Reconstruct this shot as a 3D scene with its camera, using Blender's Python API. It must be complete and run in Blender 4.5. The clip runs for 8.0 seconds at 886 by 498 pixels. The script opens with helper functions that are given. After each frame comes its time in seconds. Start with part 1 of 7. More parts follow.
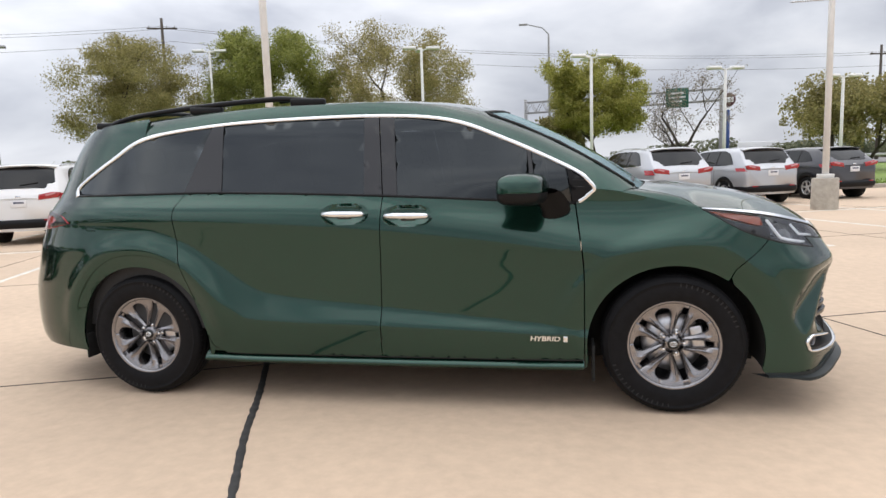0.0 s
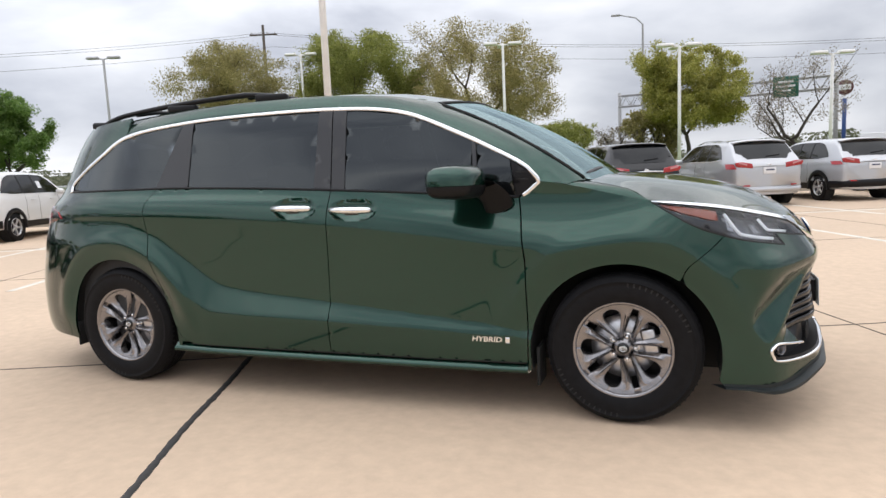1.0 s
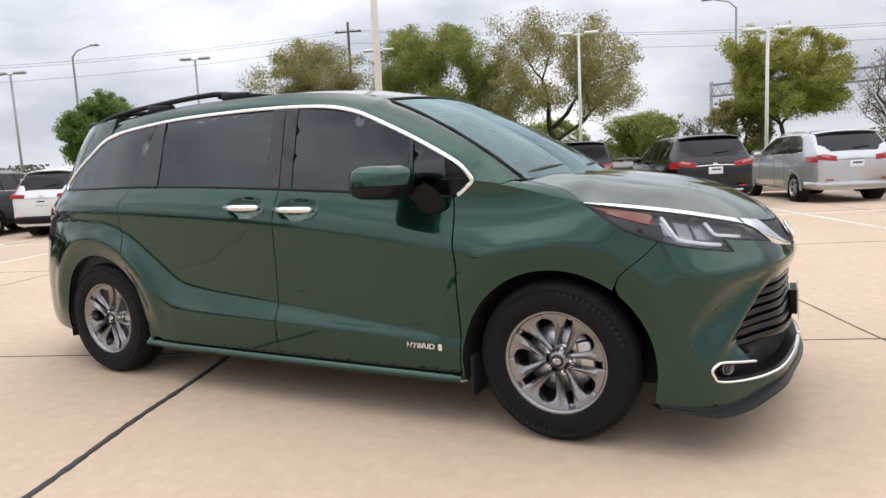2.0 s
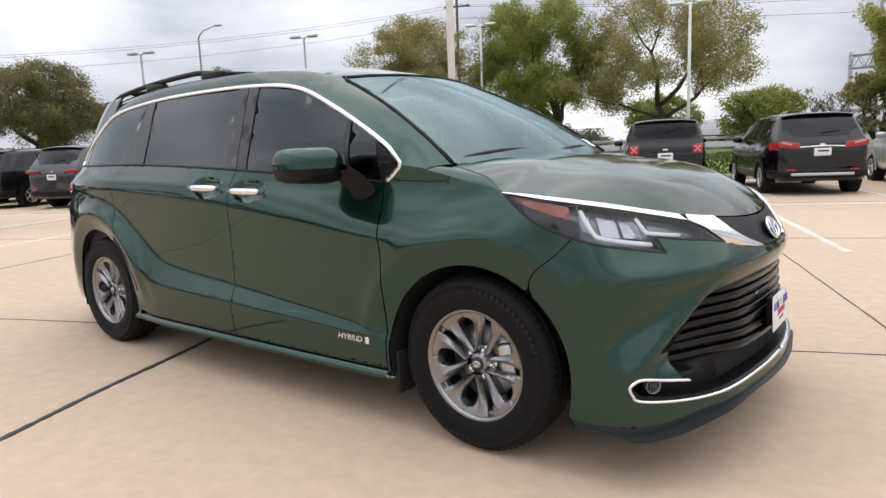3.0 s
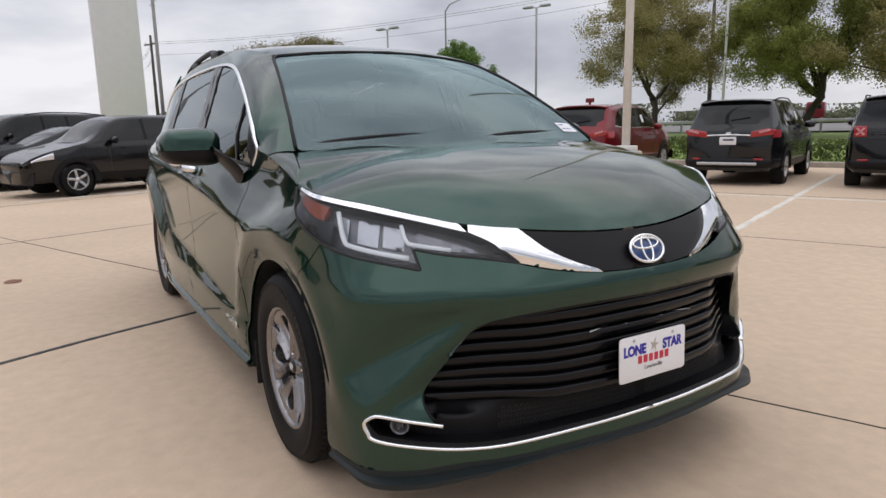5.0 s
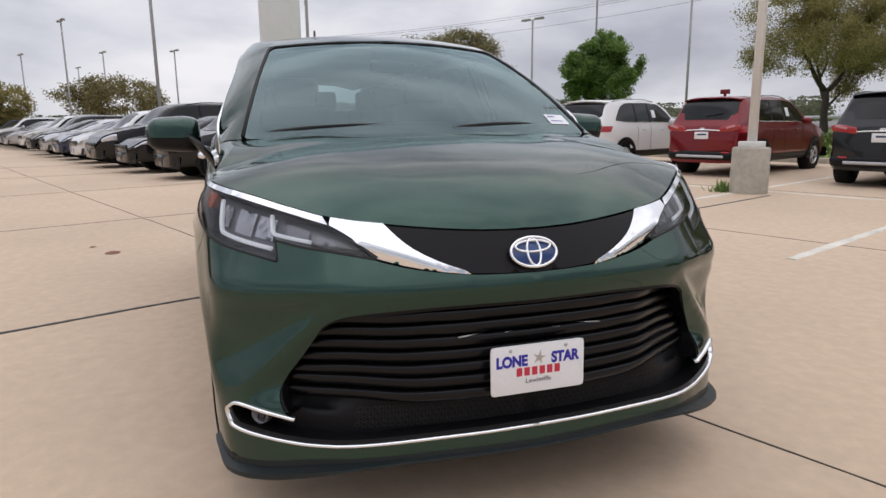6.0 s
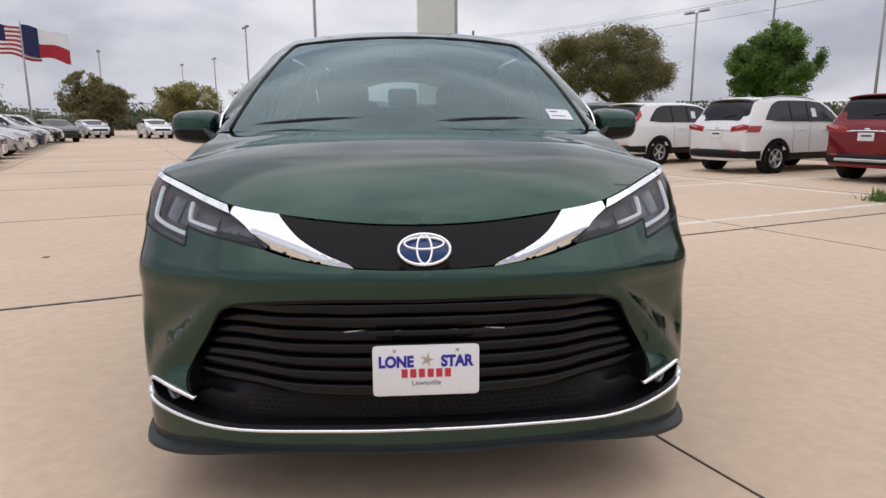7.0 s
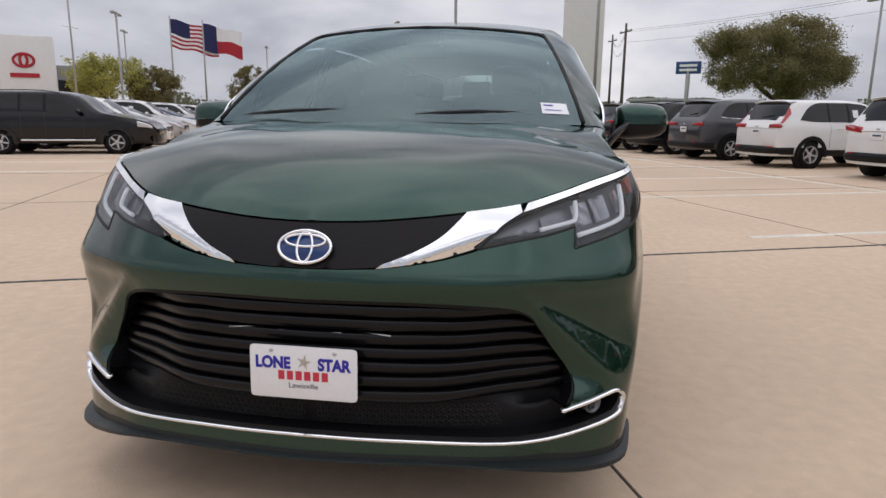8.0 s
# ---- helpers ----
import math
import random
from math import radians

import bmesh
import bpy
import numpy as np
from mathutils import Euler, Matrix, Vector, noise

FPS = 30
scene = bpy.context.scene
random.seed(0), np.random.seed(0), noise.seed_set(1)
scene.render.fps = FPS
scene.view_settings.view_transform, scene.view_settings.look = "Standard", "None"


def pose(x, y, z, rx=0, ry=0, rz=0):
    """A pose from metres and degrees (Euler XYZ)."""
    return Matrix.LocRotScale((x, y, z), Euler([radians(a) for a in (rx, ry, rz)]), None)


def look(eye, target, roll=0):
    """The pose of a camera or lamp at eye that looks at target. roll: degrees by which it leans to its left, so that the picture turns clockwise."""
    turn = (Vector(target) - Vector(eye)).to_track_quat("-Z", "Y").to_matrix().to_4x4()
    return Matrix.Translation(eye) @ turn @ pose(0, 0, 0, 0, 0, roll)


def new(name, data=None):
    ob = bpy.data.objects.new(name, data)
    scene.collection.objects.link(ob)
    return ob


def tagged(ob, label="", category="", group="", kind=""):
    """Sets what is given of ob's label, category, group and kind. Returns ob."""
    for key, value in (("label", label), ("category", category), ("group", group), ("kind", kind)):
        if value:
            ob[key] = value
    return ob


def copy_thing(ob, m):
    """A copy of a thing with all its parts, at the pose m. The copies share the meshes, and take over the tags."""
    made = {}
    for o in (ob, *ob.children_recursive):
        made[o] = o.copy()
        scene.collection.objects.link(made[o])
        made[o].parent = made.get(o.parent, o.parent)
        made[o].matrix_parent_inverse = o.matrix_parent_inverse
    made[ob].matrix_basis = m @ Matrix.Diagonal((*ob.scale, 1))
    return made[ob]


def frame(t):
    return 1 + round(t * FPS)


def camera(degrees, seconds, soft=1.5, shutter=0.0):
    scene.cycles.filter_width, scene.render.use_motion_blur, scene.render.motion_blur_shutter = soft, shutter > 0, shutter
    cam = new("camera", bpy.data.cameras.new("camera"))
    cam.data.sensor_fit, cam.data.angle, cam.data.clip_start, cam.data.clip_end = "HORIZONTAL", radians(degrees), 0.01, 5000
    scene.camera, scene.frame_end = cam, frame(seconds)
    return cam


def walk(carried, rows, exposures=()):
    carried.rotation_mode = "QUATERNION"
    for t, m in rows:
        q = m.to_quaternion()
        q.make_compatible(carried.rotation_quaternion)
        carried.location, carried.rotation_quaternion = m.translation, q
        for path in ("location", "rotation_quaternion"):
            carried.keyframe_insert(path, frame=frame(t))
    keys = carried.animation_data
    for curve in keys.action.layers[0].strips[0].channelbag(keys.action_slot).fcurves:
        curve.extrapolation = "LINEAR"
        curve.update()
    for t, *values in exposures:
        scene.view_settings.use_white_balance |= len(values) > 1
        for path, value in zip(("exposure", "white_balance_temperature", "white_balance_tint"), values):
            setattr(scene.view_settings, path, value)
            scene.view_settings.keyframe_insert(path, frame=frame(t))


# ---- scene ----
from mathutils.geometry import delaunay_2d_cdt

cam = camera(68.5, 8.0)
PATH = [
    (0, (-0.489, -4.357, 1.316), (-0.890, -2.414, 1.068), -2.0),
    (0.5, (-0.084, -4.204, 1.283), (-0.621, -2.293, 1.044), -2.7),
    (1, (0.261, -4.037, 1.260), (-0.426, -2.175, 1.016), -2.6),
    (1.5, (0.553, -3.808, 1.256), (-0.268, -1.999, 1.024), -2.7),
    (1.7, (0.683, -3.741, 1.250), (-0.169, -1.948, 1.011), -2.7),
    (2.8, (1.385, -3.124, 1.258), (0.207, -1.535, 0.965), -2.8),
    (3, (1.472, -3.002, 1.246), (0.262, -1.440, 0.939), -2.3),
    (3.5, (1.734, -2.718, 1.244), (0.407, -1.256, 0.930), -1.8),
    (4, (1.941, -2.365, 1.253), (0.492, -1.028, 0.912), -2.1),
    (4.2, (2.024, -2.248, 1.229), (0.538, -0.955, 0.884), -1.7),
    (5.3, (2.426, -1.372, 1.267), (0.674, -0.489, 0.877), -1.1),
    (5.5, (2.478, -1.221, 1.252), (0.692, -0.417, 0.849), -1.0),
    (6, (2.615, -0.829, 1.244), (0.747, -0.229, 0.856), -0.6),
    (6.5, (2.627, -0.446, 1.225), (0.701, -0.077, 0.834), -0.6),
    (7, (2.710, -0.076, 1.219), (0.753, 0.064, 0.831), -0.3),
    (7.5, (2.666, 0.285, 1.196), (0.706, 0.184, 0.812), 0.0),
    (8, (2.547, 0.624, 1.213), (0.611, 0.331, 0.809), 0.6),
]
walk(cam, [(t, look(eye, target, roll)) for t, eye, target, roll in PATH],
     exposures=[(0, 0.32, 6500, 10.5), (1.5, 0.36, 6500, 10.5), (3.5, 0.22, 6500, 12), (5.5, -0.18, 6500, 13), (7, -0.12, 6500, 14), (8, -0.26, 6500, 14)])

# ---- sky and sun ----
SUN_UP, SUN_ROUND = radians(75), radians(17)
world = bpy.data.worlds.new("overcast_sky")
scene.world = world
world.use_nodes = True
wt = world.node_tree
sky = wt.nodes.new("ShaderNodeTexSky")
sky.sky_type, sky.sun_disc, sky.sun_elevation, sky.sun_rotation = "NISHITA", False, SUN_UP, SUN_ROUND
back = wt.nodes["Background"]


def node(tree, kind, **values):
    n = tree.nodes.new(kind)
    for key, value in values.items():
        n.inputs[key.replace("_", " ")].default_value = value
    return n


coord = wt.nodes.new("ShaderNodeTexCoord")
stretch = node(wt, "ShaderNodeMapping", Scale=(1.2, 1.2, 3.2))
wt.links.new(coord.outputs["Generated"], stretch.inputs["Vector"])
clouds = node(wt, "ShaderNodeTexNoise", Scale=2.2, Detail=6.0, Roughness=0.5, Distortion=0.2)
wt.links.new(stretch.outputs["Vector"], clouds.inputs["Vector"])
shades = wt.nodes.new("ShaderNodeValToRGB")
shades.color_ramp.elements[0].position, shades.color_ramp.elements[0].color = 0.36, (4.3, 4.5, 5.1, 1)
shades.color_ramp.elements[1].position, shades.color_ramp.elements[1].color = 0.68, (8.9, 8.9, 9.1, 1)
mid = shades.color_ramp.elements.new(0.52)
mid.color = (6.6, 6.8, 7.3, 1)
wt.links.new(clouds.outputs["Fac"], shades.inputs["Fac"])
veil = wt.nodes.new("ShaderNodeMix")
veil.data_type = "RGBA"
veil.inputs["Factor"].default_value = 0.93
wt.links.new(sky.outputs["Color"], veil.inputs["A"])
wt.links.new(shades.outputs["Color"], veil.inputs["B"])
# an overcast sky is brighter overhead than low down, and here towards the west
lift = wt.nodes.new("ShaderNodeSeparateXYZ")
wt.links.new(coord.outputs["Generated"], lift.inputs["Vector"])
high = wt.nodes.new("ShaderNodeMapRange")
high.inputs["From Min"].default_value, high.inputs["From Max"].default_value = 0.15, 1.0
high.inputs["To Min"].default_value, high.inputs["To Max"].default_value = 0.91, 1.98
wt.links.new(lift.outputs["Z"], high.inputs["Value"])
whole = wt.nodes.new("ShaderNodeVectorMath")
whole.operation = "SCALE"
wt.links.new(veil.outputs["Result"], whole.inputs[0])
west = wt.nodes.new("ShaderNodeMapRange")
west.inputs["From Min"].default_value, west.inputs["From Max"].default_value = 0.1, -1.0
west.inputs["To Min"].default_value, west.inputs["To Max"].default_value = 1.0, 1.26
wt.links.new(lift.outputs["X"], west.inputs["Value"])
both_ways = wt.nodes.new("ShaderNodeMath")
both_ways.operation = "MULTIPLY"
wt.links.new(high.outputs["Result"], both_ways.inputs[0])
wt.links.new(west.outputs["Result"], both_ways.inputs[1])
wt.links.new(both_ways.outputs["Value"], whole.inputs["Scale"])
wt.links.new(whole.outputs["Vector"], back.inputs["Color"])
back.inputs["Strength"].default_value = 0.10
sun = new("sun", bpy.data.lights.new("sun", "SUN"))
sun.data.energy, sun.data.angle, sun.data.color = 0.8, radians(110), (1.0, 0.96, 0.90)
sun.matrix_world = look((3, 10, 40), (0, 0, 0))
scene.view_settings.exposure = 0.0

# ---- materials ----


def stuff(name, color, rough=0.5, metal=0.0, coat=0.0, grain=0.0, size=40.0, blotch=0.0, blotch_size=1.5, bump=0.0, bump_size=80.0, spec=0.5, second=None, random_tone=0.0):
    """A surface with grain, broad stains and fine relief, at real size."""
    m = bpy.data.materials.new(name)
    m.use_nodes = True
    t = m.node_tree
    b = t.nodes["Principled BSDF"]
    b.inputs["Base Color"].default_value = (*color, 1)
    b.inputs["Roughness"].default_value = rough
    b.inputs["Metallic"].default_value = metal
    b.inputs["Coat Weight"].default_value = coat
    b.inputs["Coat Roughness"].default_value = 0.02
    b.inputs["Specular IOR Level"].default_value = spec
    if grain or blotch or bump:
        c = t.nodes.new("ShaderNodeTexCoord")
        col = None
        for amount, scale, detail in ((grain, size, 4.0), (blotch, blotch_size, 6.0)):
            if not amount:
                continue
            n = node(t, "ShaderNodeTexNoise", Scale=scale, Detail=detail, Roughness=0.6)
            t.links.new(c.outputs["Object"], n.inputs["Vector"])
            r = t.nodes.new("ShaderNodeValToRGB")
            r.color_ramp.elements[0].position, r.color_ramp.elements[1].position = 0.3, 0.7
            r.color_ramp.elements[0].color = (*[1 - amount] * 3, 1)
            r.color_ramp.elements[1].color = (*[1 + amount] * 3, 1)
            t.links.new(n.outputs["Fac"], r.inputs["Fac"])
            mx = t.nodes.new("ShaderNodeMix")
            mx.data_type, mx.blend_type = "RGBA", "MULTIPLY"
            mx.inputs["Factor"].default_value = 1.0
            if col is None:
                mx.inputs["A"].default_value = (*color, 1)
            else:
                t.links.new(col, mx.inputs["A"])
            t.links.new(r.outputs["Color"], mx.inputs["B"])
            col = mx.outputs["Result"]
        if col is not None:
            t.links.new(col, b.inputs["Base Color"])
        if bump:
            n = node(t, "ShaderNodeTexNoise", Scale=bump_size, Detail=3.0)
            t.links.new(c.outputs["Object"], n.inputs["Vector"])
            u = node(t, "ShaderNodeBump", Strength=bump, Distance=0.01)
            t.links.new(n.outputs["Fac"], u.inputs["Height"])
            t.links.new(u.outputs["Normal"], b.inputs["Normal"])
    return m


def glass(name, tone, index=1.6, rough=0.0, gloss=(1.0, 1.0, 1.0)):
    """Thin glass: tinted see-through with a mirror sheen that grows towards grazing."""
    m = bpy.data.materials.new(name)
    m.use_nodes = True
    t = m.node_tree
    t.nodes.remove(t.nodes["Principled BSDF"])
    clear, shine, mix, f = t.nodes.new("ShaderNodeBsdfTransparent"), t.nodes.new("ShaderNodeBsdfGlossy"), t.nodes.new("ShaderNodeMixShader"), t.nodes.new("ShaderNodeFresnel")
    clear.inputs["Color"].default_value = (*tone, 1)
    shine.inputs["Roughness"].default_value = rough
    shine.inputs["Color"].default_value = (*gloss, 1)
    f.inputs["IOR"].default_value = index
    t.links.new(f.outputs[0], mix.inputs[0])
    t.links.new(clear.outputs[0], mix.inputs[1])
    t.links.new(shine.outputs[0], mix.inputs[2])
    t.links.new(mix.outputs[0], t.nodes["Material Output"].inputs["Surface"])
    return m


def metallic_paint(name, color, flake):
    """Car paint: coloured base with fine metal flakes under a clear coat."""
    m = stuff(name, color, 0.40, 0.80, 1.0)
    t = m.node_tree
    b = t.nodes["Principled BSDF"]
    b.inputs["Coat IOR"].default_value = 1.47
    b.inputs["Specular Tint"].default_value = (0.20, 0.34, 0.29, 1)
    c = t.nodes.new("ShaderNodeTexCoord")
    v = node(t, "ShaderNodeTexVoronoi", Scale=900.0)
    t.links.new(c.outputs["Object"], v.inputs["Vector"])
    mx = t.nodes.new("ShaderNodeMix")
    mx.data_type = "RGBA"
    mx.inputs["A"].default_value, mx.inputs["B"].default_value = (*color, 1), (*flake, 1)
    t.links.new(v.outputs["Color"], mx.inputs["Factor"])
    t.links.new(mx.outputs["Result"], b.inputs["Base Color"])
    n = node(t, "ShaderNodeTexNoise", Scale=2.5, Detail=2.0)
    t.links.new(c.outputs["Object"], n.inputs["Vector"])
    r = t.nodes.new("ShaderNodeMapRange")
    r.inputs["To Min"].default_value, r.inputs["To Max"].default_value = 0.19, 0.25
    t.links.new(n.outputs["Fac"], r.inputs["Value"])
    t.links.new(r.outputs["Result"], b.inputs["Roughness"])
    return m


paint = metallic_paint("green_metallic_paint", (0.0050, 0.0235, 0.0162), (0.0185, 0.0690, 0.0480))
chrome = stuff("chrome", (0.86, 0.87, 0.88), 0.07, 1.0)
steel = stuff("steel", (0.55, 0.55, 0.56), 0.32, 1.0, grain=0.1, size=60)
alloy = stuff("grey_alloy", (0.29, 0.28, 0.285), 0.24, 0.9, grain=0.08, size=50)
rubber = stuff("tyre_rubber", (0.007, 0.007, 0.008), 0.6, spec=0.15, grain=0.25, size=25, bump=0.08, bump_size=300)
rubber_dark = stuff("rubber_groove", (0.010, 0.010, 0.010), 0.7)
black_plastic = stuff("black_plastic", (0.006, 0.006, 0.007), 0.42, spec=0.22, bump=0.03, bump_size=400)
black_gloss = stuff("black_gloss", (0.012, 0.012, 0.014), 0.30, coat=0.15)
black_satin = stuff("dark_satin", (0.008, 0.007, 0.008), 0.40, spec=0.18, bump=0.02, bump_size=500)
dark_gloss = stuff("dark_gloss", (0.012, 0.014, 0.013), 0.15)
grille_black = stuff("grille_black", (0.004, 0.004, 0.005), 0.24, spec=0.28)
lip_dark = stuff("lip_dark", (0.010, 0.015, 0.016), 0.42, spec=0.35)
well_black = stuff("liner_black", (0.008, 0.008, 0.008), 0.9)
cabin_dark = stuff("cabin_dark", (0.025, 0.026, 0.028), 0.7, grain=0.15)
seat_grey = stuff("seat_cloth", (0.10, 0.105, 0.11), 0.85, grain=0.2, size=120)
lining = stuff("headlining", (0.35, 0.35, 0.34), 0.9, grain=0.1)
tint = glass("privacy_glass", (0.018, 0.019, 0.023), 1.65, gloss=(0.90, 0.97, 1.0))
tint_front = glass("door_glass", (0.055, 0.062, 0.072), 1.65, gloss=(0.90, 0.97, 1.0))
tint_rear = glass("rear_glass", (0.45, 0.47, 0.47))
screen_glass = glass("screen_glass", (0.46, 0.60, 0.60), 2.0, gloss=(0.70, 0.90, 0.92))
lamp_glass = glass("lamp_glass", (0.93, 0.94, 0.95), 1.40)
lamp_black = stuff("lamp_black", (0.035, 0.035, 0.04), 0.25)
lamp_bowl = stuff("lamp_bowl", (0.16, 0.16, 0.175), 0.22, 0.5)
lamp_grey = stuff("lamp_grey", (0.22, 0.22, 0.24), 0.25, 0.6)
reflector = stuff("reflector", (0.42, 0.43, 0.46), 0.25, 1.0, bump=0.3, bump_size=60)
guide_white = stuff("light_guide", (0.88, 0.89, 0.91), 0.12, coat=0.6)
guide_white.node_tree.nodes["Principled BSDF"].inputs["Emission Color"].default_value = (0.9, 0.95, 1.0, 1)
guide_white.node_tree.nodes["Principled BSDF"].inputs["Emission Strength"].default_value = 0.22
clear_lens = stuff("clear_lens", (0.62, 0.63, 0.66), 0.10, 0.5)
amber = stuff("amber_lens", (0.36, 0.065, 0.02), 0.15, coat=0.5)
red_lens = stuff("red_lens", (0.42, 0.012, 0.018), 0.12, coat=0.8)
emblem_blue = stuff("emblem_blue", (0.010, 0.040, 0.15), 0.18, coat=0.25)
paper = stuff("paper", (0.80, 0.81, 0.82), 0.7)
ink = stuff("ink", (0.06, 0.07, 0.12), 0.7)
plate_white = stuff("plate_white", (0.78, 0.78, 0.79), 0.35, grain=0.03, size=90)
plate_blue = stuff("plate_blue", (0.02, 0.02, 0.33), 0.45)
plate_red = stuff("plate_red", (0.55, 0.03, 0.06), 0.45)
plate_grey = stuff("plate_grey", (0.12, 0.12, 0.13), 0.5)
concrete = stuff("concrete", (0.56, 0.425, 0.305), 0.85, grain=0.075, size=11, blotch=0.11, blotch_size=0.22, bump=0.12, bump_size=90)
far_ground = stuff("far_ground", (0.10, 0.12, 0.06), 0.95, grain=0.2, size=0.4, blotch=0.3, blotch_size=0.03)
rust_stain = stuff("rust_stain", (0.20, 0.085, 0.05), 0.85, grain=0.3, size=60)
tar = stuff("tar", (0.035, 0.033, 0.031), 0.7, grain=0.3, size=30)
joint_dark = stuff("joint_dark", (0.07, 0.058, 0.045), 0.9, grain=0.3, size=20)
line_white = stuff("line_paint", (0.66, 0.62, 0.54), 0.75, grain=0.12, size=25, blotch=0.15, blotch_size=3.0)
kerb_grey = stuff("kerb_concrete", (0.40, 0.36, 0.30), 0.9, grain=0.12, size=12, blotch=0.15, blotch_size=2.0, bump=0.2, bump_size=60)
grass = stuff("grass", (0.165, 0.235, 0.045), 0.9, grain=0.3, size=6, blotch=0.25, blotch_size=0.25)
asphalt = stuff("asphalt", (0.20, 0.19, 0.18), 0.9, grain=0.1, size=5)
car_black = stuff("black_car_paint", (0.003, 0.003, 0.004), 0.2, 0.0, 0.5, spec=0.3)
car_charcoal = stuff("charcoal_car_paint", (0.006, 0.007, 0.009), 0.25, 0.2, 0.55, spec=0.3)
car_grey = stuff("grey_car_paint", (0.055, 0.055, 0.062), 0.32, 0.5, 0.8)
car_silver = stuff("silver_car_paint", (0.48, 0.49, 0.51), 0.35, 0.55, 1.0)
car_white = stuff("white_car_paint", (0.74, 0.74, 0.73), 0.35, 0.0, 0.8)
car_redpaint = stuff("red_car_paint", (0.17, 0.002, 0.007), 0.28, 0.4, 0.5)
car_blue = stuff("blue_car_paint", (0.02, 0.035, 0.085), 0.3, 0.4, 1.0)
car_glass = stuff("car_window", (0.003, 0.004, 0.005), 0.04, spec=0.38)
car_alloy = stuff("car_alloy", (0.55, 0.55, 0.56), 0.3, 0.9)
car_red = stuff("car_lamp_red", (0.36, 0.012, 0.016), 0.15, coat=0.7)
lens_pale = stuff("pale_lens", (0.55, 0.24, 0.26), 0.15, coat=0.5)
post_white = stuff("white_post", (0.72, 0.71, 0.68), 0.5, grain=0.05, size=8, blotch=0.08, blotch_size=0.8)
post_grey = stuff("grey_post", (0.36, 0.36, 0.36), 0.55, grain=0.08, size=6)
pylon_white = stuff("white_cladding", (0.70, 0.70, 0.69), 0.5, grain=0.03, size=2)
pole_wood = stuff("pole_wood", (0.09, 0.075, 0.06), 0.9, grain=0.2, size=8)
road_green = stuff("road_green", (0.012, 0.10, 0.062), 0.5)
sign_blue = stuff("sign_blue", (0.02, 0.06, 0.20), 0.5)
sign_dark = stuff("sign_dark_red", (0.10, 0.03, 0.035), 0.5)
flag_red = stuff("flag_red", (0.40, 0.02, 0.035), 0.8)
flag_blue = stuff("flag_blue", (0.018, 0.022, 0.09), 0.8)
wall_grey = stuff("grey_wall", (0.24, 0.25, 0.25), 0.7, grain=0.06, size=2)
wall_tan = stuff("tan_wall", (0.48, 0.40, 0.33), 0.8, grain=0.06, size=2)
bark = stuff("bark", (0.060, 0.050, 0.040), 0.95, grain=0.3, size=15, bump=0.5, bump_size=30)


def leaf(name, color, other):
    """Thin leaves that differ one from the next and let light through."""
    m = stuff(name, color, 0.6)
    t = m.node_tree
    b = t.nodes["Principled BSDF"]
    g = t.nodes.new("ShaderNodeNewGeometry")
    r = t.nodes.new("ShaderNodeValToRGB")
    r.color_ramp.elements[0].color, r.color_ramp.elements[1].color = (*color, 1), (*other, 1)
    t.links.new(g.outputs["Random Per Island"], r.inputs["Fac"])
    t.links.new(r.outputs["Color"], b.inputs["Base Color"])
    through_light, mix = t.nodes.new("ShaderNodeBsdfTranslucent"), t.nodes.new("ShaderNodeMixShader")
    mix.inputs[0].default_value = 0.52
    t.links.new(r.outputs["Color"], through_light.inputs["Color"])
    t.links.new(b.outputs[0], mix.inputs[1])
    t.links.new(through_light.outputs[0], mix.inputs[2])
    t.links.new(mix.outputs[0], t.nodes["Material Output"].inputs["Surface"])
    return m


leaf_olive = leaf("olive_leaves", (0.200, 0.185, 0.062), (0.420, 0.365, 0.155))
leaf_fresh = leaf("fresh_leaves", (0.185, 0.215, 0.048), (0.385, 0.395, 0.115))
leaf_yellow = leaf("yellowish_leaves", (0.235, 0.210, 0.075), (0.450, 0.385, 0.175))
leaf_lime = leaf("lime_leaves", (0.270, 0.275, 0.060), (0.470, 0.440, 0.125))
leaf_green = leaf("green_leaves", (0.100, 0.185, 0.040), (0.230, 0.335, 0.095))
leaf_dark = leaf("dark_leaves", (0.125, 0.118, 0.046), (0.300, 0.255, 0.115))
leaf_bare = leaf("bud_leaves", (0.189, 0.160, 0.116), (0.319, 0.275, 0.203))
leaf_hedge = leaf("hedge_leaves", (0.065, 0.102, 0.026), (0.152, 0.196, 0.058))
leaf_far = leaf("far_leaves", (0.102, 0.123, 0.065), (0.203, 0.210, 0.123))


# ---- building helpers ----
def part(name, bm, material, parent=None, label="", smooth=True):
    """Links a bmesh as one mesh object under a thing or a part."""
    data = bpy.data.meshes.new(name)
    bm.normal_update()
    if smooth:
        for f in bm.faces:
            f.smooth = True
    bm.to_mesh(data)
    bm.free()
    data.materials.append(material)
    ob = new(name, data)
    ob.parent = parent
    return tagged(ob, label)


def thing(name, label, category, group="", at=None):
    ob = new(name)
    ob.empty_display_size = 0.2
    if at is not None:
        ob.matrix_basis = at
    return tagged(ob, label, category, group)


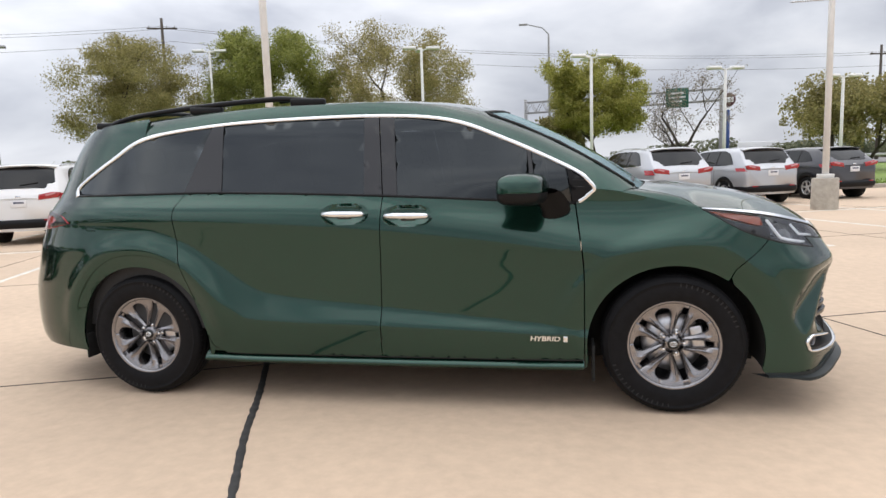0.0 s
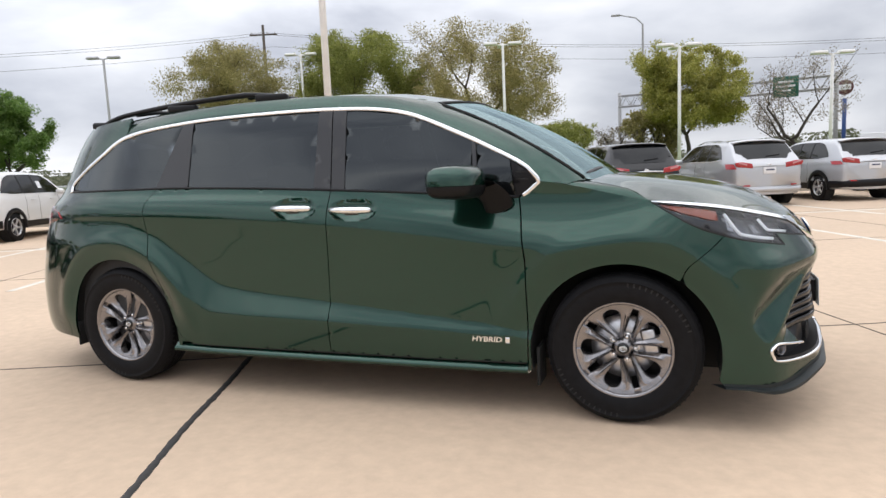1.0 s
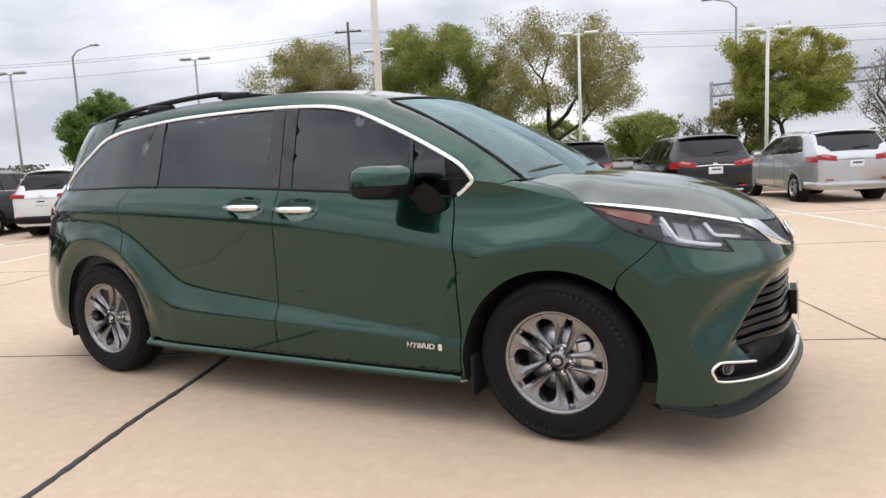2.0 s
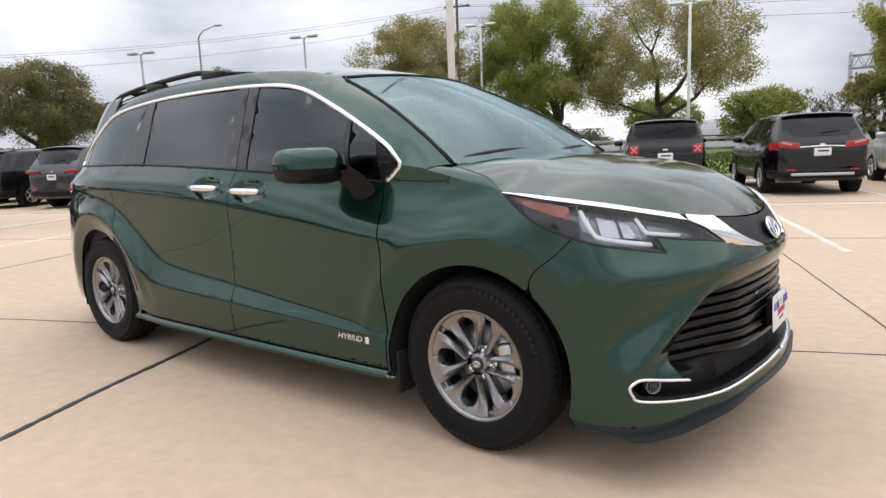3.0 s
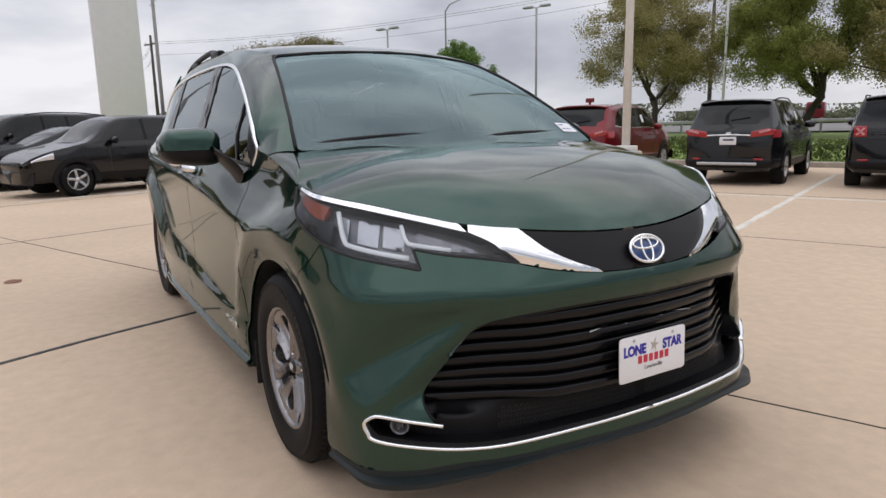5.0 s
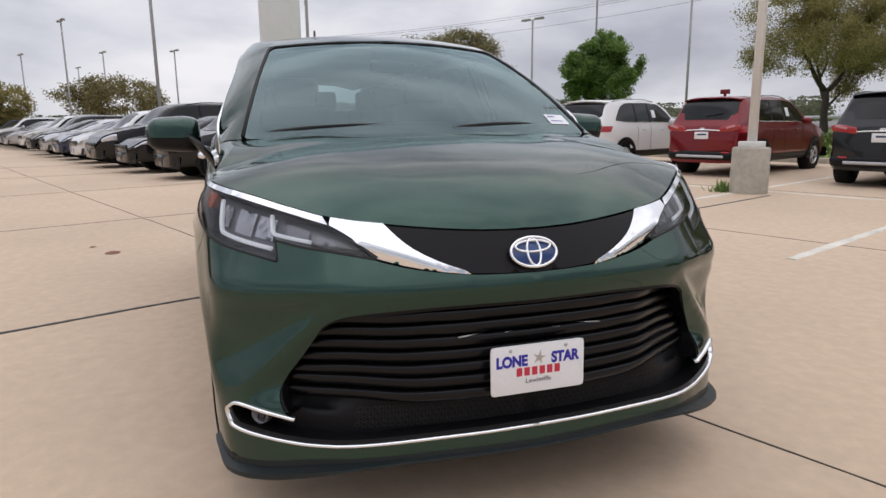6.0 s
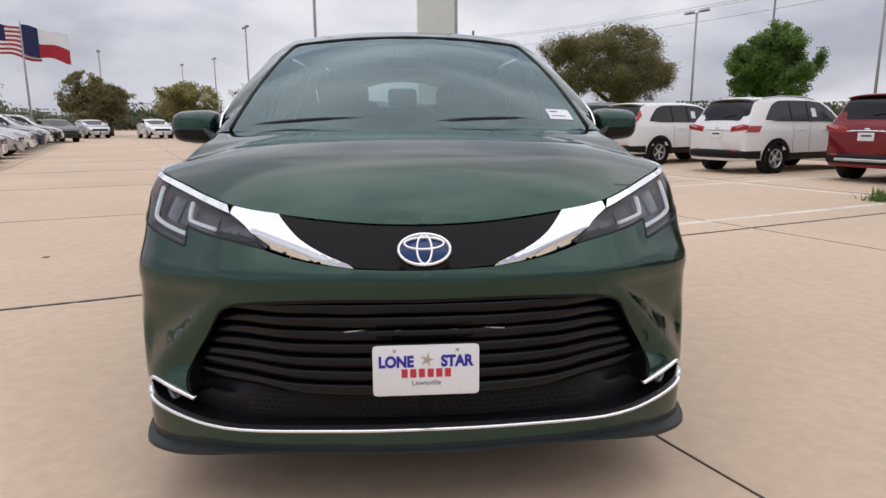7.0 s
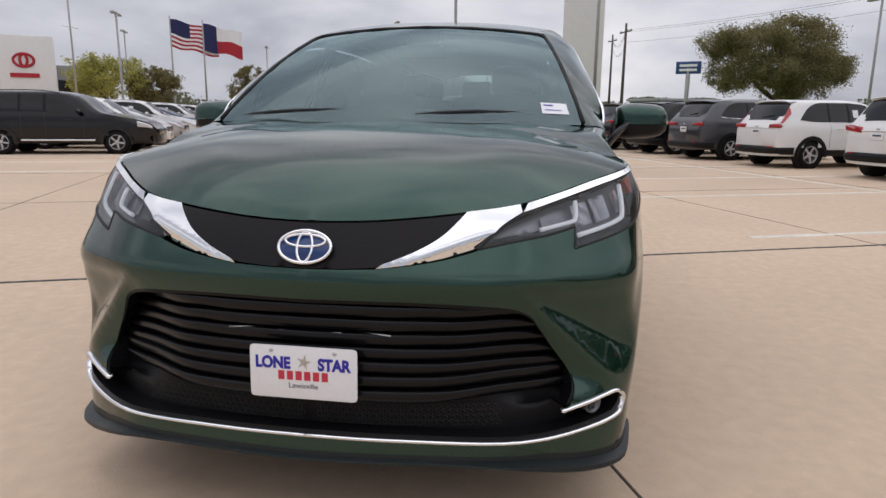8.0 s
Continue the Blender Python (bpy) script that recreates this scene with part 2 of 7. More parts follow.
def block(bm, size, m=None, bevel=0.0, segments=2):
    """A box with rounded edges, its centre at the pose m."""
    got = bmesh.ops.create_cube(bm, size=1)
    bmesh.ops.scale(bm, vec=size, verts=got["verts"])
    vs = got["verts"]
    if bevel:
        es = list({e for v in vs for e in v.link_edges})
        vs = list({v for f in bmesh.ops.bevel(bm, geom=es, offset=bevel, segments=segments, affect="EDGES", profile=0.5)["faces"] for v in f.verts} | {v for v in vs if v.is_valid})
    if m is not None:
        bmesh.ops.transform(bm, matrix=m, verts=[v for v in vs if v.is_valid])


def tube(bm, points, radius, sides=8, cap=True):
    """A round bar along points; radius is one number or one for each point."""
    pts = [Vector(p) for p in points]
    rs = radius if isinstance(radius, (list, tuple)) else [radius] * len(pts)
    rings, side = [], None
    for i, p in enumerate(pts):
        way = (pts[min(i + 1, len(pts) - 1)] - pts[max(i - 1, 0)]).normalized()
        if side is None:
            side = way.orthogonal().normalized()
        side = (side - way * side.dot(way)).normalized()
        up = way.cross(side)
        rings.append([bm.verts.new(p + (side * math.cos(k * math.tau / sides) + up * math.sin(k * math.tau / sides)) * rs[i]) for k in range(sides)])
    for a, b in zip(rings, rings[1:]):
        for k in range(sides):
            bm.faces.new((a[k], a[(k + 1) % sides], b[(k + 1) % sides], b[k]))
    if cap:
        bm.faces.new(rings[0][::-1])
        bm.faces.new(rings[-1])


def lathe(bm, profile, sides, m=None, close=False):
    """Turns (radius, height) pairs round z."""
    made = []
    for r, h in profile:
        made.append([bm.verts.new((r * math.cos(k * math.tau / sides), r * math.sin(k * math.tau / sides), h)) for k in range(sides)])
    rings = made + ([made[0]] if close else [])
    for a, b in zip(rings, rings[1:]):
        for k in range(sides):
            bm.faces.new((a[k], a[(k + 1) % sides], b[(k + 1) % sides], b[k]))
    if m is not None:
        bmesh.ops.transform(bm, matrix=m, verts=[v for ring in made for v in ring])


def loft(bm, rows):
    """A skin over rows of points, all of one length."""
    vs = [[bm.verts.new(p) for p in row] for row in rows]
    for a, b in zip(vs, vs[1:]):
        for k in range(len(a) - 1):
            bm.faces.new((a[k], a[k + 1], b[k + 1], b[k]))
    return vs


def prism(bm, outline, depth, m=None, bevel=0.0):
    """A flat outline in x, y pulled up to a depth in z."""
    low = [bm.verts.new((x, y, 0)) for x, y in outline]
    top = [bm.verts.new((x, y, depth)) for x, y in outline]
    n = len(low)
    caps = [bm.faces.new(low[::-1]), bm.faces.new(top)]
    for k in range(n):
        bm.faces.new((low[k], low[(k + 1) % n], top[(k + 1) % n], top[k]))
    vs = low + top
    if bevel:
        got = bmesh.ops.bevel(bm, geom=list(caps[1].edges), offset=bevel, segments=2, affect="EDGES", profile=0.5)
        vs = list({v for v in vs if v.is_valid} | {v for f in got["faces"] for v in f.verts})
    if m is not None:
        bmesh.ops.transform(bm, matrix=m, verts=vs)


def bow(points, n=6, closed=False):
    """A smooth line through the points."""
    p = [Vector(q) for q in points]
    out, m = [], len(p)
    for i in range(m if closed else m - 1):
        a, b, c, d = (p[(i + k) % m] if closed else p[min(max(i + k, 0), m - 1)] for k in (-1, 0, 1, 2))
        for k in range(n):
            t = k / n
            out.append(tuple(0.5 * (2 * b + (c - a) * t + (2 * a - 5 * b + 4 * c - d) * t * t + (3 * b - a - 3 * c + d) * t ** 3)))
    if not closed:
        out.append(tuple(p[-1]))
    return out


def inside(x, y, poly):
    odd, n = False, len(poly)
    for i in range(n):
        (x1, y1), (x2, y2) = poly[i], poly[i - 1]
        if (y1 > y) != (y2 > y) and x < (x2 - x1) * (y - y1) / (y2 - y1) + x1:
            odd = not odd
    return odd


def fill(poly, holes, step):
    """Points and triangles that cover an outline but for its holes."""
    verts, edges, loops = [], [], [poly, *holes]
    for loop in loops:
        first = len(verts)
        for (x1, y1), (x2, y2) in zip(loop, loop[1:] + loop[:1]):
            n = max(1, round(math.hypot(x2 - x1, y2 - y1) / (step * 0.8)))
            verts += [Vector((x1 + (x2 - x1) * k / n, y1 + (y2 - y1) * k / n)) for k in range(n)]
        edges += [(k, k + 1) for k in range(first, len(verts) - 1)] + [(len(verts) - 1, first)]
    rim = np.array([tuple(v) for v in verts])
    lo, hi = rim.min(0), rim.max(0)
    ny = int((hi[1] - lo[1]) / step) + 1
    for j in range(1, ny):
        y = lo[1] + (hi[1] - lo[1]) * j / ny
        nx = int((hi[0] - lo[0]) / step) + 1
        for i in range(nx):
            x = lo[0] + (hi[0] - lo[0]) * (i + 0.5 * (j % 2)) / nx
            if inside(x, y, poly) and not any(inside(x, y, h) for h in holes) and ((rim - (x, y)) ** 2).sum(1).min() > (0.5 * step) ** 2:
                verts.append(Vector((x, y)))
    pts, _, tris, *_ = delaunay_2d_cdt(verts, edges, [], 0, 1e-5)
    keep = []
    for f in tris:
        x, y = sum(pts[k].x for k in f) / 3, sum(pts[k].y for k in f) / 3
        if inside(x, y, poly) and not any(inside(x, y, h) for h in holes):
            keep.append(f)
    return pts, keep


def skin(surf, poly, step=0.03, holes=(), off=0.0, thick=0.012, sides=(-1,), weld=False, level=False):
    """A bmesh of the piece of a surface that an outline cuts out: off stands it proud, thick turns its edges in.
    sides: -1 the van's right side, 1 its left; both with weld for a piece across the middle. level: the surface lies flat and looks up."""
    poly = [tuple(p)[:2] for p in poly]
    holes = [[tuple(p)[:2] for p in h] for h in holes]
    pts, tris = fill(poly, holes, step)
    bm, e = bmesh.new(), 2e-3
    spots = []
    for p in pts:
        c = Vector(surf(p.x, p.y))
        da, db = Vector(surf(p.x + e, p.y)) - Vector(surf(p.x - e, p.y)), Vector(surf(p.x, p.y + e)) - Vector(surf(p.x, p.y - e))
        n = da.cross(db) if level else db.cross(da)
        n = n.normalized() if n.length > 1e-12 else Vector((0, 0, 1))
        spots.append((c, n))
    for s in sides:
        def at(c, n, d):
            q = c + n * d
            return bm.verts.new((q.x, q.y * s, q.z))
        flip = (s > 0) != level
        vs = [at(c, n, off) for c, n in spots]
        made = []
        for f in tris:
            tri = [vs[k] for k in f]
            made.append(bm.faces.new(tri[::-1] if flip else tri))
        if thick:
            where = {v: k for k, v in enumerate(vs)}
            rim = {e for f in made for e in f.edges if len(e.link_faces) == 1}
            low = {}
            for ed in rim:
                for v in ed.verts:
                    if v not in low:
                        c, n = spots[where[v]]
                        low[v] = at(c, n, off - thick)
            for ed in list(rim):
                if weld and all(abs(v.co.y) < 1e-3 for v in ed.verts):
                    continue
                l = ed.link_loops[0]
                a, b = l.vert, l.link_loop_next.vert
                bm.faces.new((b, a, low[a], low[b]))
                ed.smooth = False
    if weld:
        bmesh.ops.remove_doubles(bm, verts=bm.verts, dist=8e-4)
    loose = [v for v in bm.verts if not v.link_faces]
    bmesh.ops.delete(bm, geom=loose, context="VERTS")
    return bm


def ribbon(line, surf, width, off=0.004, high=0.006, sides=(-1,)):
    """A raised strip along a line drawn on a surface; width in metres, one number or one for each point."""
    bm, n = bmesh.new(), len(line)
    for s in sides:
        rows = []
        for i, p in enumerate(line):
            e = 2e-3
            c = Vector(surf(*p[:2]))
            nn = (Vector(surf(p[0], p[1] + e)) - Vector(surf(p[0], p[1] - e))).cross(Vector(surf(p[0] + e, p[1])) - Vector(surf(p[0] - e, p[1]))).normalized()
            ahead = Vector(surf(*line[min(i + 1, n - 1)][:2])) - Vector(surf(*line[max(i - 1, 0)][:2]))
            across = nn.cross(ahead).normalized()
            w = (width[i] if isinstance(width, (list, tuple)) else width) / 2
            row = []
            for u, h in ((-1, -0.006), (-1, off), (-0.55, off + high), (0.55, off + high), (1, off), (1, -0.006)):
                q = c + across * (u * w) + nn * h
                row.append((q.x, q.y * s, q.z))
            rows.append(row[::-1] if s > 0 else row)
        vs = loft(bm, rows)
        bm.faces.new(vs[0])
        bm.faces.new(vs[-1][::-1])
    bmesh.ops.recalc_face_normals(bm, faces=bm.faces)
    return bm


# ---- ground: the car park's grid runs 22 degrees off the van ----
TURN = radians(22)
UX, UY = math.cos(TURN), math.sin(TURN)


def lot(u, v, z=0.0):
    """A place in the car park's own grid: u along its rows, v across them."""
    return Vector((u * UX - v * UY, u * UY + v * UX, z))


def lot_pose(u, v, z=0.0, turn=0.0):
    """A pose in the grid; turn 0 looks along v."""
    p = lot(u, v, z)
    return pose(p.x, p.y, p.z, 0, 0, 22 + turn)


bm = bmesh.new()
bmesh.ops.create_grid(bm, x_segments=2, y_segments=2, size=2500)
bmesh.ops.translate(bm, vec=(0, 0, -0.03), verts=bm.verts)
tagged(part("ground", bm, far_ground, smooth=False), "flat dull green and brown land to the horizon", "ground", kind="structure")
bm = bmesh.new()
loft(bm, [[lot(-130 + 10 * i, -90 + 107.4 * j / 12) for i in range(27)] for j in range(13)])
tagged(part("pavement", bm, concrete), "worn tan concrete car park with joints", "pavement", kind="structure")


def strip(bm, p, q, width, high, wobble=0.0, step=0.5, seed=0):
    """A thin raised strip on the ground from p to q."""
    p, q = Vector(p), Vector(q)
    n = max(1, int((q - p).length / step))
    side = Vector((-(q - p).y, (q - p).x, 0)).normalized()
    rows = []
    for k in range(n + 1):
        c = p.lerp(q, k / n)
        if wobble:
            w = noise.noise(Vector((k * step * 1.3 + seed, seed, 0)))
            ww = noise.noise(Vector((k * step * 14.0 + seed, 3.1, seed)))
            c = c + side * (w * wobble)
            half = width / 2 * (1 + 0.55 * ww)
        else:
            half = width / 2
        rows.append([c + side * half + Vector((0, 0, -0.002)), c + side * half * 0.9 + Vector((0, 0, high)), c - side * half * 0.9 + Vector((0, 0, high)), c - side * half + Vector((0, 0, -0.002))])
    loft(bm, rows)
    bmesh.ops.recalc_face_normals(bm, faces=bm.faces)


def build_joints():
    """Sealed and sawn joints between the slabs."""
    for k, u in enumerate((-2.53, 1.85)):
        bm = bmesh.new()
        if k == 0:
            strip(bm, lot(u, -14), lot(u, 9), 0.042, 0.0035, 0.016, 0.02, 7)
            tagged(part("tar_joint", bm, tar), "black tar sealed joint between concrete slabs", "joint", kind="structure")
        else:
            strip(bm, lot(u, -14), lot(u, 17), 0.012, 0.003, 0.01, 0.1, 3)
            tagged(part("slab_joint", bm, joint_dark), "thin dark joint between concrete slabs", "joint", kind="structure")
    for k, u in enumerate((-7.1, 6.42, 11.0, -11.7, -16.3, -20.8)):
        bm = bmesh.new()
        strip(bm, lot(u, -20), lot(u, 17), 0.012, 0.003, 0.01, 0.25, k)
        tagged(part("slab_joint", bm, joint_dark), "thin dark joint between concrete slabs", "joint", kind="structure")
    for k, v in enumerate((0.70, 5.27, 9.84, -3.87, -8.4)):
        bm = bmesh.new()
        strip(bm, lot(-60, v), lot(25, v), 0.013 if v == 0.70 else 0.010, 0.0028, 0.012, 0.2, 20 + k)
        tagged(part("slab_joint", bm, joint_dark), "thin dark joint between concrete slabs", "joint", kind="structure")


def build_markings():
    """Painted stall lines."""
    for u in (-17.4, -14.65, -11.9, -9.15, -6.4, -3.12, -0.25, 2.5, 5.1, 7.75, 10.45):
        bm = bmesh.new()
        strip(bm, lot(u, 4.25), lot(u, 14.8), 0.10, 0.0045, 0.004, 0.15, u)
        tagged(part("stall_line", bm, line_white), "worn white painted stall line on concrete", "line", kind="structure")
    for v, u1, u2 in ((9.55, -24, 16),):
        bm = bmesh.new()
        strip(bm, lot(u1, v), lot(u2, v), 0.09, 0.0062, 0.004, 0.2, v)
        tagged(part("stall_line", bm, line_white), "worn white painted line along the stalls", "line", kind="structure")
    for k in range(12):
        u = -12.2 - 2.75 * k
        bm = bmesh.new()
        strip(bm, lot(u, 2.6), lot(u, 7.6), 0.10, 0.0045, 0.004, 0.3, u)
        strip(bm, lot(u, -4.0), lot(u, -9.0), 0.10, 0.0045, 0.004, 0.3, u)
        tagged(part("stall_line", bm, line_white), "worn white painted stall line on concrete", "line", kind="structure")


build_joints()
build_markings()
# kerb and grass beyond the rows
bm = bmesh.new()
loft(bm, [[lot(-130 + 4 * i, v, z) for i in range(66)] for v, z in ((17.30, -0.02), (17.30, 0.13), (17.33, 0.15), (17.46, 0.15), (17.48, 0.13))])
bmesh.ops.recalc_face_normals(bm, faces=bm.faces)
tagged(part("kerb", bm, kerb_grey, smooth=False), "pale concrete kerb at the edge of the grass", "kerb", kind="structure")
bm = bmesh.new()
loft(bm, [[lot(-130 + 5 * i, v, 0.12 + 0.015 * (v - 17.4) + 0.08 * noise.noise(Vector((i * 0.7, v * 0.2, 0)))) for i in range(53)] for v in (17.47, 19, 21, 24, 28, 33, 38, 42)])
tagged(part("verge", bm, grass), "mown green grass verge beside the road", "verge", kind="structure")
bm = bmesh.new()
rnd = random.Random(5)
for k in range(9000):
    u, v = rnd.uniform(-40, 22), 17.5 + 12 * rnd.random() ** 2
    p, h, w = lot(u, v, 0.12 + 0.015 * (v - 17.4)), rnd.uniform(0.05, 0.13), rnd.uniform(0, 6.28)
    d = Vector((math.cos(w), math.sin(w), 0)) * 0.03
    bm.faces.new([bm.verts.new(p - d), bm.verts.new(p + d), bm.verts.new(p + Vector((d.y * 1.2, d.x, h)))])
tagged(part("grass", bm, grass, smooth=False), "short green grass on the verge", "grass", kind="stuff")
bm = bmesh.new()
loft(bm, [[lot(-400 + 40 * i, v, z) for i in range(21)] for v, z in ((43, 0.55), (44, 0.62), (58, 0.62), (80, 0.62), (108, 0.62), (112, 0.3))])
tagged(part("road", bm, asphalt), "grey highway beyond the verge", "road", kind="structure")


# ---- the van's outer form: x forward from the front axle, y to its left, z up ----
X0, XR = -0.45, -2.55
VAN_HIGH = 0.976


def knots(t, table):
    """A smooth curve through (t, value) pairs that does not overshoot."""
    if t <= table[0][0]:
        return table[0][1]
    if t >= table[-1][0]:
        return table[-1][1]
    n = len(table)
    for i in range(n - 1):
        if t <= table[i + 1][0]:
            break
    (t0, v0), (t1, v1) = table[i], table[i + 1]

    def slope(k):
        if k == 0 or k == n - 1:
            j = min(k, n - 2)
            return (table[j + 1][1] - table[j][1]) / (table[j + 1][0] - table[j][0])
        a = (table[k][1] - table[k - 1][1]) / (table[k][0] - table[k - 1][0])
        b = (table[k + 1][1] - table[k][1]) / (table[k + 1][0] - table[k][0])
        return 0.0 if a * b <= 0 else 2 * a * b / (a + b)
    h = t1 - t0
    u = (t - t0) / h
    return (v0 * (1 + 2 * u) * (1 - u) ** 2 + v1 * u * u * (3 - 2 * u)
            + h * slope(i) * u * (1 - u) ** 2 - h * slope(i + 1) * u * u * (1 - u))


def ramp(t, lo, hi):
    u = min(max((t - lo) / (hi - lo), 0.0), 1.0)
    return u * u * (3 - 2 * u)


SIDE = [(0.15, 0.915), (0.25, 0.946), (0.40, 0.954), (0.60, 0.9565), (0.80, 0.9605), (0.93, 0.9662), (1.005, 0.9708), (1.022, 0.9718), (1.038, 0.9697), (1.10, 0.9555),
        (1.20, 0.904), (1.32, 0.860), (1.46, 0.808), (1.60, 0.757), (1.70, 0.708), (1.80, 0.63)]
FRONT_X = [(0.15, 0.90), (0.24, 0.966), (0.30, 0.962), (0.36, 0.951), (0.45, 0.941), (0.62, 0.920), (0.72, 0.922), (0.765, 0.938), (0.79, 0.942), (0.83, 0.926), (0.87, 0.903), (0.91, 0.878), (0.95, 0.850), (1.05, 0.748), (1.15, 0.61)]
REAR_X = [(0.20, -4.12), (0.35, -4.20), (0.60, -4.22), (0.80, -4.18), (1.05, -4.12), (1.30, -4.02), (1.50, -3.93), (1.70, -3.80)]
REAR_N = [(0.40, 3.4), (0.9, 2.9), (1.1, 2.6), (1.3, 2.4), (1.7, 2.5)]
PLAN = [(0.0, 0.0), (0.15, 0.007), (0.30, 0.024), (0.45, 0.050), (0.56, 0.080), (0.65, 0.125), (0.72, 0.170), (0.79, 0.218), (0.85, 0.266), (0.90, 0.328),
        (0.932, 0.46), (0.945, 0.74), (0.95, 1.1), (0.952, 1.39)]
SWEEP = [(0.40, 1.0), (0.75, 1.02), (0.87, 1.25), (1.0, 1.4), (1.1, 1.45)]
RIDGE = [(0.45, 0.785), (0.54, 0.772), (0.68, 0.645), (0.80, 0.520), (0.89, 0.43)]
BONE = [(0.45, 0.790), (0.60, 0.785), (0.72, 0.768), (0.82, 0.735), (0.89, 0.69), (0.93, 0.64)]
LAMP_SHIFT = [(0.27, 0.0), (0.60, 0.020), (0.90, 0.034), (1.165, 0.019), (1.415, 0.012), (1.592, 0.0)]
LEDGE_TOP = [(-4.2, 1.05), (-3.5, 1.05), (-3.0, 1.03), (-2.734, 0.95), (-2.516, 0.814), (-2.225, 0.645), (-1.54, 0.567), (-0.6, 0.466), (-0.3, 0.43)]
LEDGE_LOW = [(-4.2, 0.92), (-3.0, 0.91), (-2.8, 0.86), (-2.6, 0.70), (-2.45, 0.565), (-2.335, 0.50), (-1.54, 0.478), (-0.586, 0.442), (-0.3, 0.41)]
LEDGE_OUT = [(-4.2, 0.016), (-3.06, 0.030), (-2.3, 0.048), (-1.5, 0.042), (-0.6, 0.020), (-0.3, 0.0)]


def ledge(x, z):
    """How far the flank's lower half stands proud."""
    if x > -0.3 or z > 1.08:
        return 0.0
    top, low, out = knots(x, LEDGE_TOP), knots(x, LEDGE_LOW), knots(x, LEDGE_OUT)
    if z >= top:
        return 0.0
    if z >= low:
        return out * (top - z) / (top - low)
    return out * max(1 - 0.55 * (low - z) / 0.3, 0.3)


CREST = [(-4.2, 0.09), (-3.5, 0.09), (-2.7, 0.065), (-1.65, 0.0), (-0.9, -0.085), (-0.45, -0.165), (-0.2, -0.18), (0.1, -0.12), (0.45, 0.0)]


def half_width(x, z):
    """The flank's half width: the shoulder line falls from tail to front door, the skin swells round the wheels."""
    up = ramp(z, 0.65, 0.98) * (1 - ramp(z, 1.08, 1.30))
    y = knots(z - knots(x, CREST) * up, SIDE)
    for cx in (0.0, -3.06):
        r = math.hypot(x - cx, z - 0.365)
        if r < 0.75 and z > 0.3:
            y += (0.016 * math.exp(-((r - 0.56) / 0.055) ** 2) - 0.012 * ramp(0.51 - r, 0.0, 0.07)) * ramp(z, 0.32, 0.55)
    return y


def nose_x(y, z, ridge=True):
    xf = knots(z, FRONT_X)
    q = knots(abs(y) * 0.952 / knots(z, SIDE), PLAN) / 1.39
    d = knots(z, SWEEP)
    x = xf - (xf - X0) * min(q * (d * (1 - q) + q), 1.0)
    # a ridge runs from the grille's upper corner out and down: a face turned to the grille below it, a folded hollow above it
    w = abs(y)
    if ridge and w > 0.45 and 0.33 < z < 0.80:
        crest, bone = knots(w, RIDGE), knots(w, BONE)
        gap = max(bone - crest, 0.004)
        fade = ramp(w, 0.47, 0.56) * (1 - ramp(w, 0.88, 0.94))
        if z > crest:
            t = min((z - crest) / gap, 1.0)
            x -= 0.55 * gap * fade * (t if t < 0.42 else 0.42 * (1 - t) / 0.58)
        else:
            x -= 0.050 * min((crest - z) / 0.11, 1.0) * ramp(w, 0.50, 0.64) * (1 - ramp(w, 0.88, 0.94)) * ramp(z, 0.41, 0.50)
    return x


def body(a, z):
    """The outer skin: a is x along the flank and runs on round the nose, z the height. y comes out positive."""
    if a <= X0:
        x = a
        ys = half_width(x, z) + ledge(x, z)
        if x < XR:
            lr = XR - knots(z, REAR_X)
            t = min((XR - x) / lr, 1.0)
            return x, ys * max(1 - t ** 3.4, 0.0) ** (1 / knots(z, REAR_N)), z
        return x, ys, z
    ys = knots(z, SIDE)
    phi = math.pi / 2 - (a - knots(a, LAMP_SHIFT) * ramp(z, 0.76, 0.86) - X0) / 1.3
    if phi <= 1e-4:
        return nose_x(0, z), 0.0, z
    lo, hi = 0.0, 2.0
    c, s = math.cos(phi), math.sin(phi)
    top = ys + 1e-6
    for _ in range(26):
        r = (lo + hi) / 2
        if r * s > top or X0 + r * c > nose_x(r * s, z):
            hi = r
        else:
            lo = r
    x = X0 + r * c
    return x, r * s + ledge(x, z) + half_width(x, z) - ys, z


def along(x, z):
    """The a at which the skin has this x."""
    if x <= X0:
        return x
    lo, hi = X0, A_NOSE
    for _ in range(24):
        m = (lo + hi) / 2
        if body(m, z)[0] < x:
            lo = m
        else:
            hi = m
    return lo


A_NOSE = X0 + 1.3 * math.pi / 2


# ---- the van ----
def flank(a, z):
    x, y, z = body(a, z)
    return x, y, z


HOOD_Z = [(-0.30, 1.235), (-0.05, 1.222), (0.1, 1.213), (0.28, 1.188), (0.465, 1.15), (0.607, 1.105), (0.705, 1.055), (0.80, 0.993), (0.853, 0.946), (0.905, 0.90)]
HOOD_LINE = [(0.27, 1.100), (0.48, 1.084), (0.70, 1.055), (0.90, 1.019), (1.035, 0.992), (1.165, 0.975), (1.30, 0.961), (1.45, 0.950), (A_NOSE, 0.946)]
HOOD_SIDE = [(-0.30, 0.75, 1.222), (-0.185, 0.785, 1.203), (0.0, 0.834, 1.164), (0.07, 0.852, 1.138)]
HOOD_RIM = [(x, y - 0.002, z) for x, y, z in HOOD_SIDE] + [(p[0] - 0.004, p[1] - 0.002, p[2]) for p in (body(*q[:2]) for q in bow(HOOD_LINE, 4))]
HOOD_RIM_Y = [(p[0], max(p[1], 0.0)) for p in HOOD_RIM]
HOOD_RIM_Z = [(p[0], p[2]) for p in HOOD_RIM]


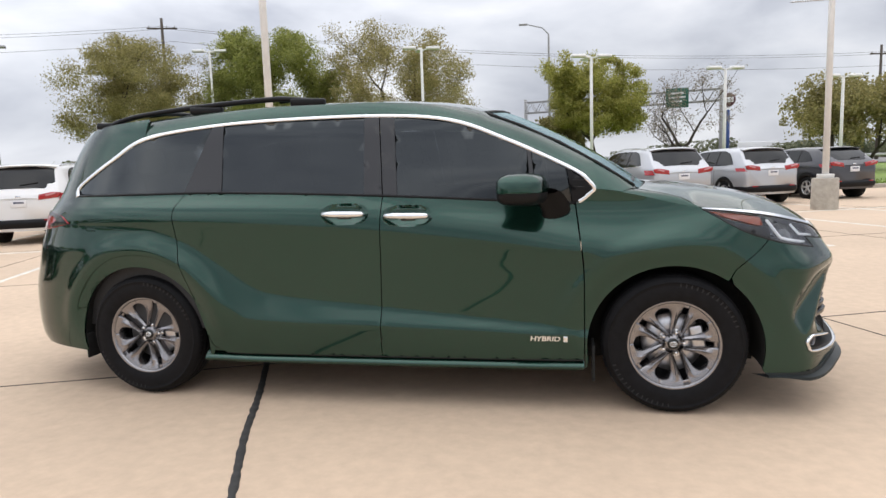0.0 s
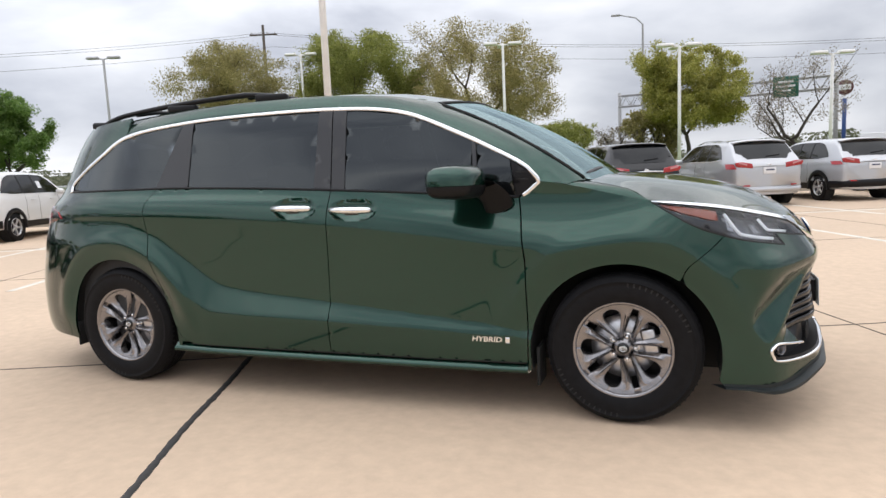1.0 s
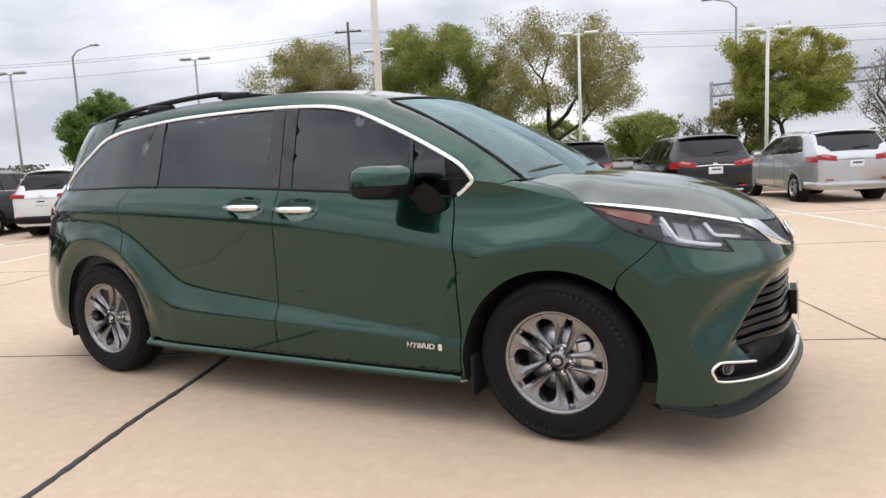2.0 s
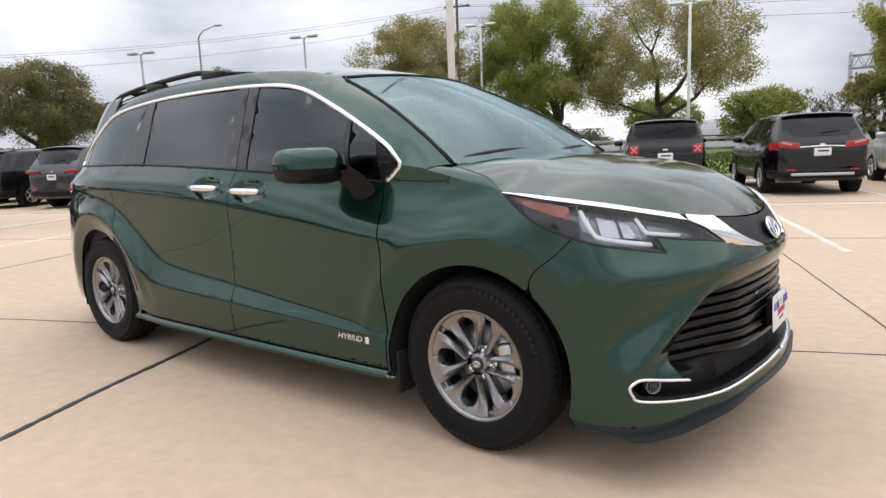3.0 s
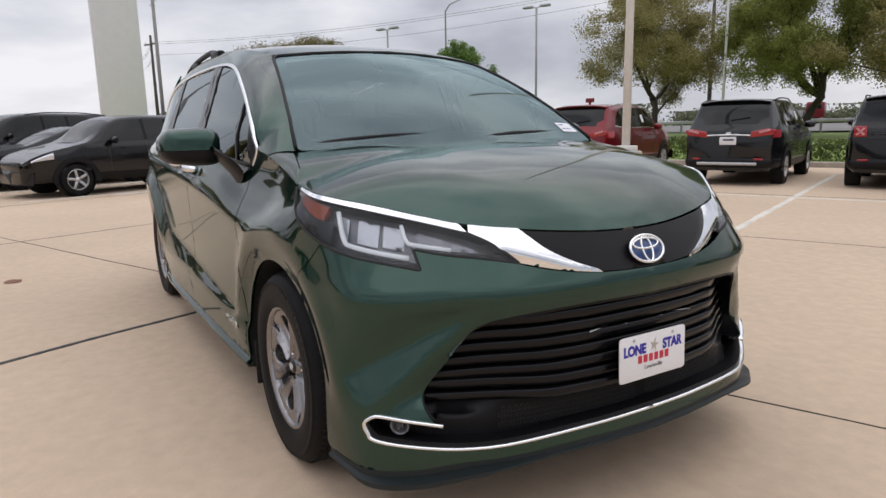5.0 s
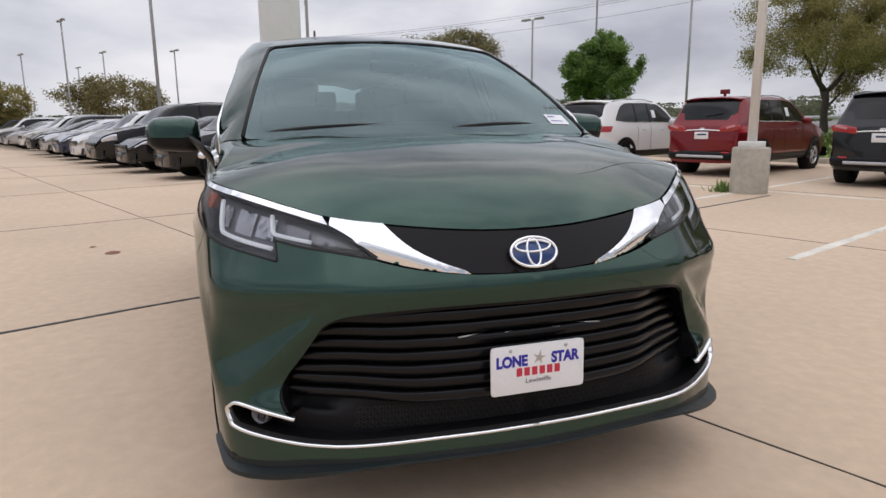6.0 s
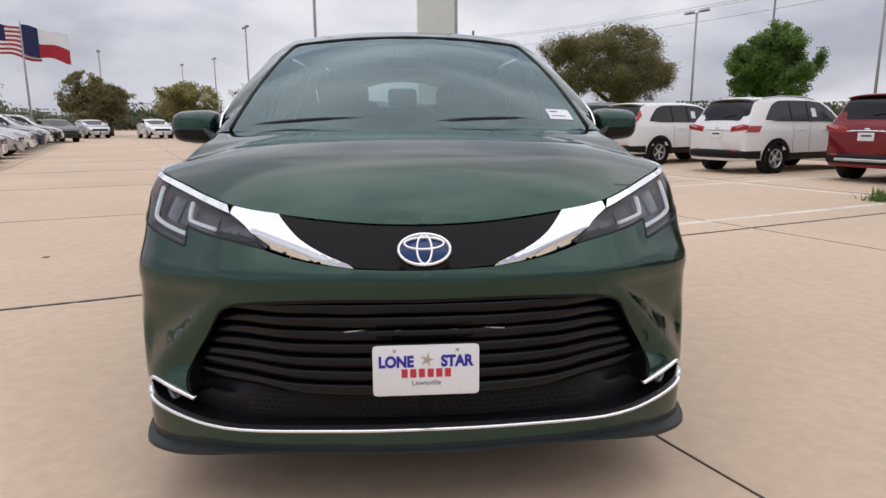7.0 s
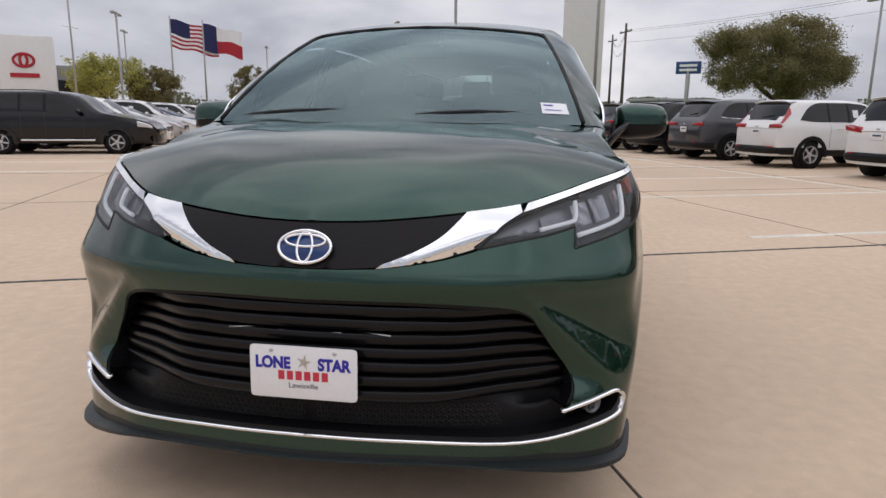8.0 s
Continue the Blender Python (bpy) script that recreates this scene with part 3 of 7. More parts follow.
def hood_at(x, y):
    e = max(knots(x, HOOD_RIM_Y), 0.02)
    u = min(abs(y) / e, 1.15)
    mid = knots(x, HOOD_Z)
    swell = 0.008 * ramp(u, 0.35, 0.62) * (1 - ramp(u, 0.66, 1.0)) * ramp(0.75 - x, 0.0, 0.3)
    return x, y, mid - (mid - knots(x, HOOD_RIM_Z)) * u ** 2.4 + swell


def screen_at(s, q):
    """The windscreen: s from its foot to its head, q across it from the middle to the edge."""
    foot = Vector((-0.085 - 0.085 * q * q, 0.785 * q, 1.218 - 0.016 * q * q))
    head = Vector((-0.915 - 0.085 * q * q, 0.600 * q, 1.692 - 0.034 * q * q))
    p = foot.lerp(head, s)
    swell = 4 * s * (1 - s)
    return p.x + 0.012 * swell, p.y, p.z + 0.034 * swell


ROOF_Z = [(-4.2, 1.58), (-3.9, 1.655), (-3.7, 1.70), (-3.4, 1.738), (-2.8, 1.782), (-2.2, 1.803), (-1.7, 1.798), (-1.3, 1.772), (-1.05, 1.728), (-0.9, 1.688)]
ROOF_Y = [(-4.1, 0.24), (-3.8, 0.38), (-3.7, 0.455), (-3.55, 0.54), (-3.3, 0.62), (-2.5, 0.66), (-1.6, 0.662), (-1.3, 0.642), (-1.0, 0.600)]


def roof_at(x, y):
    e = knots(x, ROOF_Y)
    return x, y, knots(x, ROOF_Z) - (0.05 + 0.012 * ramp(-x, 2.6, 3.8)) * (abs(y) / e) ** 2.3


WING_FOLD = [(1.03, 0.950), (1.10, 0.930), (1.165, 0.912), (1.25, 0.884), (1.33, 0.856), (1.415, 0.834)]


def wing_face(a, z):
    """The skin under the chrome wings, folded so that the lower half leans in."""
    x, y, z = body(a, z)
    d = max(knots(a, WING_FOLD) - z, 0.0) * 0.6
    n = math.hypot(x + 0.3, y * 0.9)
    return x - d * (x + 0.3) / n, y - d * y * 0.9 / n, z


# outlines on the flank
BELT = [(-3.56, 1.245), (-2.74, 1.246), (-2.2, 1.232), (-1.54, 1.201), (-1.0, 1.168), (-0.49, 1.132)]
BRIGHT = [(-3.565, 1.245), (-3.585, 1.285), (-3.53, 1.335), (-3.30, 1.475), (-3.08, 1.592), (-2.66, 1.648), (-2.2, 1.668), (-1.58, 1.662), (-1.17, 1.617), (-0.85, 1.492), (-0.53, 1.333), (-0.40, 1.245), (-0.37, 1.208), (-0.40, 1.185), (-0.475, 1.140)]
SLIDER = [(-2.747, 1.24), (-2.79, 1.15), (-2.787, 1.06), (-2.765, 0.916), (-2.695, 0.644), (-2.61, 0.38), (-2.575, 0.325), (-2.50, 0.292)]


def belt_z(x):
    return knots(x, BELT)


def bright_z(x):
    return knots(x, [p for p in BRIGHT[3:12]])


def arch(cx, r, lo, hi, n=26):
    """An arc over a wheel, from one angle to another, in a and z."""
    out = []
    for k in range(n + 1):
        w = radians(lo + (hi - lo) * k / n)
        x, z = cx + r * math.cos(w), 0.365 + r * math.sin(w)
        out.append((along(x, z), z))
    return out


def rail_edge(x):
    """The upper edge of the roof frame: the windscreen's edge, then the roof's."""
    if x > -1.0:
        lo, hi = 0.0, 1.0
        for _ in range(20):
            m = (lo + hi) / 2
            if screen_at(m, 1)[0] > x:
                lo = m
            else:
                hi = m
        return Vector(screen_at(lo, 1))
    return Vector(roof_at(x, knots(x, ROOF_Y)))


def text_mesh(word, size, depth, squeeze=1.0, shear=0.0, bold=0.0):
    """Letters as a bmesh, centred, in the x, y plane."""
    curve = bpy.data.curves.new("letters", "FONT")
    curve.body, curve.size, curve.extrude, curve.align_x, curve.align_y, curve.shear = word, size, depth, "CENTER", "CENTER", shear
    curve.offset = bold
    ob = bpy.data.objects.new("letters", curve)
    data = bpy.data.meshes.new_from_object(ob)
    bm = bmesh.new()
    bm.from_mesh(data)
    bmesh.ops.scale(bm, vec=(squeeze, 1, 1), verts=bm.verts)
    bpy.data.objects.remove(ob)
    bpy.data.curves.remove(curve)
    bpy.data.meshes.remove(data)
    return bm


SLOT = 0.0145
HOLE = [(0.055, 0.0), (0.062, 0.002), (0.085, 0.011), (0.11, 0.022), (0.14, 0.033), (0.165, 0.039), (0.182, 0.037), (0.192, 0.028), (0.198, 0.010), (0.200, 0.0)]


def spoke_ring(bm):
    """Five petals parted by straight slots, each pierced by a rounded window, with a crease down both of its blades."""
    radii = [0.052, 0.066, 0.082, 0.10, 0.12, 0.14, 0.16, 0.175, 0.185, 0.192, 0.197, 0.200, 0.210, 0.222]
    for k in range(5):
        mid = (k - 0.5) * math.tau / 5
        for s in (-1, 1):
            rows = []
            for r in radii:
                out = r * (math.pi / 5 - math.asin(min(SLOT / r, 0.5)))
                hole = min(knots(r, HOLE), out - 0.012)
                t = (r - 0.052) / 0.17
                high = 0.070 + 0.022 * t - 0.010 * math.sin(t * math.pi)
                crease = 0.011 * (1 - ramp(r, 0.15, 0.21))
                row = []
                for u, h in ((0.0, -0.055), (0.0, -0.004 - crease * 0.6), (0.07, -crease * 0.5), (0.45, crease * 0.25), (0.58, crease), (0.66, crease * 0.8), (0.94, -crease * 0.8), (1.0, -0.004 - crease), (1.0, -0.055)):
                    w = mid + s * (hole + (out - hole) * u) / r
                    row.append((r * math.cos(w), r * math.sin(w), high + h))
                rows.append(row)
            loft(bm, rows)
        # bright step at the outer end of each slot
        block(bm, (0.016, 2 * SLOT + 0.012, 0.05), pose(0, 0, 0, 0, 0, math.degrees(mid + math.pi / 5)) @ pose(0.209, 0, 0.050), 0.003, 1)


def wheel_into(root, at):
    """Tyre, rim and the rest under one part; the wheel's axis points to its outer face along z."""
    bm = bmesh.new()
    lathe(bm, [(0.232, 0.105), (0.246, 0.113), (0.275, 0.119), (0.310, 0.118), (0.328, 0.1145), (0.3295, 0.1175), (0.3335, 0.1165), (0.335, 0.111), (0.340, 0.109), (0.352, 0.098), (0.359, 0.088), (0.364, 0.068), (0.364, 0.064),
               (0.357, 0.063), (0.357, 0.057), (0.366, 0.056), (0.367, 0.024), (0.359, 0.023), (0.359, 0.016), (0.367, 0.015), (0.367, -0.015), (0.359, -0.016),
               (0.359, -0.023), (0.367, -0.024), (0.366, -0.056), (0.357, -0.057), (0.357, -0.063), (0.364, -0.068), (0.352, -0.098), (0.31, -0.115), (0.235, -0.105)], 72)
    tyre = part("wheel", bm, rubber, root, "black rubber tyre on a grey alloy wheel")
    tyre.matrix_basis = at
    # shoulder sipes
    bm = bmesh.new()
    for k in range(72):
        block(bm, (0.013, 0.0035, 0.026), pose(0, 0, 0, 0, 0, k * 5) @ pose(0.3555, 0, 0.080, 0, -32, 0))
    tagged(part("tread_edge", bm, rubber_dark, tyre, smooth=False), kind="stuff")
    bm = bmesh.new()
    for k in range(14):
        for base in (20, 200):
            block(bm, (0.018, 0.007, 0.002), pose(0, 0, 0, 0, 0, base + k * 5.0) @ pose(0.318, 0, 0.1178, 0, 0, 0))
    tagged(part("sidewall_mark", bm, rubber_dark, tyre, smooth=False), kind="stuff")
    bm = bmesh.new()
    lathe(bm, [(0.236, -0.10), (0.228, -0.09), (0.212, 0.02), (0.214, 0.07), (0.216, 0.085), (0.222, 0.100), (0.232, 0.106), (0.237, 0.102)], 64)
    lathe(bm, [(0.028, 0.070), (0.036, 0.066), (0.050, 0.052), (0.070, 0.026), (0.070, 0.0)], 40)
    bmesh.ops.recalc_face_normals(bm, faces=bm.faces)
    part("rim", bm, alloy, tyre, "machined grey alloy rim")
    bm = bmesh.new()
    spoke_ring(bm)
    bmesh.ops.recalc_face_normals(bm, faces=bm.faces)
    part("spoke", bm, alloy, tyre, "creased grey alloy spokes", smooth=False)
    bm = bmesh.new()
    lathe(bm, [(0.0, 0.079), (0.018, 0.0785), (0.026, 0.076), (0.030, 0.068)], 32)
    cap = part("hub_cap", bm, dark_gloss, tyre)
    bm = bmesh.new()
    for rx, ry, w in ((0.018, 0.012, 0.0016), (0.007, 0.012, 0.0014), (0.0145, 0.005, 0.0014)):
        ring = [(rx * math.cos(k * math.tau / 24), ry * math.sin(k * math.tau / 24) + (0.004 if rx == 0.0145 else 0), 0.0795) for k in range(25)]
        tube(bm, ring, w, 6, cap=False)
    part("badge", bm, chrome, cap)
    for k in range(5):
        bm = bmesh.new()
        w = k * math.tau / 5
        lathe(bm, [(0.0, 0.075), (0.006, 0.075), (0.0095, 0.071), (0.0105, 0.055), (0.0105, 0.03)], 12, pose(0.057 * math.cos(w), 0.057 * math.sin(w), -0.014))
        lathe(bm, [(0.013, 0.048), (0.016, 0.050), (0.019, 0.046)], 14, pose(0.057 * math.cos(w), 0.057 * math.sin(w), -0.004))
        part("lug_nut", bm, chrome, tyre)
    bm = bmesh.new()
    lathe(bm, [(0.07, 0.02), (0.155, 0.02), (0.157, 0.0), (0.07, -0.01)], 48)
    part("brake_disc", bm, steel, tyre)
    bm = bmesh.new()
    block(bm, (0.07, 0.15, 0.06), pose(0.125, 0.02, 0.022, 0, 0, 12), 0.012)
    part("caliper", bm, steel, tyre)
    bm = bmesh.new()
    lathe(bm, [(0.0, -0.03), (0.235, -0.03)], 40)
    part("barrel_back", bm, black_plastic, tyre)


def build_van():
    van = thing("minivan", "dark green metallic minivan with chrome trim and alloy wheels on concrete", "minivan", at=Matrix.Diagonal((1, 1, VAN_HIGH, 1)))
    both = (-1, 1)
    P = lambda x, z: (along(x, z), z)
    gap = 0.0025
    arch_f = arch(0.0, 0.438, 187, -22)
    gap_f = bow([(-0.492, 1.128), (-0.470, 0.95), (-0.452, 0.78), (-0.450, 0.45), (-0.452, 0.296)], 5)
    gap_b = [(-1.532, 1.199), (-1.540, 0.9), (-1.548, 0.6), (-1.552, 0.296)]
    slide = bow(SLIDER, 5)
    belt = lambda x1, x2, n=14: [(x1 + (x2 - x1) * k / n, belt_z(x1 + (x2 - x1) * k / n) - 0.004) for k in range(n + 1)]
    shift = lambda line, d: [(p[0] + d, p[1]) for p in line]

    # lamp, bumper and hood lines round the nose
    lamp_low = bow([(0.27, 1.092), (0.44, 0.985), (0.59, 0.926), (0.70, 0.900)], 5)[:-1] + bow([(0.70, 0.900), (0.80, 0.884), (0.900, 0.868)], 4)
    lamp_in = bow([(0.878, 0.926), (0.97, 0.910), (1.06, 0.899), (1.165, 0.880)], 4)
    lamp_top = bow([(1.165, 0.880), (1.10, 0.935), (1.035, 0.968), (0.90, 1.000), (0.70, 1.037), (0.48, 1.070), (0.27, 1.092)], 5)
    wing_low = bow([(1.165, 0.878), (1.25, 0.856), (1.33, 0.842), (1.415, 0.832)], 4)
    panel_low = [(1.415, 0.832), (1.50, 0.8285), (A_NOSE, 0.8275)]
    hood_line = bow(HOOD_LINE, 5)
    grille = bow([(A_NOSE, 0.738), (1.35, 0.738), (1.12, 0.724), (1.035, 0.703), (0.998, 0.677)], 3) + bow([(0.935, 0.585), (0.872, 0.497), (0.864, 0.455), (0.890, 0.412)], 3)
    fog_in = bow([(0.915, 0.398), (0.83, 0.410), (0.745, 0.422), (0.716, 0.412), (0.702, 0.394), (0.711, 0.367), (0.735, 0.344)], 4)
    chrome_low = bow([(0.735, 0.344), (0.87, 0.328), (1.0, 0.326), (1.3, 0.340), (A_NOSE, 0.346)], 6)
    bump_gap = bow([(0.565, 0.934), (0.50, 0.865), (0.415, 0.790), (0.392, 0.738)], 4)
    skirt = bow([(0.56, 0.236), (0.70, 0.236), (0.86, 0.252), (1.0, 0.280), (1.3, 0.296), (A_NOSE, 0.298)], 5)

    # flank panels, each with a gap round it
    for s in both:
        one = (s,)
        side = "right" if s < 0 else "left"
        # wing over the front wheel
        cut = arch(0.0, 0.438, 187.5, 12)
        i = max(k for k, p in enumerate(cut) if p[1] > 0.3)
        wing = ([(-0.447, 0.25)] + [(p[0] + 2 * gap, p[1]) for p in gap_f[::-1]] + [(-0.440, 1.178), (-0.392, 1.186), (-0.362, 1.208)]
                + bow([(-0.25, 1.198), (-0.1, 1.175), (0.06, 1.142), (0.18, 1.115), (0.265, 1.096)], 4) + [(p[0], p[1] - gap) for p in lamp_low[:12] if p[0] < 0.562 and p[0] > 0.275]
                + shift(bump_gap, -gap))
        rim = arch(0.0, 0.438, 40, 187.5, 50)
        top = next(k for k, p in enumerate(rim) if p[0] < 0.385)
        part("front_wing", skin(flank, wing + rim[top:] + [(along(-0.438, 0.25), 0.25)], 0.032, sides=one), paint, van)
        bowls = []
        for x1, x2, z in ((-1.885, -1.600, 1.106), (-1.530, -1.240, 1.090)):
            xc, w = (x1 + x2) / 2, (x2 - x1) / 2
            bowls.append([(xc + w * 0.97 * math.copysign(abs(math.cos(k * math.tau / 32)) ** 0.7, math.cos(k * math.tau / 32)), z + 0.060 * math.copysign(abs(math.sin(k * math.tau / 32)) ** 0.8, math.sin(k * math.tau / 32))) for k in range(32)])
        door = belt(-1.53 + gap, -0.492 - gap)[::-1] + [(p[0] + gap, p[1]) for p in gap_b] + [(-1.0, 0.293)] + [(p[0] - gap, p[1]) for p in gap_f[::-1]]
        front_door = part("front_door", skin(flank, door, 0.022, holes=(bowls[1],), sides=one), paint, van)
        door = belt(-2.745 + gap, -1.533 - gap)[::-1] + shift(slide, gap) + [(-2.0, 0.292)] + [(p[0] - gap, p[1]) for p in gap_b[::-1]]
        sliding_door = part("sliding_door", skin(flank, door, 0.022, holes=(bowls[0],), sides=one), paint, van)
        # rocker panel with its step
        bm = bmesh.new()
        rows = []
        for k in range(41):
            x = -0.452 - 2.19 * k / 40
            y = body(x, 0.29)[1]
            rows.append([(x, s * (y - 0.030), 0.296), (x, s * (y - 0.012), 0.282), (x, s * (y - 0.001), 0.272), (x, s * (y + 0.012), 0.263), (x, s * (y + 0.016), 0.250), (x, s * (y + 0.004), 0.238), (x, s * (y - 0.08), 0.226)])
        loft(bm, rows)
        bmesh.ops.recalc_face_normals(bm, faces=bm.faces)
        part("rocker_panel", bm, paint, van)
        bm = bmesh.new()
        tube(bm, [(x, s * (body(x, 0.292)[1] - 0.008), 0.290) for x in (-0.46 - 0.05 * k for k in range(42))], 0.0065, 6)
        part("sill_seal", bm, rubber_dark, van)
        # rear quarter with the pillar behind the last window
        rear_arch = [p for p in arch(-3.06, 0.446, 3, 190, 40)]
        quarter = (shift(slide, -gap)[:-2] + [(-2.585, 0.30), (-2.60, 0.262), (-2.612, 0.25)] + [p for p in rear_arch] + [(-3.50, 0.262), (-3.62, 0.268), (-3.9, 0.275), (-4.08, 0.285),
                   (-4.115, 0.5), (-4.10, 0.80), (-4.05, 1.00), (-3.985, 1.18), (-3.90, 1.40), (-3.78, 1.60), (-3.70, 1.66), (-3.4, 1.695), (-3.085, 1.718), (-3.08, 1.61)]
                   + [(-3.30, 1.492), (-3.535, 1.349), (-3.592, 1.29), (-3.57, 1.243)] + belt(-3.56, -2.752, 6))
        lamp_r = [(-3.56, 1.075), (-3.62, 1.120), (-3.83, 1.152), (-4.05, 1.150), (-4.06, 1.03), (-3.95, 1.025), (-3.76, 1.045)]
        part("rear_quarter", skin(flank, quarter, 0.026, holes=(lamp_r[::-1],), sides=one), paint, van)
        lamp = part("tail_lamp", skin(flank, lamp_r, 0.03, off=0.006, thick=0.03, sides=one), red_lens, van, "red and clear tail lamp")
        part("lamp_trim", skin(flank, [(-3.565, 1.074), (-3.64, 1.122), (-3.80, 1.146), (-3.95, 1.149), (-3.95, 1.128), (-3.74, 1.118), (-3.70, 1.095), (-3.80, 1.062), (-3.80, 1.047)], 0.02, off=0.008, sides=one), dark_gloss, lamp)
        part("lower_lens", skin(flank, [(-3.86, 1.038), (-3.95, 1.027), (-4.055, 1.032), (-4.055, 1.072), (-3.86, 1.072)], 0.03, off=0.009, sides=one), clear_lens, lamp)
        # roof frame from the windscreen's foot back, between bright strip and roof
        bm = bmesh.new()
        rows = []
        xs = [-0.175 - 0.1 * k / 3 for k in range(3)] + [-0.30 - 0.035 * k for k in range(80) if -0.30 - 0.035 * k > -3.085] + [-3.085]
        for x in xs:
            if x > -0.372:
                low = Vector(flank(x, knots(x, [(-0.372, 1.210), (-0.25, 1.200), (-0.1, 1.177)])))
            else:
                low = Vector(flank(x, knots(x, [(-3.085, 1.60), (-2.66, 1.654), (-2.2, 1.674), (-1.58, 1.668), (-1.17, 1.624), (-0.85, 1.50), (-0.53, 1.342), (-0.372, 1.212)])))
            top = rail_edge(x)
            belly = (low + top) / 2 + Vector((0.02 if x > -1.1 else 0.0, 1.0, 0.9)).normalized() * (low - top).length * 0.13
            row = []
            for j in range(9):
                t = j / 8
                q = low * (1 - t) ** 2 + belly * 2 * t * (1 - t) * 1.0 + top * t * t
                row.append((q.x, q.y * s, q.z))
            rows.append(row)
        loft(bm, rows)
        bmesh.ops.recalc_face_normals(bm, faces=bm.faces)
        if sum(f.normal.z for f in bm.faces) < 0:
            bmesh.ops.reverse_faces(bm, faces=bm.faces)
        part("roof_frame", bm, paint, van)
        # shoulder between wing and hood
        bm = bmesh.new()
        rows = []
        for k in range(13):
            t = k / 12
            a = -0.20 + 0.465 * t
            low = Vector(flank(a, knots(a, [(-0.25, 1.198), (-0.1, 1.175), (0.06, 1.142), (0.18, 1.115), (0.265, 1.096)])))
            x = low.x
            ye = knots(x, HOOD_RIM_Y) + 0.003
            top = Vector((x, ye, hood_at(x, ye)[2] - 0.002))
            belly = (low + top) / 2 + Vector((0, 0.6, 0.8)) * (low - top).length * 0.22
            rows.append([((q := low * (1 - u) ** 2 + belly * 2 * u * (1 - u) + top * u * u).x, q.y * s, q.z) for u in (j / 6 for j in range(7))])
        loft(bm, rows)
        bmesh.ops.recalc_face_normals(bm, faces=bm.faces)
        if sum(f.normal.z for f in bm.faces) < 0:
            bmesh.ops.reverse_faces(bm, faces=bm.faces)
        part("wing_shoulder", bm, paint, van)

        # windows and black pillars
        up = lambda x1, x2, d=0.014, n=8: [(x1 + (x2 - x1) * k / n, bright_z(x1 + (x2 - x1) * k / n) - d) for k in range(n + 1)]
        low = lambda x1, x2, d=0.010, n=6: [(x1 + (x2 - x1) * k / n, belt_z(x1 + (x2 - x1) * k / n) + d) for k in range(n + 1)]
        last = [(-3.54, 1.262)] + low(-3.40, -2.745, 0.012) + [(-2.61, bright_z(-2.61) - 0.014)] + up(-2.68, -3.28) + [(-3.52, 1.325), (-3.555, 1.285)]
        part("rear_window", skin(flank, last, 0.05, off=-0.006, thick=0.006, sides=one), tint, van, "dark tinted glass")
        part("pillar_cover", skin(flank, low(-2.752, -2.512) + [(-2.550, bright_z(-2.55) - 0.008), (-2.622, bright_z(-2.622) - 0.008)], 0.05, off=-0.001, sides=one), black_gloss, van)
        mid = low(-2.520, -1.632) + [(-1.658, bright_z(-1.658) - 0.014)] + up(-1.70, -2.50) + [(-2.560, bright_z(-2.56) - 0.014)]
        part("sliding_window", skin(flank, mid, 0.05, off=-0.006, thick=0.006, sides=one), tint, van, "dark tinted glass")
        part("pillar_cover", skin(flank, low(-1.640, -1.536, n=3) + [(-1.582, bright_z(-1.582) - 0.008), (-1.668, bright_z(-1.668) - 0.008)], 0.05, off=-0.001, sides=one), black_gloss, van)
        part("pillar_cover", skin(flank, low(-1.530, -1.450, n=3) + [(-1.492, bright_z(-1.492) - 0.008), (-1.576, bright_z(-1.576) - 0.008)], 0.05, off=-0.001, sides=one), black_gloss, van)
        front = low(-1.458, -0.718) + up(-0.745, -1.42, 0.014, 12) + [(-1.500, bright_z(-1.5) - 0.014)]
        part("front_window", skin(flank, front, 0.05, off=-0.006, thick=0.006, sides=one), tint_front, van, "dark tinted glass")
        part("window_divider", skin(flank, low(-0.714, -0.690, n=1) + [(-0.722, bright_z(-0.722) - 0.014), (-0.742, bright_z(-0.742) - 0.014)], 0.05, off=0.001, sides=one), black_gloss, van)
        part("corner_window", skin(flank, low(-0.688, -0.512, n=3) + up(-0.540, -0.718, 0.014, 4), 0.05, off=-0.006, thick=0.006, sides=one), tint_front, van, "dark tinted glass")
        sail = part("corner_trim", skin(flank, low(-0.506, -0.478, n=1) + [(-0.42, 1.192), (-0.39, 1.212), (-0.42, 1.243)] + [(-0.532, bright_z(-0.532) - 0.014)], 0.03, off=-0.001, sides=one), black_plastic, van)
        for z in (1.222, 1.258):
            part("trim_slot", skin(flank, [(-0.505, z), (-0.44, z - 0.003), (-0.44, z + 0.003), (-0.505, z + 0.004)], 0.03, off=0.002, sides=one), rubber_dark, sail)
        part("belt_strip", ribbon([(-3.53 + 3.04 * k / 40, belt_z(-3.53 + 3.04 * k / 40) + 0.002) for k in range(41)], flank, 0.014, 0.002, 0.004, one), black_plastic, van)
        part("bright_strip", ribbon(bow(BRIGHT, 6), flank, [0.029 if k < 12 else 0.027 if k < 26 else 0.021 for k in range(len(BRIGHT) * 6)], 0.0005, 0.003, one), chrome, van, "polished chrome window surround")

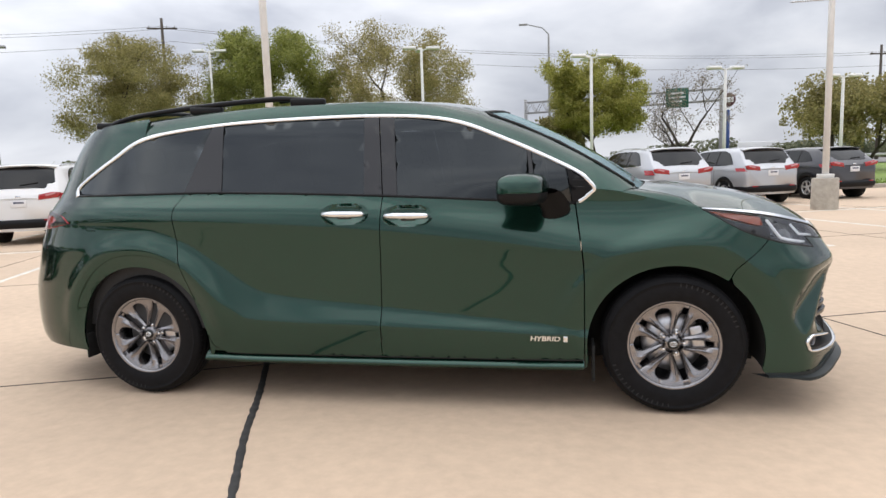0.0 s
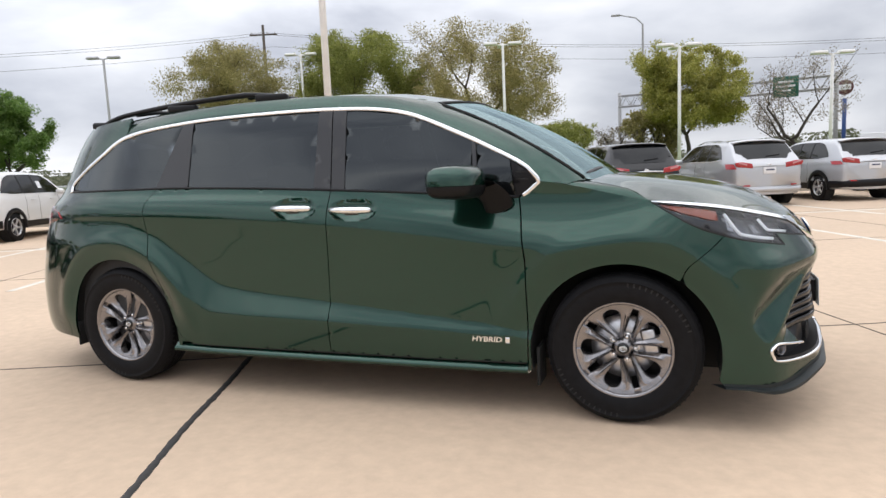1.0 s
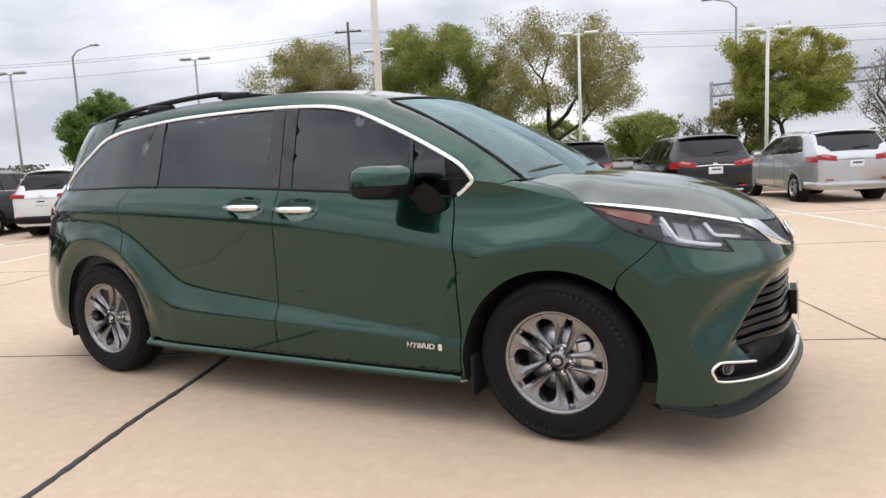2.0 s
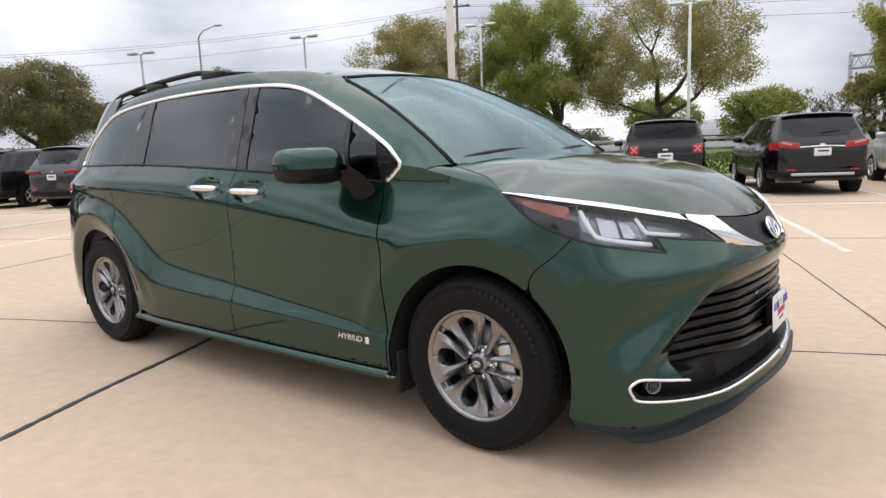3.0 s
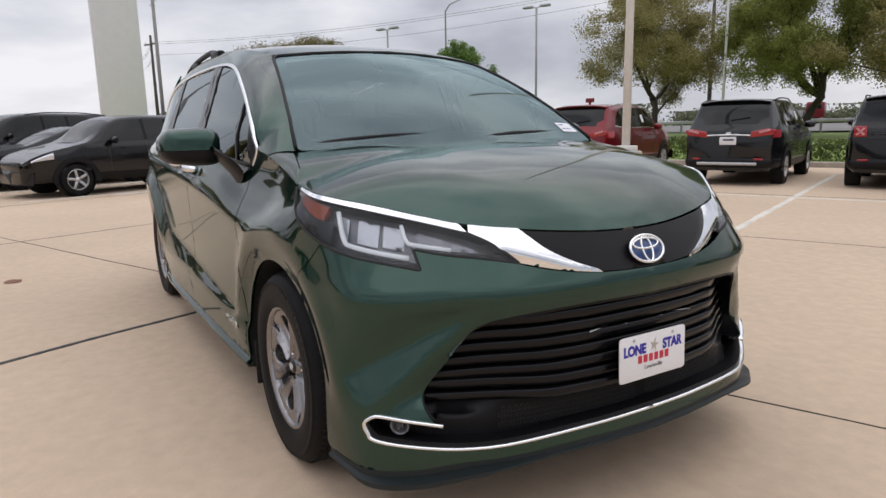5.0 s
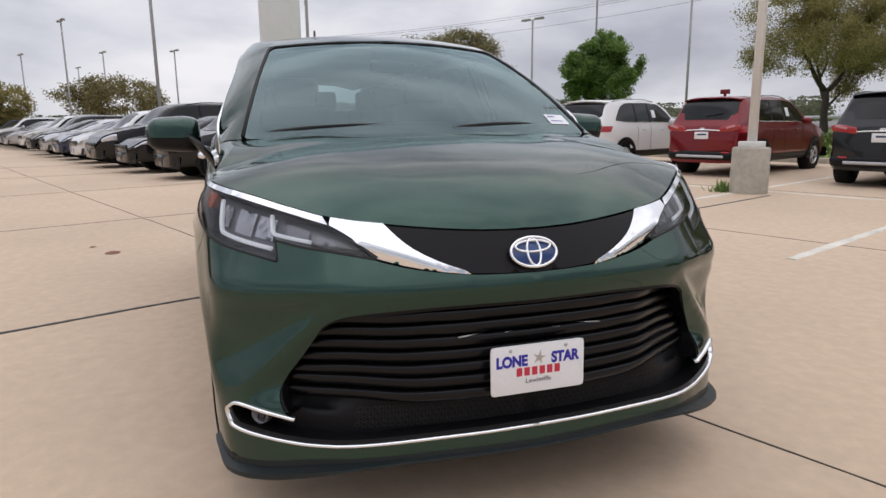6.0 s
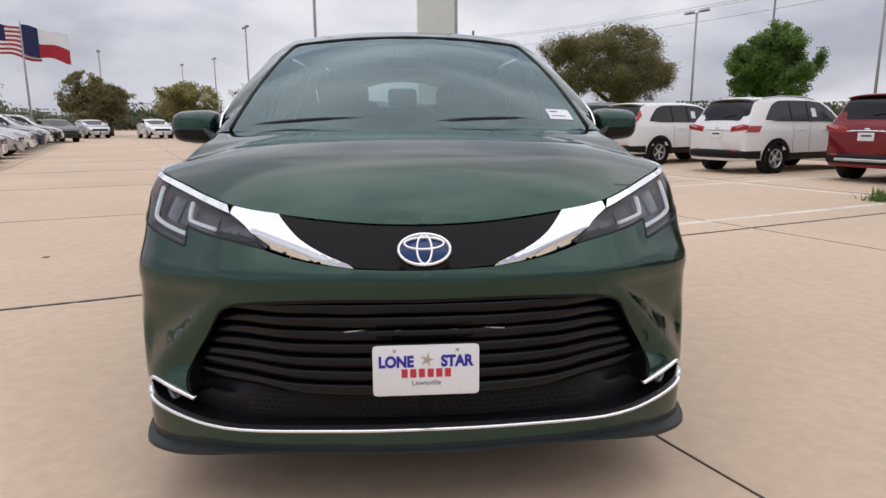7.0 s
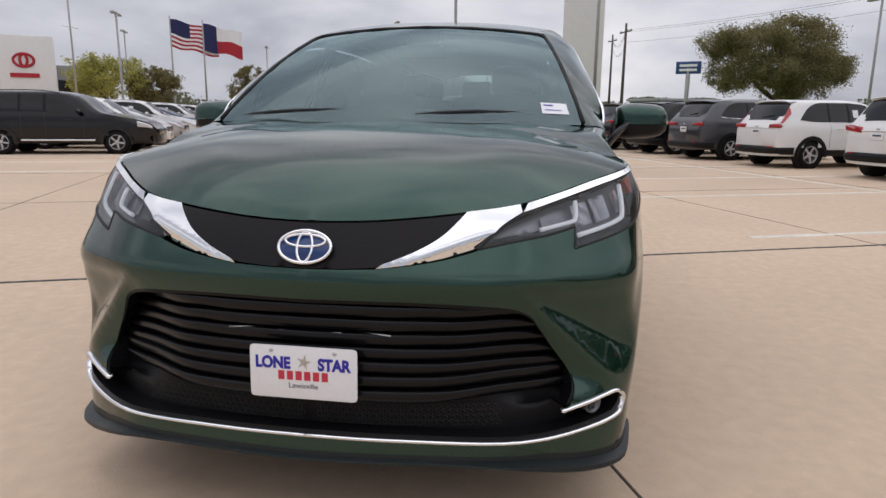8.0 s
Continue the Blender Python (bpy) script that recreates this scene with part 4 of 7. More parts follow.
        # door handles in their bowls
        for x1, x2, z, leaf, oval in ((-1.885, -1.600, 1.106, sliding_door, bowls[0]), (-1.530, -1.240, 1.090, front_door, bowls[1])):
            xc, w = (x1 + x2) / 2, (x2 - x1) / 2

            def dish(a, h):
                """The door's skin, sunk towards the middle of the bowl."""
                x, y, h = flank(a, h)
                r = min(math.hypot((a - xc) / (w * 0.97), (h - z) / 0.060), 1.0)
                return x, y - 0.030 * (1 - r ** 2.5), h
            part("handle_bowl", skin(dish, oval, 0.014, off=0.0, thick=0.0, sides=one), paint, leaf)
            bm = bmesh.new()
            y = body(xc, z)[1]
            tube(bm, [(xc - w * 0.83, s * (y + 0.004), z + 0.002), (xc - w * 0.78, s * (y + 0.026), z + 0.003), (xc - w * 0.3, s * (y + 0.040), z + 0.003), (xc + w * 0.3, s * (y + 0.040), z + 0.001), (xc + w * 0.76, s * (y + 0.026), z), (xc + w * 0.83, s * (y + 0.004), z)], [0.014, 0.017, 0.019, 0.019, 0.017, 0.014], 12)
            part("door_handle", bm, chrome, leaf, "chrome pull handle")
            bm = bmesh.new()
            block(bm, (w * 0.55, 0.008, 0.016), pose(xc + w * 0.1, s * (y + 0.032), z - 0.017), 0.003)
            part("handle_grip", bm, dark_gloss, leaf)

        # outer mirror
        mirror = part("door_mirror", mirror_shell(s), paint, front_door, "green door mirror with black foot")
        bm = bmesh.new()
        rows = []
        for j in range(7):
            t = j / 6
            c = Vector((-0.60 - 0.02 * t - 0.06 * t * t, 0.905 + 0.10 * t, 1.085 + 0.125 * t ** 0.8))
            wx, wz = 0.085 + 0.02 * t * t, 0.020 + 0.012 * (1 - t)
            rows.append([(c.x + wx * math.cos(k * math.tau / 12) * (1 if math.cos(k * math.tau / 12) > 0 else 0.7), s * (c.y), c.z + wz * math.sin(k * math.tau / 12) + 0.018 * math.cos(k * math.tau / 12) * (1 - t)) for k in range(13)])
        loft(bm, rows)
        bmesh.ops.recalc_face_normals(bm, faces=bm.faces)
        part("mirror_foot", bm, black_plastic, mirror)
        part("mirror_belly", mirror_belly(s), black_plastic, mirror)

        # lettering on the door
        if s < 0:
            bm = text_mesh("HYBRID", 0.036, 0.001, 1.25, 0.15, 0.0008)
            m = pose(-0.655, -body(-0.655, 0.41)[1] - 0.006, 0.412, 90 - 2, 0, 0)
            bmesh.ops.transform(bm, matrix=m, verts=bm.verts)
            part("door_lettering", bm, chrome, front_door, smooth=False)
            bm = bmesh.new()
            block(bm, (0.022, 0.002, 0.030), pose(-0.548, -body(-0.548, 0.41)[1] - 0.003, 0.412), 0.003)
            part("door_badge", bm, chrome, front_door)

        # lamps
        lamp_face = lamp_low + lamp_in + lamp_top
        lamp = part("headlamp", skin(flank, lamp_face, 0.03, off=-0.045, thick=0.0, sides=one), lamp_bowl, van, "clear headlamp with a white light guide")
        bm = skin(flank, lamp_face, 0.03, off=-0.001, thick=0.0, sides=one)
        part("lens", bm, lamp_glass, lamp)
        part("lamp_seal", ribbon(lamp_face + lamp_face[:1], flank, 0.009, 0.0, 0.002, one), rubber_dark, lamp)
        bm = lamp_rim(lamp_face, s)
        part("housing", bm, lamp_bowl, lamp)
        part("turn_lens", skin(flank, [(0.30, 1.085), (0.40, 1.046), (0.50, 1.016), (0.56, 1.006), (0.57, 1.050), (0.42, 1.073)], 0.02, off=-0.014, thick=0.02, sides=one), amber, lamp, "amber side lens")
        part("lamp_mask", skin(flank, [(0.31, 1.074), (0.44, 0.992), (0.59, 0.936), (0.60, 1.000), (0.50, 1.012), (0.40, 1.042)], 0.02, off=-0.018, thick=0.02, sides=one), lamp_black, lamp)
        for line, w in ((bow([(0.618, 1.028), (0.640, 0.972), (0.655, 0.944), (0.672, 0.932), (0.76, 0.914), (0.866, 0.898)], 3), 0.014), (bow([(0.838, 0.990), (0.852, 0.955), (0.862, 0.941), (0.878, 0.936), (0.985, 0.921)], 3), 0.012)):
            part("light_guide", ribbon(line, lambda a, z: tuple(Vector(flank(a, z)) + Vector((-0.014, -0.008, 0))), w, 0.001, 0.003, one), guide_white, lamp)
        for a1, a2, z1, z2 in ((0.610, 0.650, 0.970, 1.034), (0.685, 0.760, 0.952, 1.022), (0.775, 0.845, 0.942, 1.006)):
            part("reflector", skin(flank, [(a1, z1), (a2, z1 - 0.012), (a2, z2 - 0.012), (a1, z2)], 0.02, off=-0.038, thick=0.004, sides=one), reflector, lamp)
        for a1, a2, z1, z2 in ((0.885, 0.965, 0.948, 0.985), (0.985, 1.05, 0.930, 0.955)):
            part("reflector", skin(flank, [(a1, z1), (a2, z1 - 0.012), (a2, z2 - 0.018), (a1, z2)], 0.02, off=-0.038, thick=0.004, sides=one), lamp_grey, lamp)
        # bright wing over the lamp
        eye = bow([(0.27, 1.092), (0.48, 1.070), (0.70, 1.037), (0.90, 1.000), (1.030, 0.970)], 5)
        strip = eye + [(p[0], p[1] - 0.003) for p in hood_line[::-1] if 0.27 <= p[0] <= 1.025]
        part("lamp_brow", skin(flank, strip, 0.02, off=0.004, thick=0.012, sides=one), chrome, van, "chrome brow")
        blade = bow([(1.034, 0.969), (1.10, 0.934), (1.165, 0.879)], 4)[:-1] + wing_low + bow([(1.415, 0.835), (1.33, 0.868), (1.26, 0.905), (1.21, 0.945), (1.18, 0.9715)], 4)[1:] + [(1.10, 0.980), (1.034, 0.9895)]
        part("grille_wing", skin(wing_face, blade, 0.011, off=0.006, thick=0.016, sides=one), chrome, van, "chrome wing beside the emblem")
        # fog lamp in its pocket
        bm = bmesh.new()
        c = Vector(flank(0.80, 0.383))
        aim = Matrix.Translation((c.x - 0.024, s * (c.y - 0.014), c.z)) @ Vector((0.75, s * 0.66, 0)).to_track_quat("Z", "Y").to_matrix().to_4x4()
        lathe(bm, [(0.0, -0.012), (0.012, -0.010), (0.022, 0.0), (0.025, 0.006), (0.029, 0.007), (0.031, 0.0), (0.031, -0.02)], 24, aim)
        for k in (-1, 0, 1):
            block(bm, (0.003, 0.030, 0.008), aim @ pose(0.009 * k, 0, 0.0), 0.001, 1)
        part("fog_lamp", bm, lamp_bowl, van, "small round fog lamp")
        # bright strip round the pocket, on under the grille
        part("bumper_strip", ribbon(bow([(0.920, 0.397), (0.83, 0.410), (0.745, 0.422), (0.716, 0.412), (0.702, 0.394), (0.711, 0.367), (0.735, 0.344), (0.87, 0.328), (1.0, 0.326), (1.3, 0.340), (A_NOSE, 0.346)], 6), flank, 0.0125, 0.003, 0.008, one), chrome, van, "chrome bumper strip")
        # wheel wells
        for cx, r in ((0.0, 0.438), (-3.06, 0.446)):
            bm = bmesh.new()
            rows = []
            for k in range(25):
                w = radians(-14 + 208 * k / 24)
                x, z = cx + (r + 0.004) * math.cos(w), 0.365 + (r + 0.004) * math.sin(w)
                y = body(along(x, max(z, 0.2)), max(z, 0.2))[1]
                rows.append([(x, s * (y - 0.006), z), (x, s * (y - 0.02), z), (x, s * 0.80, z + 0.01), (x, s * 0.62, z)])
            loft(bm, rows)
            part("wheel_well", bm, well_black, van)
            bm = bmesh.new()
            block(bm, (0.9, 0.02, 0.6), pose(cx, s * 0.61, 0.52))
            part("well_back", bm, well_black, van, smooth=False)
        bm = bmesh.new()
        block(bm, (0.015, 0.16, 0.20), pose(-0.405, s * 0.86, 0.27), 0.004)
        part("mud_flap", bm, well_black, van)
        bm = bmesh.new()
        block(bm, (0.015, 0.14, 0.16), pose(-3.505, s * 0.83, 0.29), 0.004)
        part("mud_flap", bm, well_black, van)
        for cx in (0.0, -3.06):
            wheel_into(van, Matrix.Diagonal((1, 1, 1 / VAN_HIGH, 1)) @ pose(cx, s * 0.830, 0.367, 90 if s < 0 else -90, 0, 0))
        # roof rail on feet
        bm = bmesh.new()
        rail = []
        for k in range(30):
            x = -1.95 - 1.62 * k / 29
            t = k / 29
            lift = 0.044 * min(1, 6 * t, 5 * (1 - t)) ** 0.6
            rail.append((x, s * (knots(x, ROOF_Y) - 0.035), roof_at(x, knots(x, ROOF_Y) - 0.035)[2] + lift))
        tube(bm, rail, 0.017, 8)
        roof_rail = part("roof_rail", bm, black_plastic, van, "black roof rail")
        for x in (-2.05, -2.72, -3.45):
            bm = bmesh.new()
            y = knots(x, ROOF_Y) - 0.035
            block(bm, (0.22, 0.045, 0.05), pose(x, s * y, roof_at(x, y)[2] + 0.014, 0, 3, 0), 0.014)
            part("rail_foot", bm, black_plastic, roof_rail)
    # pieces across the middle
    for x in (-2.25, -3.15):
        bm = bmesh.new()
        tube(bm, [(x, y, roof_at(x, 0)[2] + 0.030 - 0.040 * (abs(y) / 0.57) ** 3) for y in (-0.57, -0.4, -0.2, 0, 0.2, 0.4, 0.57)], 0.014, 8)
        part("cross_bar", bm, black_plastic, van)
    nose = ([(p[0] + gap, p[1]) for p in bump_gap[::-1]] + [(p[0], p[1] - 0.004) for p in lamp_low if p[0] > 0.572] + [(p[0], p[1] - 0.004) for p in lamp_in]
            + [(p[0], p[1] - 0.003) for p in wing_low[1:]] + [(p[0], p[1] - 0.003) for p in panel_low[1:]] + [(A_NOSE, 0.738)] + grille[1:] + fog_in[1:] + chrome_low[1:]
            + skirt[::-1] + [(0.545, 0.235)])
    rim = [p for p in arch(0.0, 0.438, -22, 80, 40) if p[1] > 0.24 and p[0] > 0.398]
    part("front_bumper", skin(flank, nose + rim, 0.019, sides=both, weld=True), paint, van, "green painted front bumper")
    panel = bow([(1.18, 0.9705), (1.21, 0.944), (1.26, 0.904), (1.33, 0.867), (1.418, 0.834)], 4) + panel_low[1:] + [(p[0], p[1] - 0.004) for p in hood_line[::-1] if p[0] > 1.175]
    part("emblem_panel", skin(flank, panel, 0.024, off=-0.002, sides=both, weld=True), black_satin, van, "dark grey panel behind the emblem")
    dark = grille[:1] + grille[1:] + fog_in[1:] + chrome_low[1:]
    part("grille_back", skin(flank, dark, 0.03, off=-0.075, thick=0.0, sides=both, weld=True), black_plastic, van)
    inner = [(1.0 + (p[0] - 1.0) * 0.972, 0.56 + (p[1] - 0.56) * 0.93) for p in dark if p[0] < A_NOSE - 0.001]
    part("grille_frame", skin(flank, dark + [(A_NOSE, 0.361)] + inner[::-1] + [(A_NOSE, 0.725)], 0.02, off=-0.004, thick=0.07, sides=both, weld=True), black_plastic, van)
    for k in range(7):
        z0 = 0.703 - 0.041 * k
        ends = knots(z0, [(0.42, 0.905), (0.49, 0.890), (0.60, 0.965), (0.70, 1.03)])
        bm, rows = bmesh.new(), []
        for j in range(-18, 19):
            s, t = (1 if j > 0 else -1), 1 - abs(j) / 18
            a = ends - 0.05 + (A_NOSE - 1e-4 - ends + 0.05) * t
            z = z0 - 0.020 * (1 - t) ** 2 * (1 if k < 5 else 0.3) + (0.003 * math.exp(-((t - 0.45) / 0.15) ** 2))
            lean = ramp(1 - t, 0.38, 0.52)
            c = Vector(flank(a, z))
            c.x = nose_x(c.y, z, False) - 0.066 * ramp(c.y, 0.36, 0.60)
            n = Vector((c.x + 0.3, c.y * 0.9, 0)).normalized()
            rows.append([((q := c - n * d).x, q.y * s, z + h) for d, h in ((0.060, 0.019), (0.014, 0.018), (0.010, 0.0155), (0.013 + 0.004 * lean, -0.012), (0.017 + 0.004 * lean, -0.015), (0.060, -0.017))])
        loft(bm, rows)
        bmesh.ops.recalc_face_normals(bm, faces=bm.faces)
        part("grille_bar", bm, grille_black, van)
    # bright glints on the grille, built in as thin steel bars
    for y1, y2 in ((-0.235, -0.135), (-0.085, 0.095), (0.135, 0.235)):
        bm = bmesh.new()
        block(bm, (0.004, y2 - y1, 0.003), pose(nose_x((y1 + y2) / 2, 0.637) - 0.018, (y1 + y2) / 2, 0.637, 0, 0, -10 if y1 > 0.1 else 10 if y2 < -0.1 else 0))
        part("grille_glint", bm, steel, van)
    # mesh low in the intake
    bm = bmesh.new()
    for s in both:
        for i in range(26):
            for j in range(4):
                a, z = 1.10 + 0.0184 * i + 0.0092 * (j % 2), 0.372 + 0.016 * j
                c = Vector(flank(a, z))
                lathe(bm, [(0.007, 0.0), (0.0082, 0.002), (0.0092, 0.0)], 6, Matrix.Translation((c.x - 0.045, s * c.y, z)) @ Vector((1, 0, 0)).to_track_quat("Z", "Y").to_matrix().to_4x4())
    tagged(part("intake_mesh", bm, rubber_dark, van), kind="stuff")
    # lower lip
    bm, rows = bmesh.new(), []
    for s in both:
        rows = []
        for k in range(41):
            a = 0.545 + (A_NOSE - 0.545) * k / 40
            z = knots(a, skirt)
            c = Vector(flank(a, max(z, 0.24)))
            n = Vector((c.x + 0.2, c.y * 0.8, 0)).normalized()
            out = 0.008 + 0.020 * ramp(a, 0.60, 0.80) * (1 - ramp(a, 1.0, 1.25))
            drop = 0.020 + 0.022 * ramp(a, 0.60, 0.72) * (1 - ramp(a, 0.92, 1.12))
            rows.append([((q := c + n * d).x, q.y * s, z + h) for d, h in ((-0.02, 0.008), (0.001, 0.004), (0.003, -0.35 * drop), (out + 0.008, -0.55 * drop), (out + 0.010, -0.85 * drop), (out + 0.004, -drop), (-0.08, -drop))])
        loft(bm, rows)
    bmesh.ops.recalc_face_normals(bm, faces=bm.faces)
    part("front_lip", bm, lip_dark, van, "dark lower lip", smooth=False)
    # emblem
    bm = bmesh.new()
    base = Matrix.Translation((nose_x(0, 0.88) + 0.006, 0, 0.880)) @ pose(0, 0, 0, 0, 64, 0) @ pose(0, 0, 0, 0, 0, 90)
    prism(bm, [(0.076 * math.cos(k * math.tau / 40), 0.049 * math.sin(k * math.tau / 40)) for k in range(40)], 0.006, base @ pose(0, 0, 0), 0.003)
    emblem = part("emblem", bm, emblem_blue, van, "oval emblem with chrome rings on blue")
    bm = bmesh.new()
    for rx, ry, dy, w in ((0.073, 0.046, 0, 0.0052), (0.021, 0.043, 0, 0.0042), (0.056, 0.0175, 0.018, 0.0042)):
        tube(bm, [base @ Vector((rx * math.cos(k * math.tau / 40), ry * math.sin(k * math.tau / 40) + dy, 0.007)) for k in range(41)], w, 8, cap=False)
    part("emblem_ring", bm, chrome, emblem)
    # dealer plate
    build_plate(van)
    # hood, cut round the plan of its shut line
    edge = []
    for p in hood_line:
        x, y, _ = flank(*p)
        edge.append((x - 0.004, y - 0.002))
    rear = bow([(-0.075, 0.0), (-0.085, 0.3), (-0.112, 0.55), (-0.148, 0.70), (-0.182, 0.775)], 5)
    flanks = bow([(-0.185, 0.783), (0.0, 0.832), (0.05, 0.846), edge[0]], 4)
    half = [(x, y) for x, y in rear] + [tuple(p[:2]) for p in flanks[1:-1]] + edge[:-1] + [(edge[-1][0], 0.0)]
    part("hood", skin(lambda x, y: hood_at(x, y), [(p[0], p[1]) for p in half], 0.032, thick=0.02, sides=both, weld=True, level=True), paint, van, "long curved green hood")
    # cowl and wipers
    bm, rows = bmesh.new(), []
    for k in range(21):
        y = -0.79 + 1.58 * k / 20
        q = y / 0.765
        rows.append([(-0.06 - 0.07 * q * q, y, 1.198 - 0.02 * q * q), (-0.10 - 0.085 * q * q, y, 1.208 - 0.018 * q * q), (-0.17 - 0.085 * q * q, y, 1.212 - 0.016 * q * q)])
    loft(bm, rows)
    part("cowl", bm, black_plastic, van)
    for y1, y2, x1 in ((-0.70, -0.05, -0.10), (0.10, 0.66, -0.10)):
        bm = bmesh.new()
        pts = [(-0.125 - 0.085 * (y / 0.765) ** 2 - 0.03 * t, y, 1.238 - 0.016 * (y / 0.765) ** 2 + 0.022 * math.sin(t * 2.6)) for t, y in ((k / 8, y1 + (y2 - y1) * k / 8) for k in range(9))]
        tube(bm, pts, [0.011, 0.013, 0.013, 0.011, 0.010, 0.009, 0.008, 0.007, 0.005], 6)
        part("wiper", bm, black_plastic, van)
    # windscreen with dark border
    full = [(0.0, 0.0), (0.0, 0.5), (0.0, 0.97), (0.03, 0.995), (0.5, 0.995), (0.96, 0.995), (0.99, 0.97), (1.0, 0.5), (1.0, 0.0)]
    part("windscreen", skin(lambda s_, q_: screen_at(q_, s_), [(q, s_) for s_, q in full], 0.04, thick=0.0, off=0.002, sides=both, weld=True, level=True), screen_glass, van, "clear curved windscreen")
    inner = [(0.095, 0.0), (0.095, 0.5), (0.09, 0.90), (0.13, 0.930), (0.5, 0.930), (0.90, 0.915), (0.925, 0.87), (0.935, 0.5), (0.935, 0.0)]
    bm = bmesh.new()
    for s in both:
        for (s1, q1), (s2, q2), (t1, r1), (t2, r2) in zip(full, full[1:], inner, inner[1:]):
            n = 10
            loft(bm, [[((v := Vector(screen_at(s1 + (s2 - s1) * k / n + (t1 + (t2 - t1) * k / n - s1 - (s2 - s1) * k / n) * u, q1 + (q2 - q1) * k / n + (r1 + (r2 - r1) * k / n - q1 - (q2 - q1) * k / n) * u))).x - 0.003, v.y * s, v.z - 0.004) for u in (0, 0.5, 1)] for k in range(n + 1)])
    part("screen_border", bm, black_plastic, van)
    bm = bmesh.new()
    rim = [(u, 0.997) for u in (0.02, 0.25, 0.5, 0.75, 0.95)] + [(0.997, q) for q in (0.96, 0.7, 0.4, 0.0)]
    half_line = [Vector(screen_at(a, b)) + Vector((0.001, 0, 0.003)) for a, b in rim]
    tube(bm, [(p.x, -p.y, p.z) for p in half_line] + [tuple(p) for p in half_line[-2::-1]], 0.0085, 6)
    part("screen_seal", bm, rubber_dark, van, "black rubber seal round the windscreen")
    bm = bmesh.new()
    block(bm, (0.20, 0.16, 0.05), pose(-0.86, 0, 1.62, 0, 28, 0), 0.015)
    part("sensor_housing", bm, black_plastic, van)
    bm = bmesh.new()
    block(bm, (0.03, 0.24, 0.065), pose(-0.78, 0, 1.555, 0, 12, 0), 0.014)
    part("inside_mirror", bm, black_plastic, van)
    # stock sticker low in the glass
    bm = bmesh.new()
    def on_screen(s1, s2, q1, q2, lift):
        """A flat patch that lies on the windscreen."""
        return [[Vector(screen_at(a, b)) + Vector((0.5 * lift, 0, 0.86 * lift)) for b in (q1, (q1 + q2) / 2, q2)] for a in (s1, (s1 + s2) / 2, s2)]
    loft(bm, on_screen(0.070, 0.150, 0.795, 0.935, 0.0045))
    sticker = part("sticker", bm, paper, van, "white stock sticker on the glass", smooth=False)
    bm = bmesh.new()
    loft(bm, on_screen(0.125, 0.133, 0.81, 0.86, 0.0065))
    loft(bm, on_screen(0.092, 0.097, 0.81, 0.90, 0.0065))
    tagged(part("sticker_print", bm, plate_blue, sticker, smooth=False), kind="stuff")
    # roof
    edge = [(x, knots(x, ROOF_Y)) for x in (-1.02 - 0.1 * k for k in range(30)) if x > -3.65] + [(-3.72, 0.415), (-3.775, 0.28), (-3.79, 0.0)]
    half = [(-0.925, 0.0), (-0.945, 0.30), (-1.0, 0.593)] + edge
    part("roof", skin(lambda x, y: roof_at(x, y), half[::-1], 0.05, thick=0.02, sides=both, weld=True, level=True), paint, van)
    # tailgate, plain behind
    bm, rows = bmesh.new(), []
    for k in range(15):
        z = 0.28 + 1.38 * k / 14
        ye = min(body(knots(z, [(0.285, -4.08), (0.5, -4.115), (0.80, -4.10), (1.0, -4.05), (1.18, -3.985), (1.40, -3.90), (1.60, -3.78), (1.66, -3.70)]), z)[1], 0.9)
        xe = knots(z, [(0.285, -4.08), (0.5, -4.115), (0.80, -4.10), (1.0, -4.05), (1.18, -3.985), (1.40, -3.90), (1.60, -3.78), (1.66, -3.70)])
        xm = min(knots(z, REAR_X), xe - 0.02)
        rows.append([(xm + (xe - xm) * abs(u) ** 3.5, u * ye, z) for u in (j / 12 - 1 for j in range(25))])
    loft(bm, rows[:11])
    bmesh.ops.recalc_face_normals(bm, faces=bm.faces)
    part("tailgate", bm, paint, van)
    bm = bmesh.new()
    loft(bm, [[(p[0] + 0.004, p[1], p[2]) for p in row] for row in rows[10:]])
    part("tailgate_window", bm, tint_rear, van, "rear window glass")
    bm = bmesh.new()
    rows = []
    for k in range(7):
        x = -3.52 - 0.043 * k
        e = knots(x, ROOF_Y) - 0.012
        row = [(x, y, roof_at(x, y)[2] + 0.005 * min(k, 2)) for y in (e * (j / 6 - 1) for j in range(13))]
        rows.append(row)
    rows += [[(p[0] + 0.004, p[1], p[2] - 0.018) for p in rows[-1]], [(p[0] + 0.10, p[1], p[2] - 0.03) for p in rows[-1]]]
    loft(bm, rows)
    part("roof_spoiler", bm, paint, van)
    build_cabin(van)
    return van


def lamp_rim(face, s):
    """The side walls of a lamp's bowl."""
    bm, rows = bmesh.new(), []
    for p in face + face[:1]:
        c = Vector(flank(*p))
        d = Vector(flank(0.75, 0.96)) - c
        n = Vector((0.7, 0.7, 0.1)).normalized()
        rows.append([(c.x - 0.001, s * (c.y - 0.001), c.z), (c.x + d.x * 0.04 - n.x * 0.05, s * (c.y + d.y * 0.04 - n.y * 0.05), c.z + d.z * 0.08)])
    loft(bm, rows)
    return bm


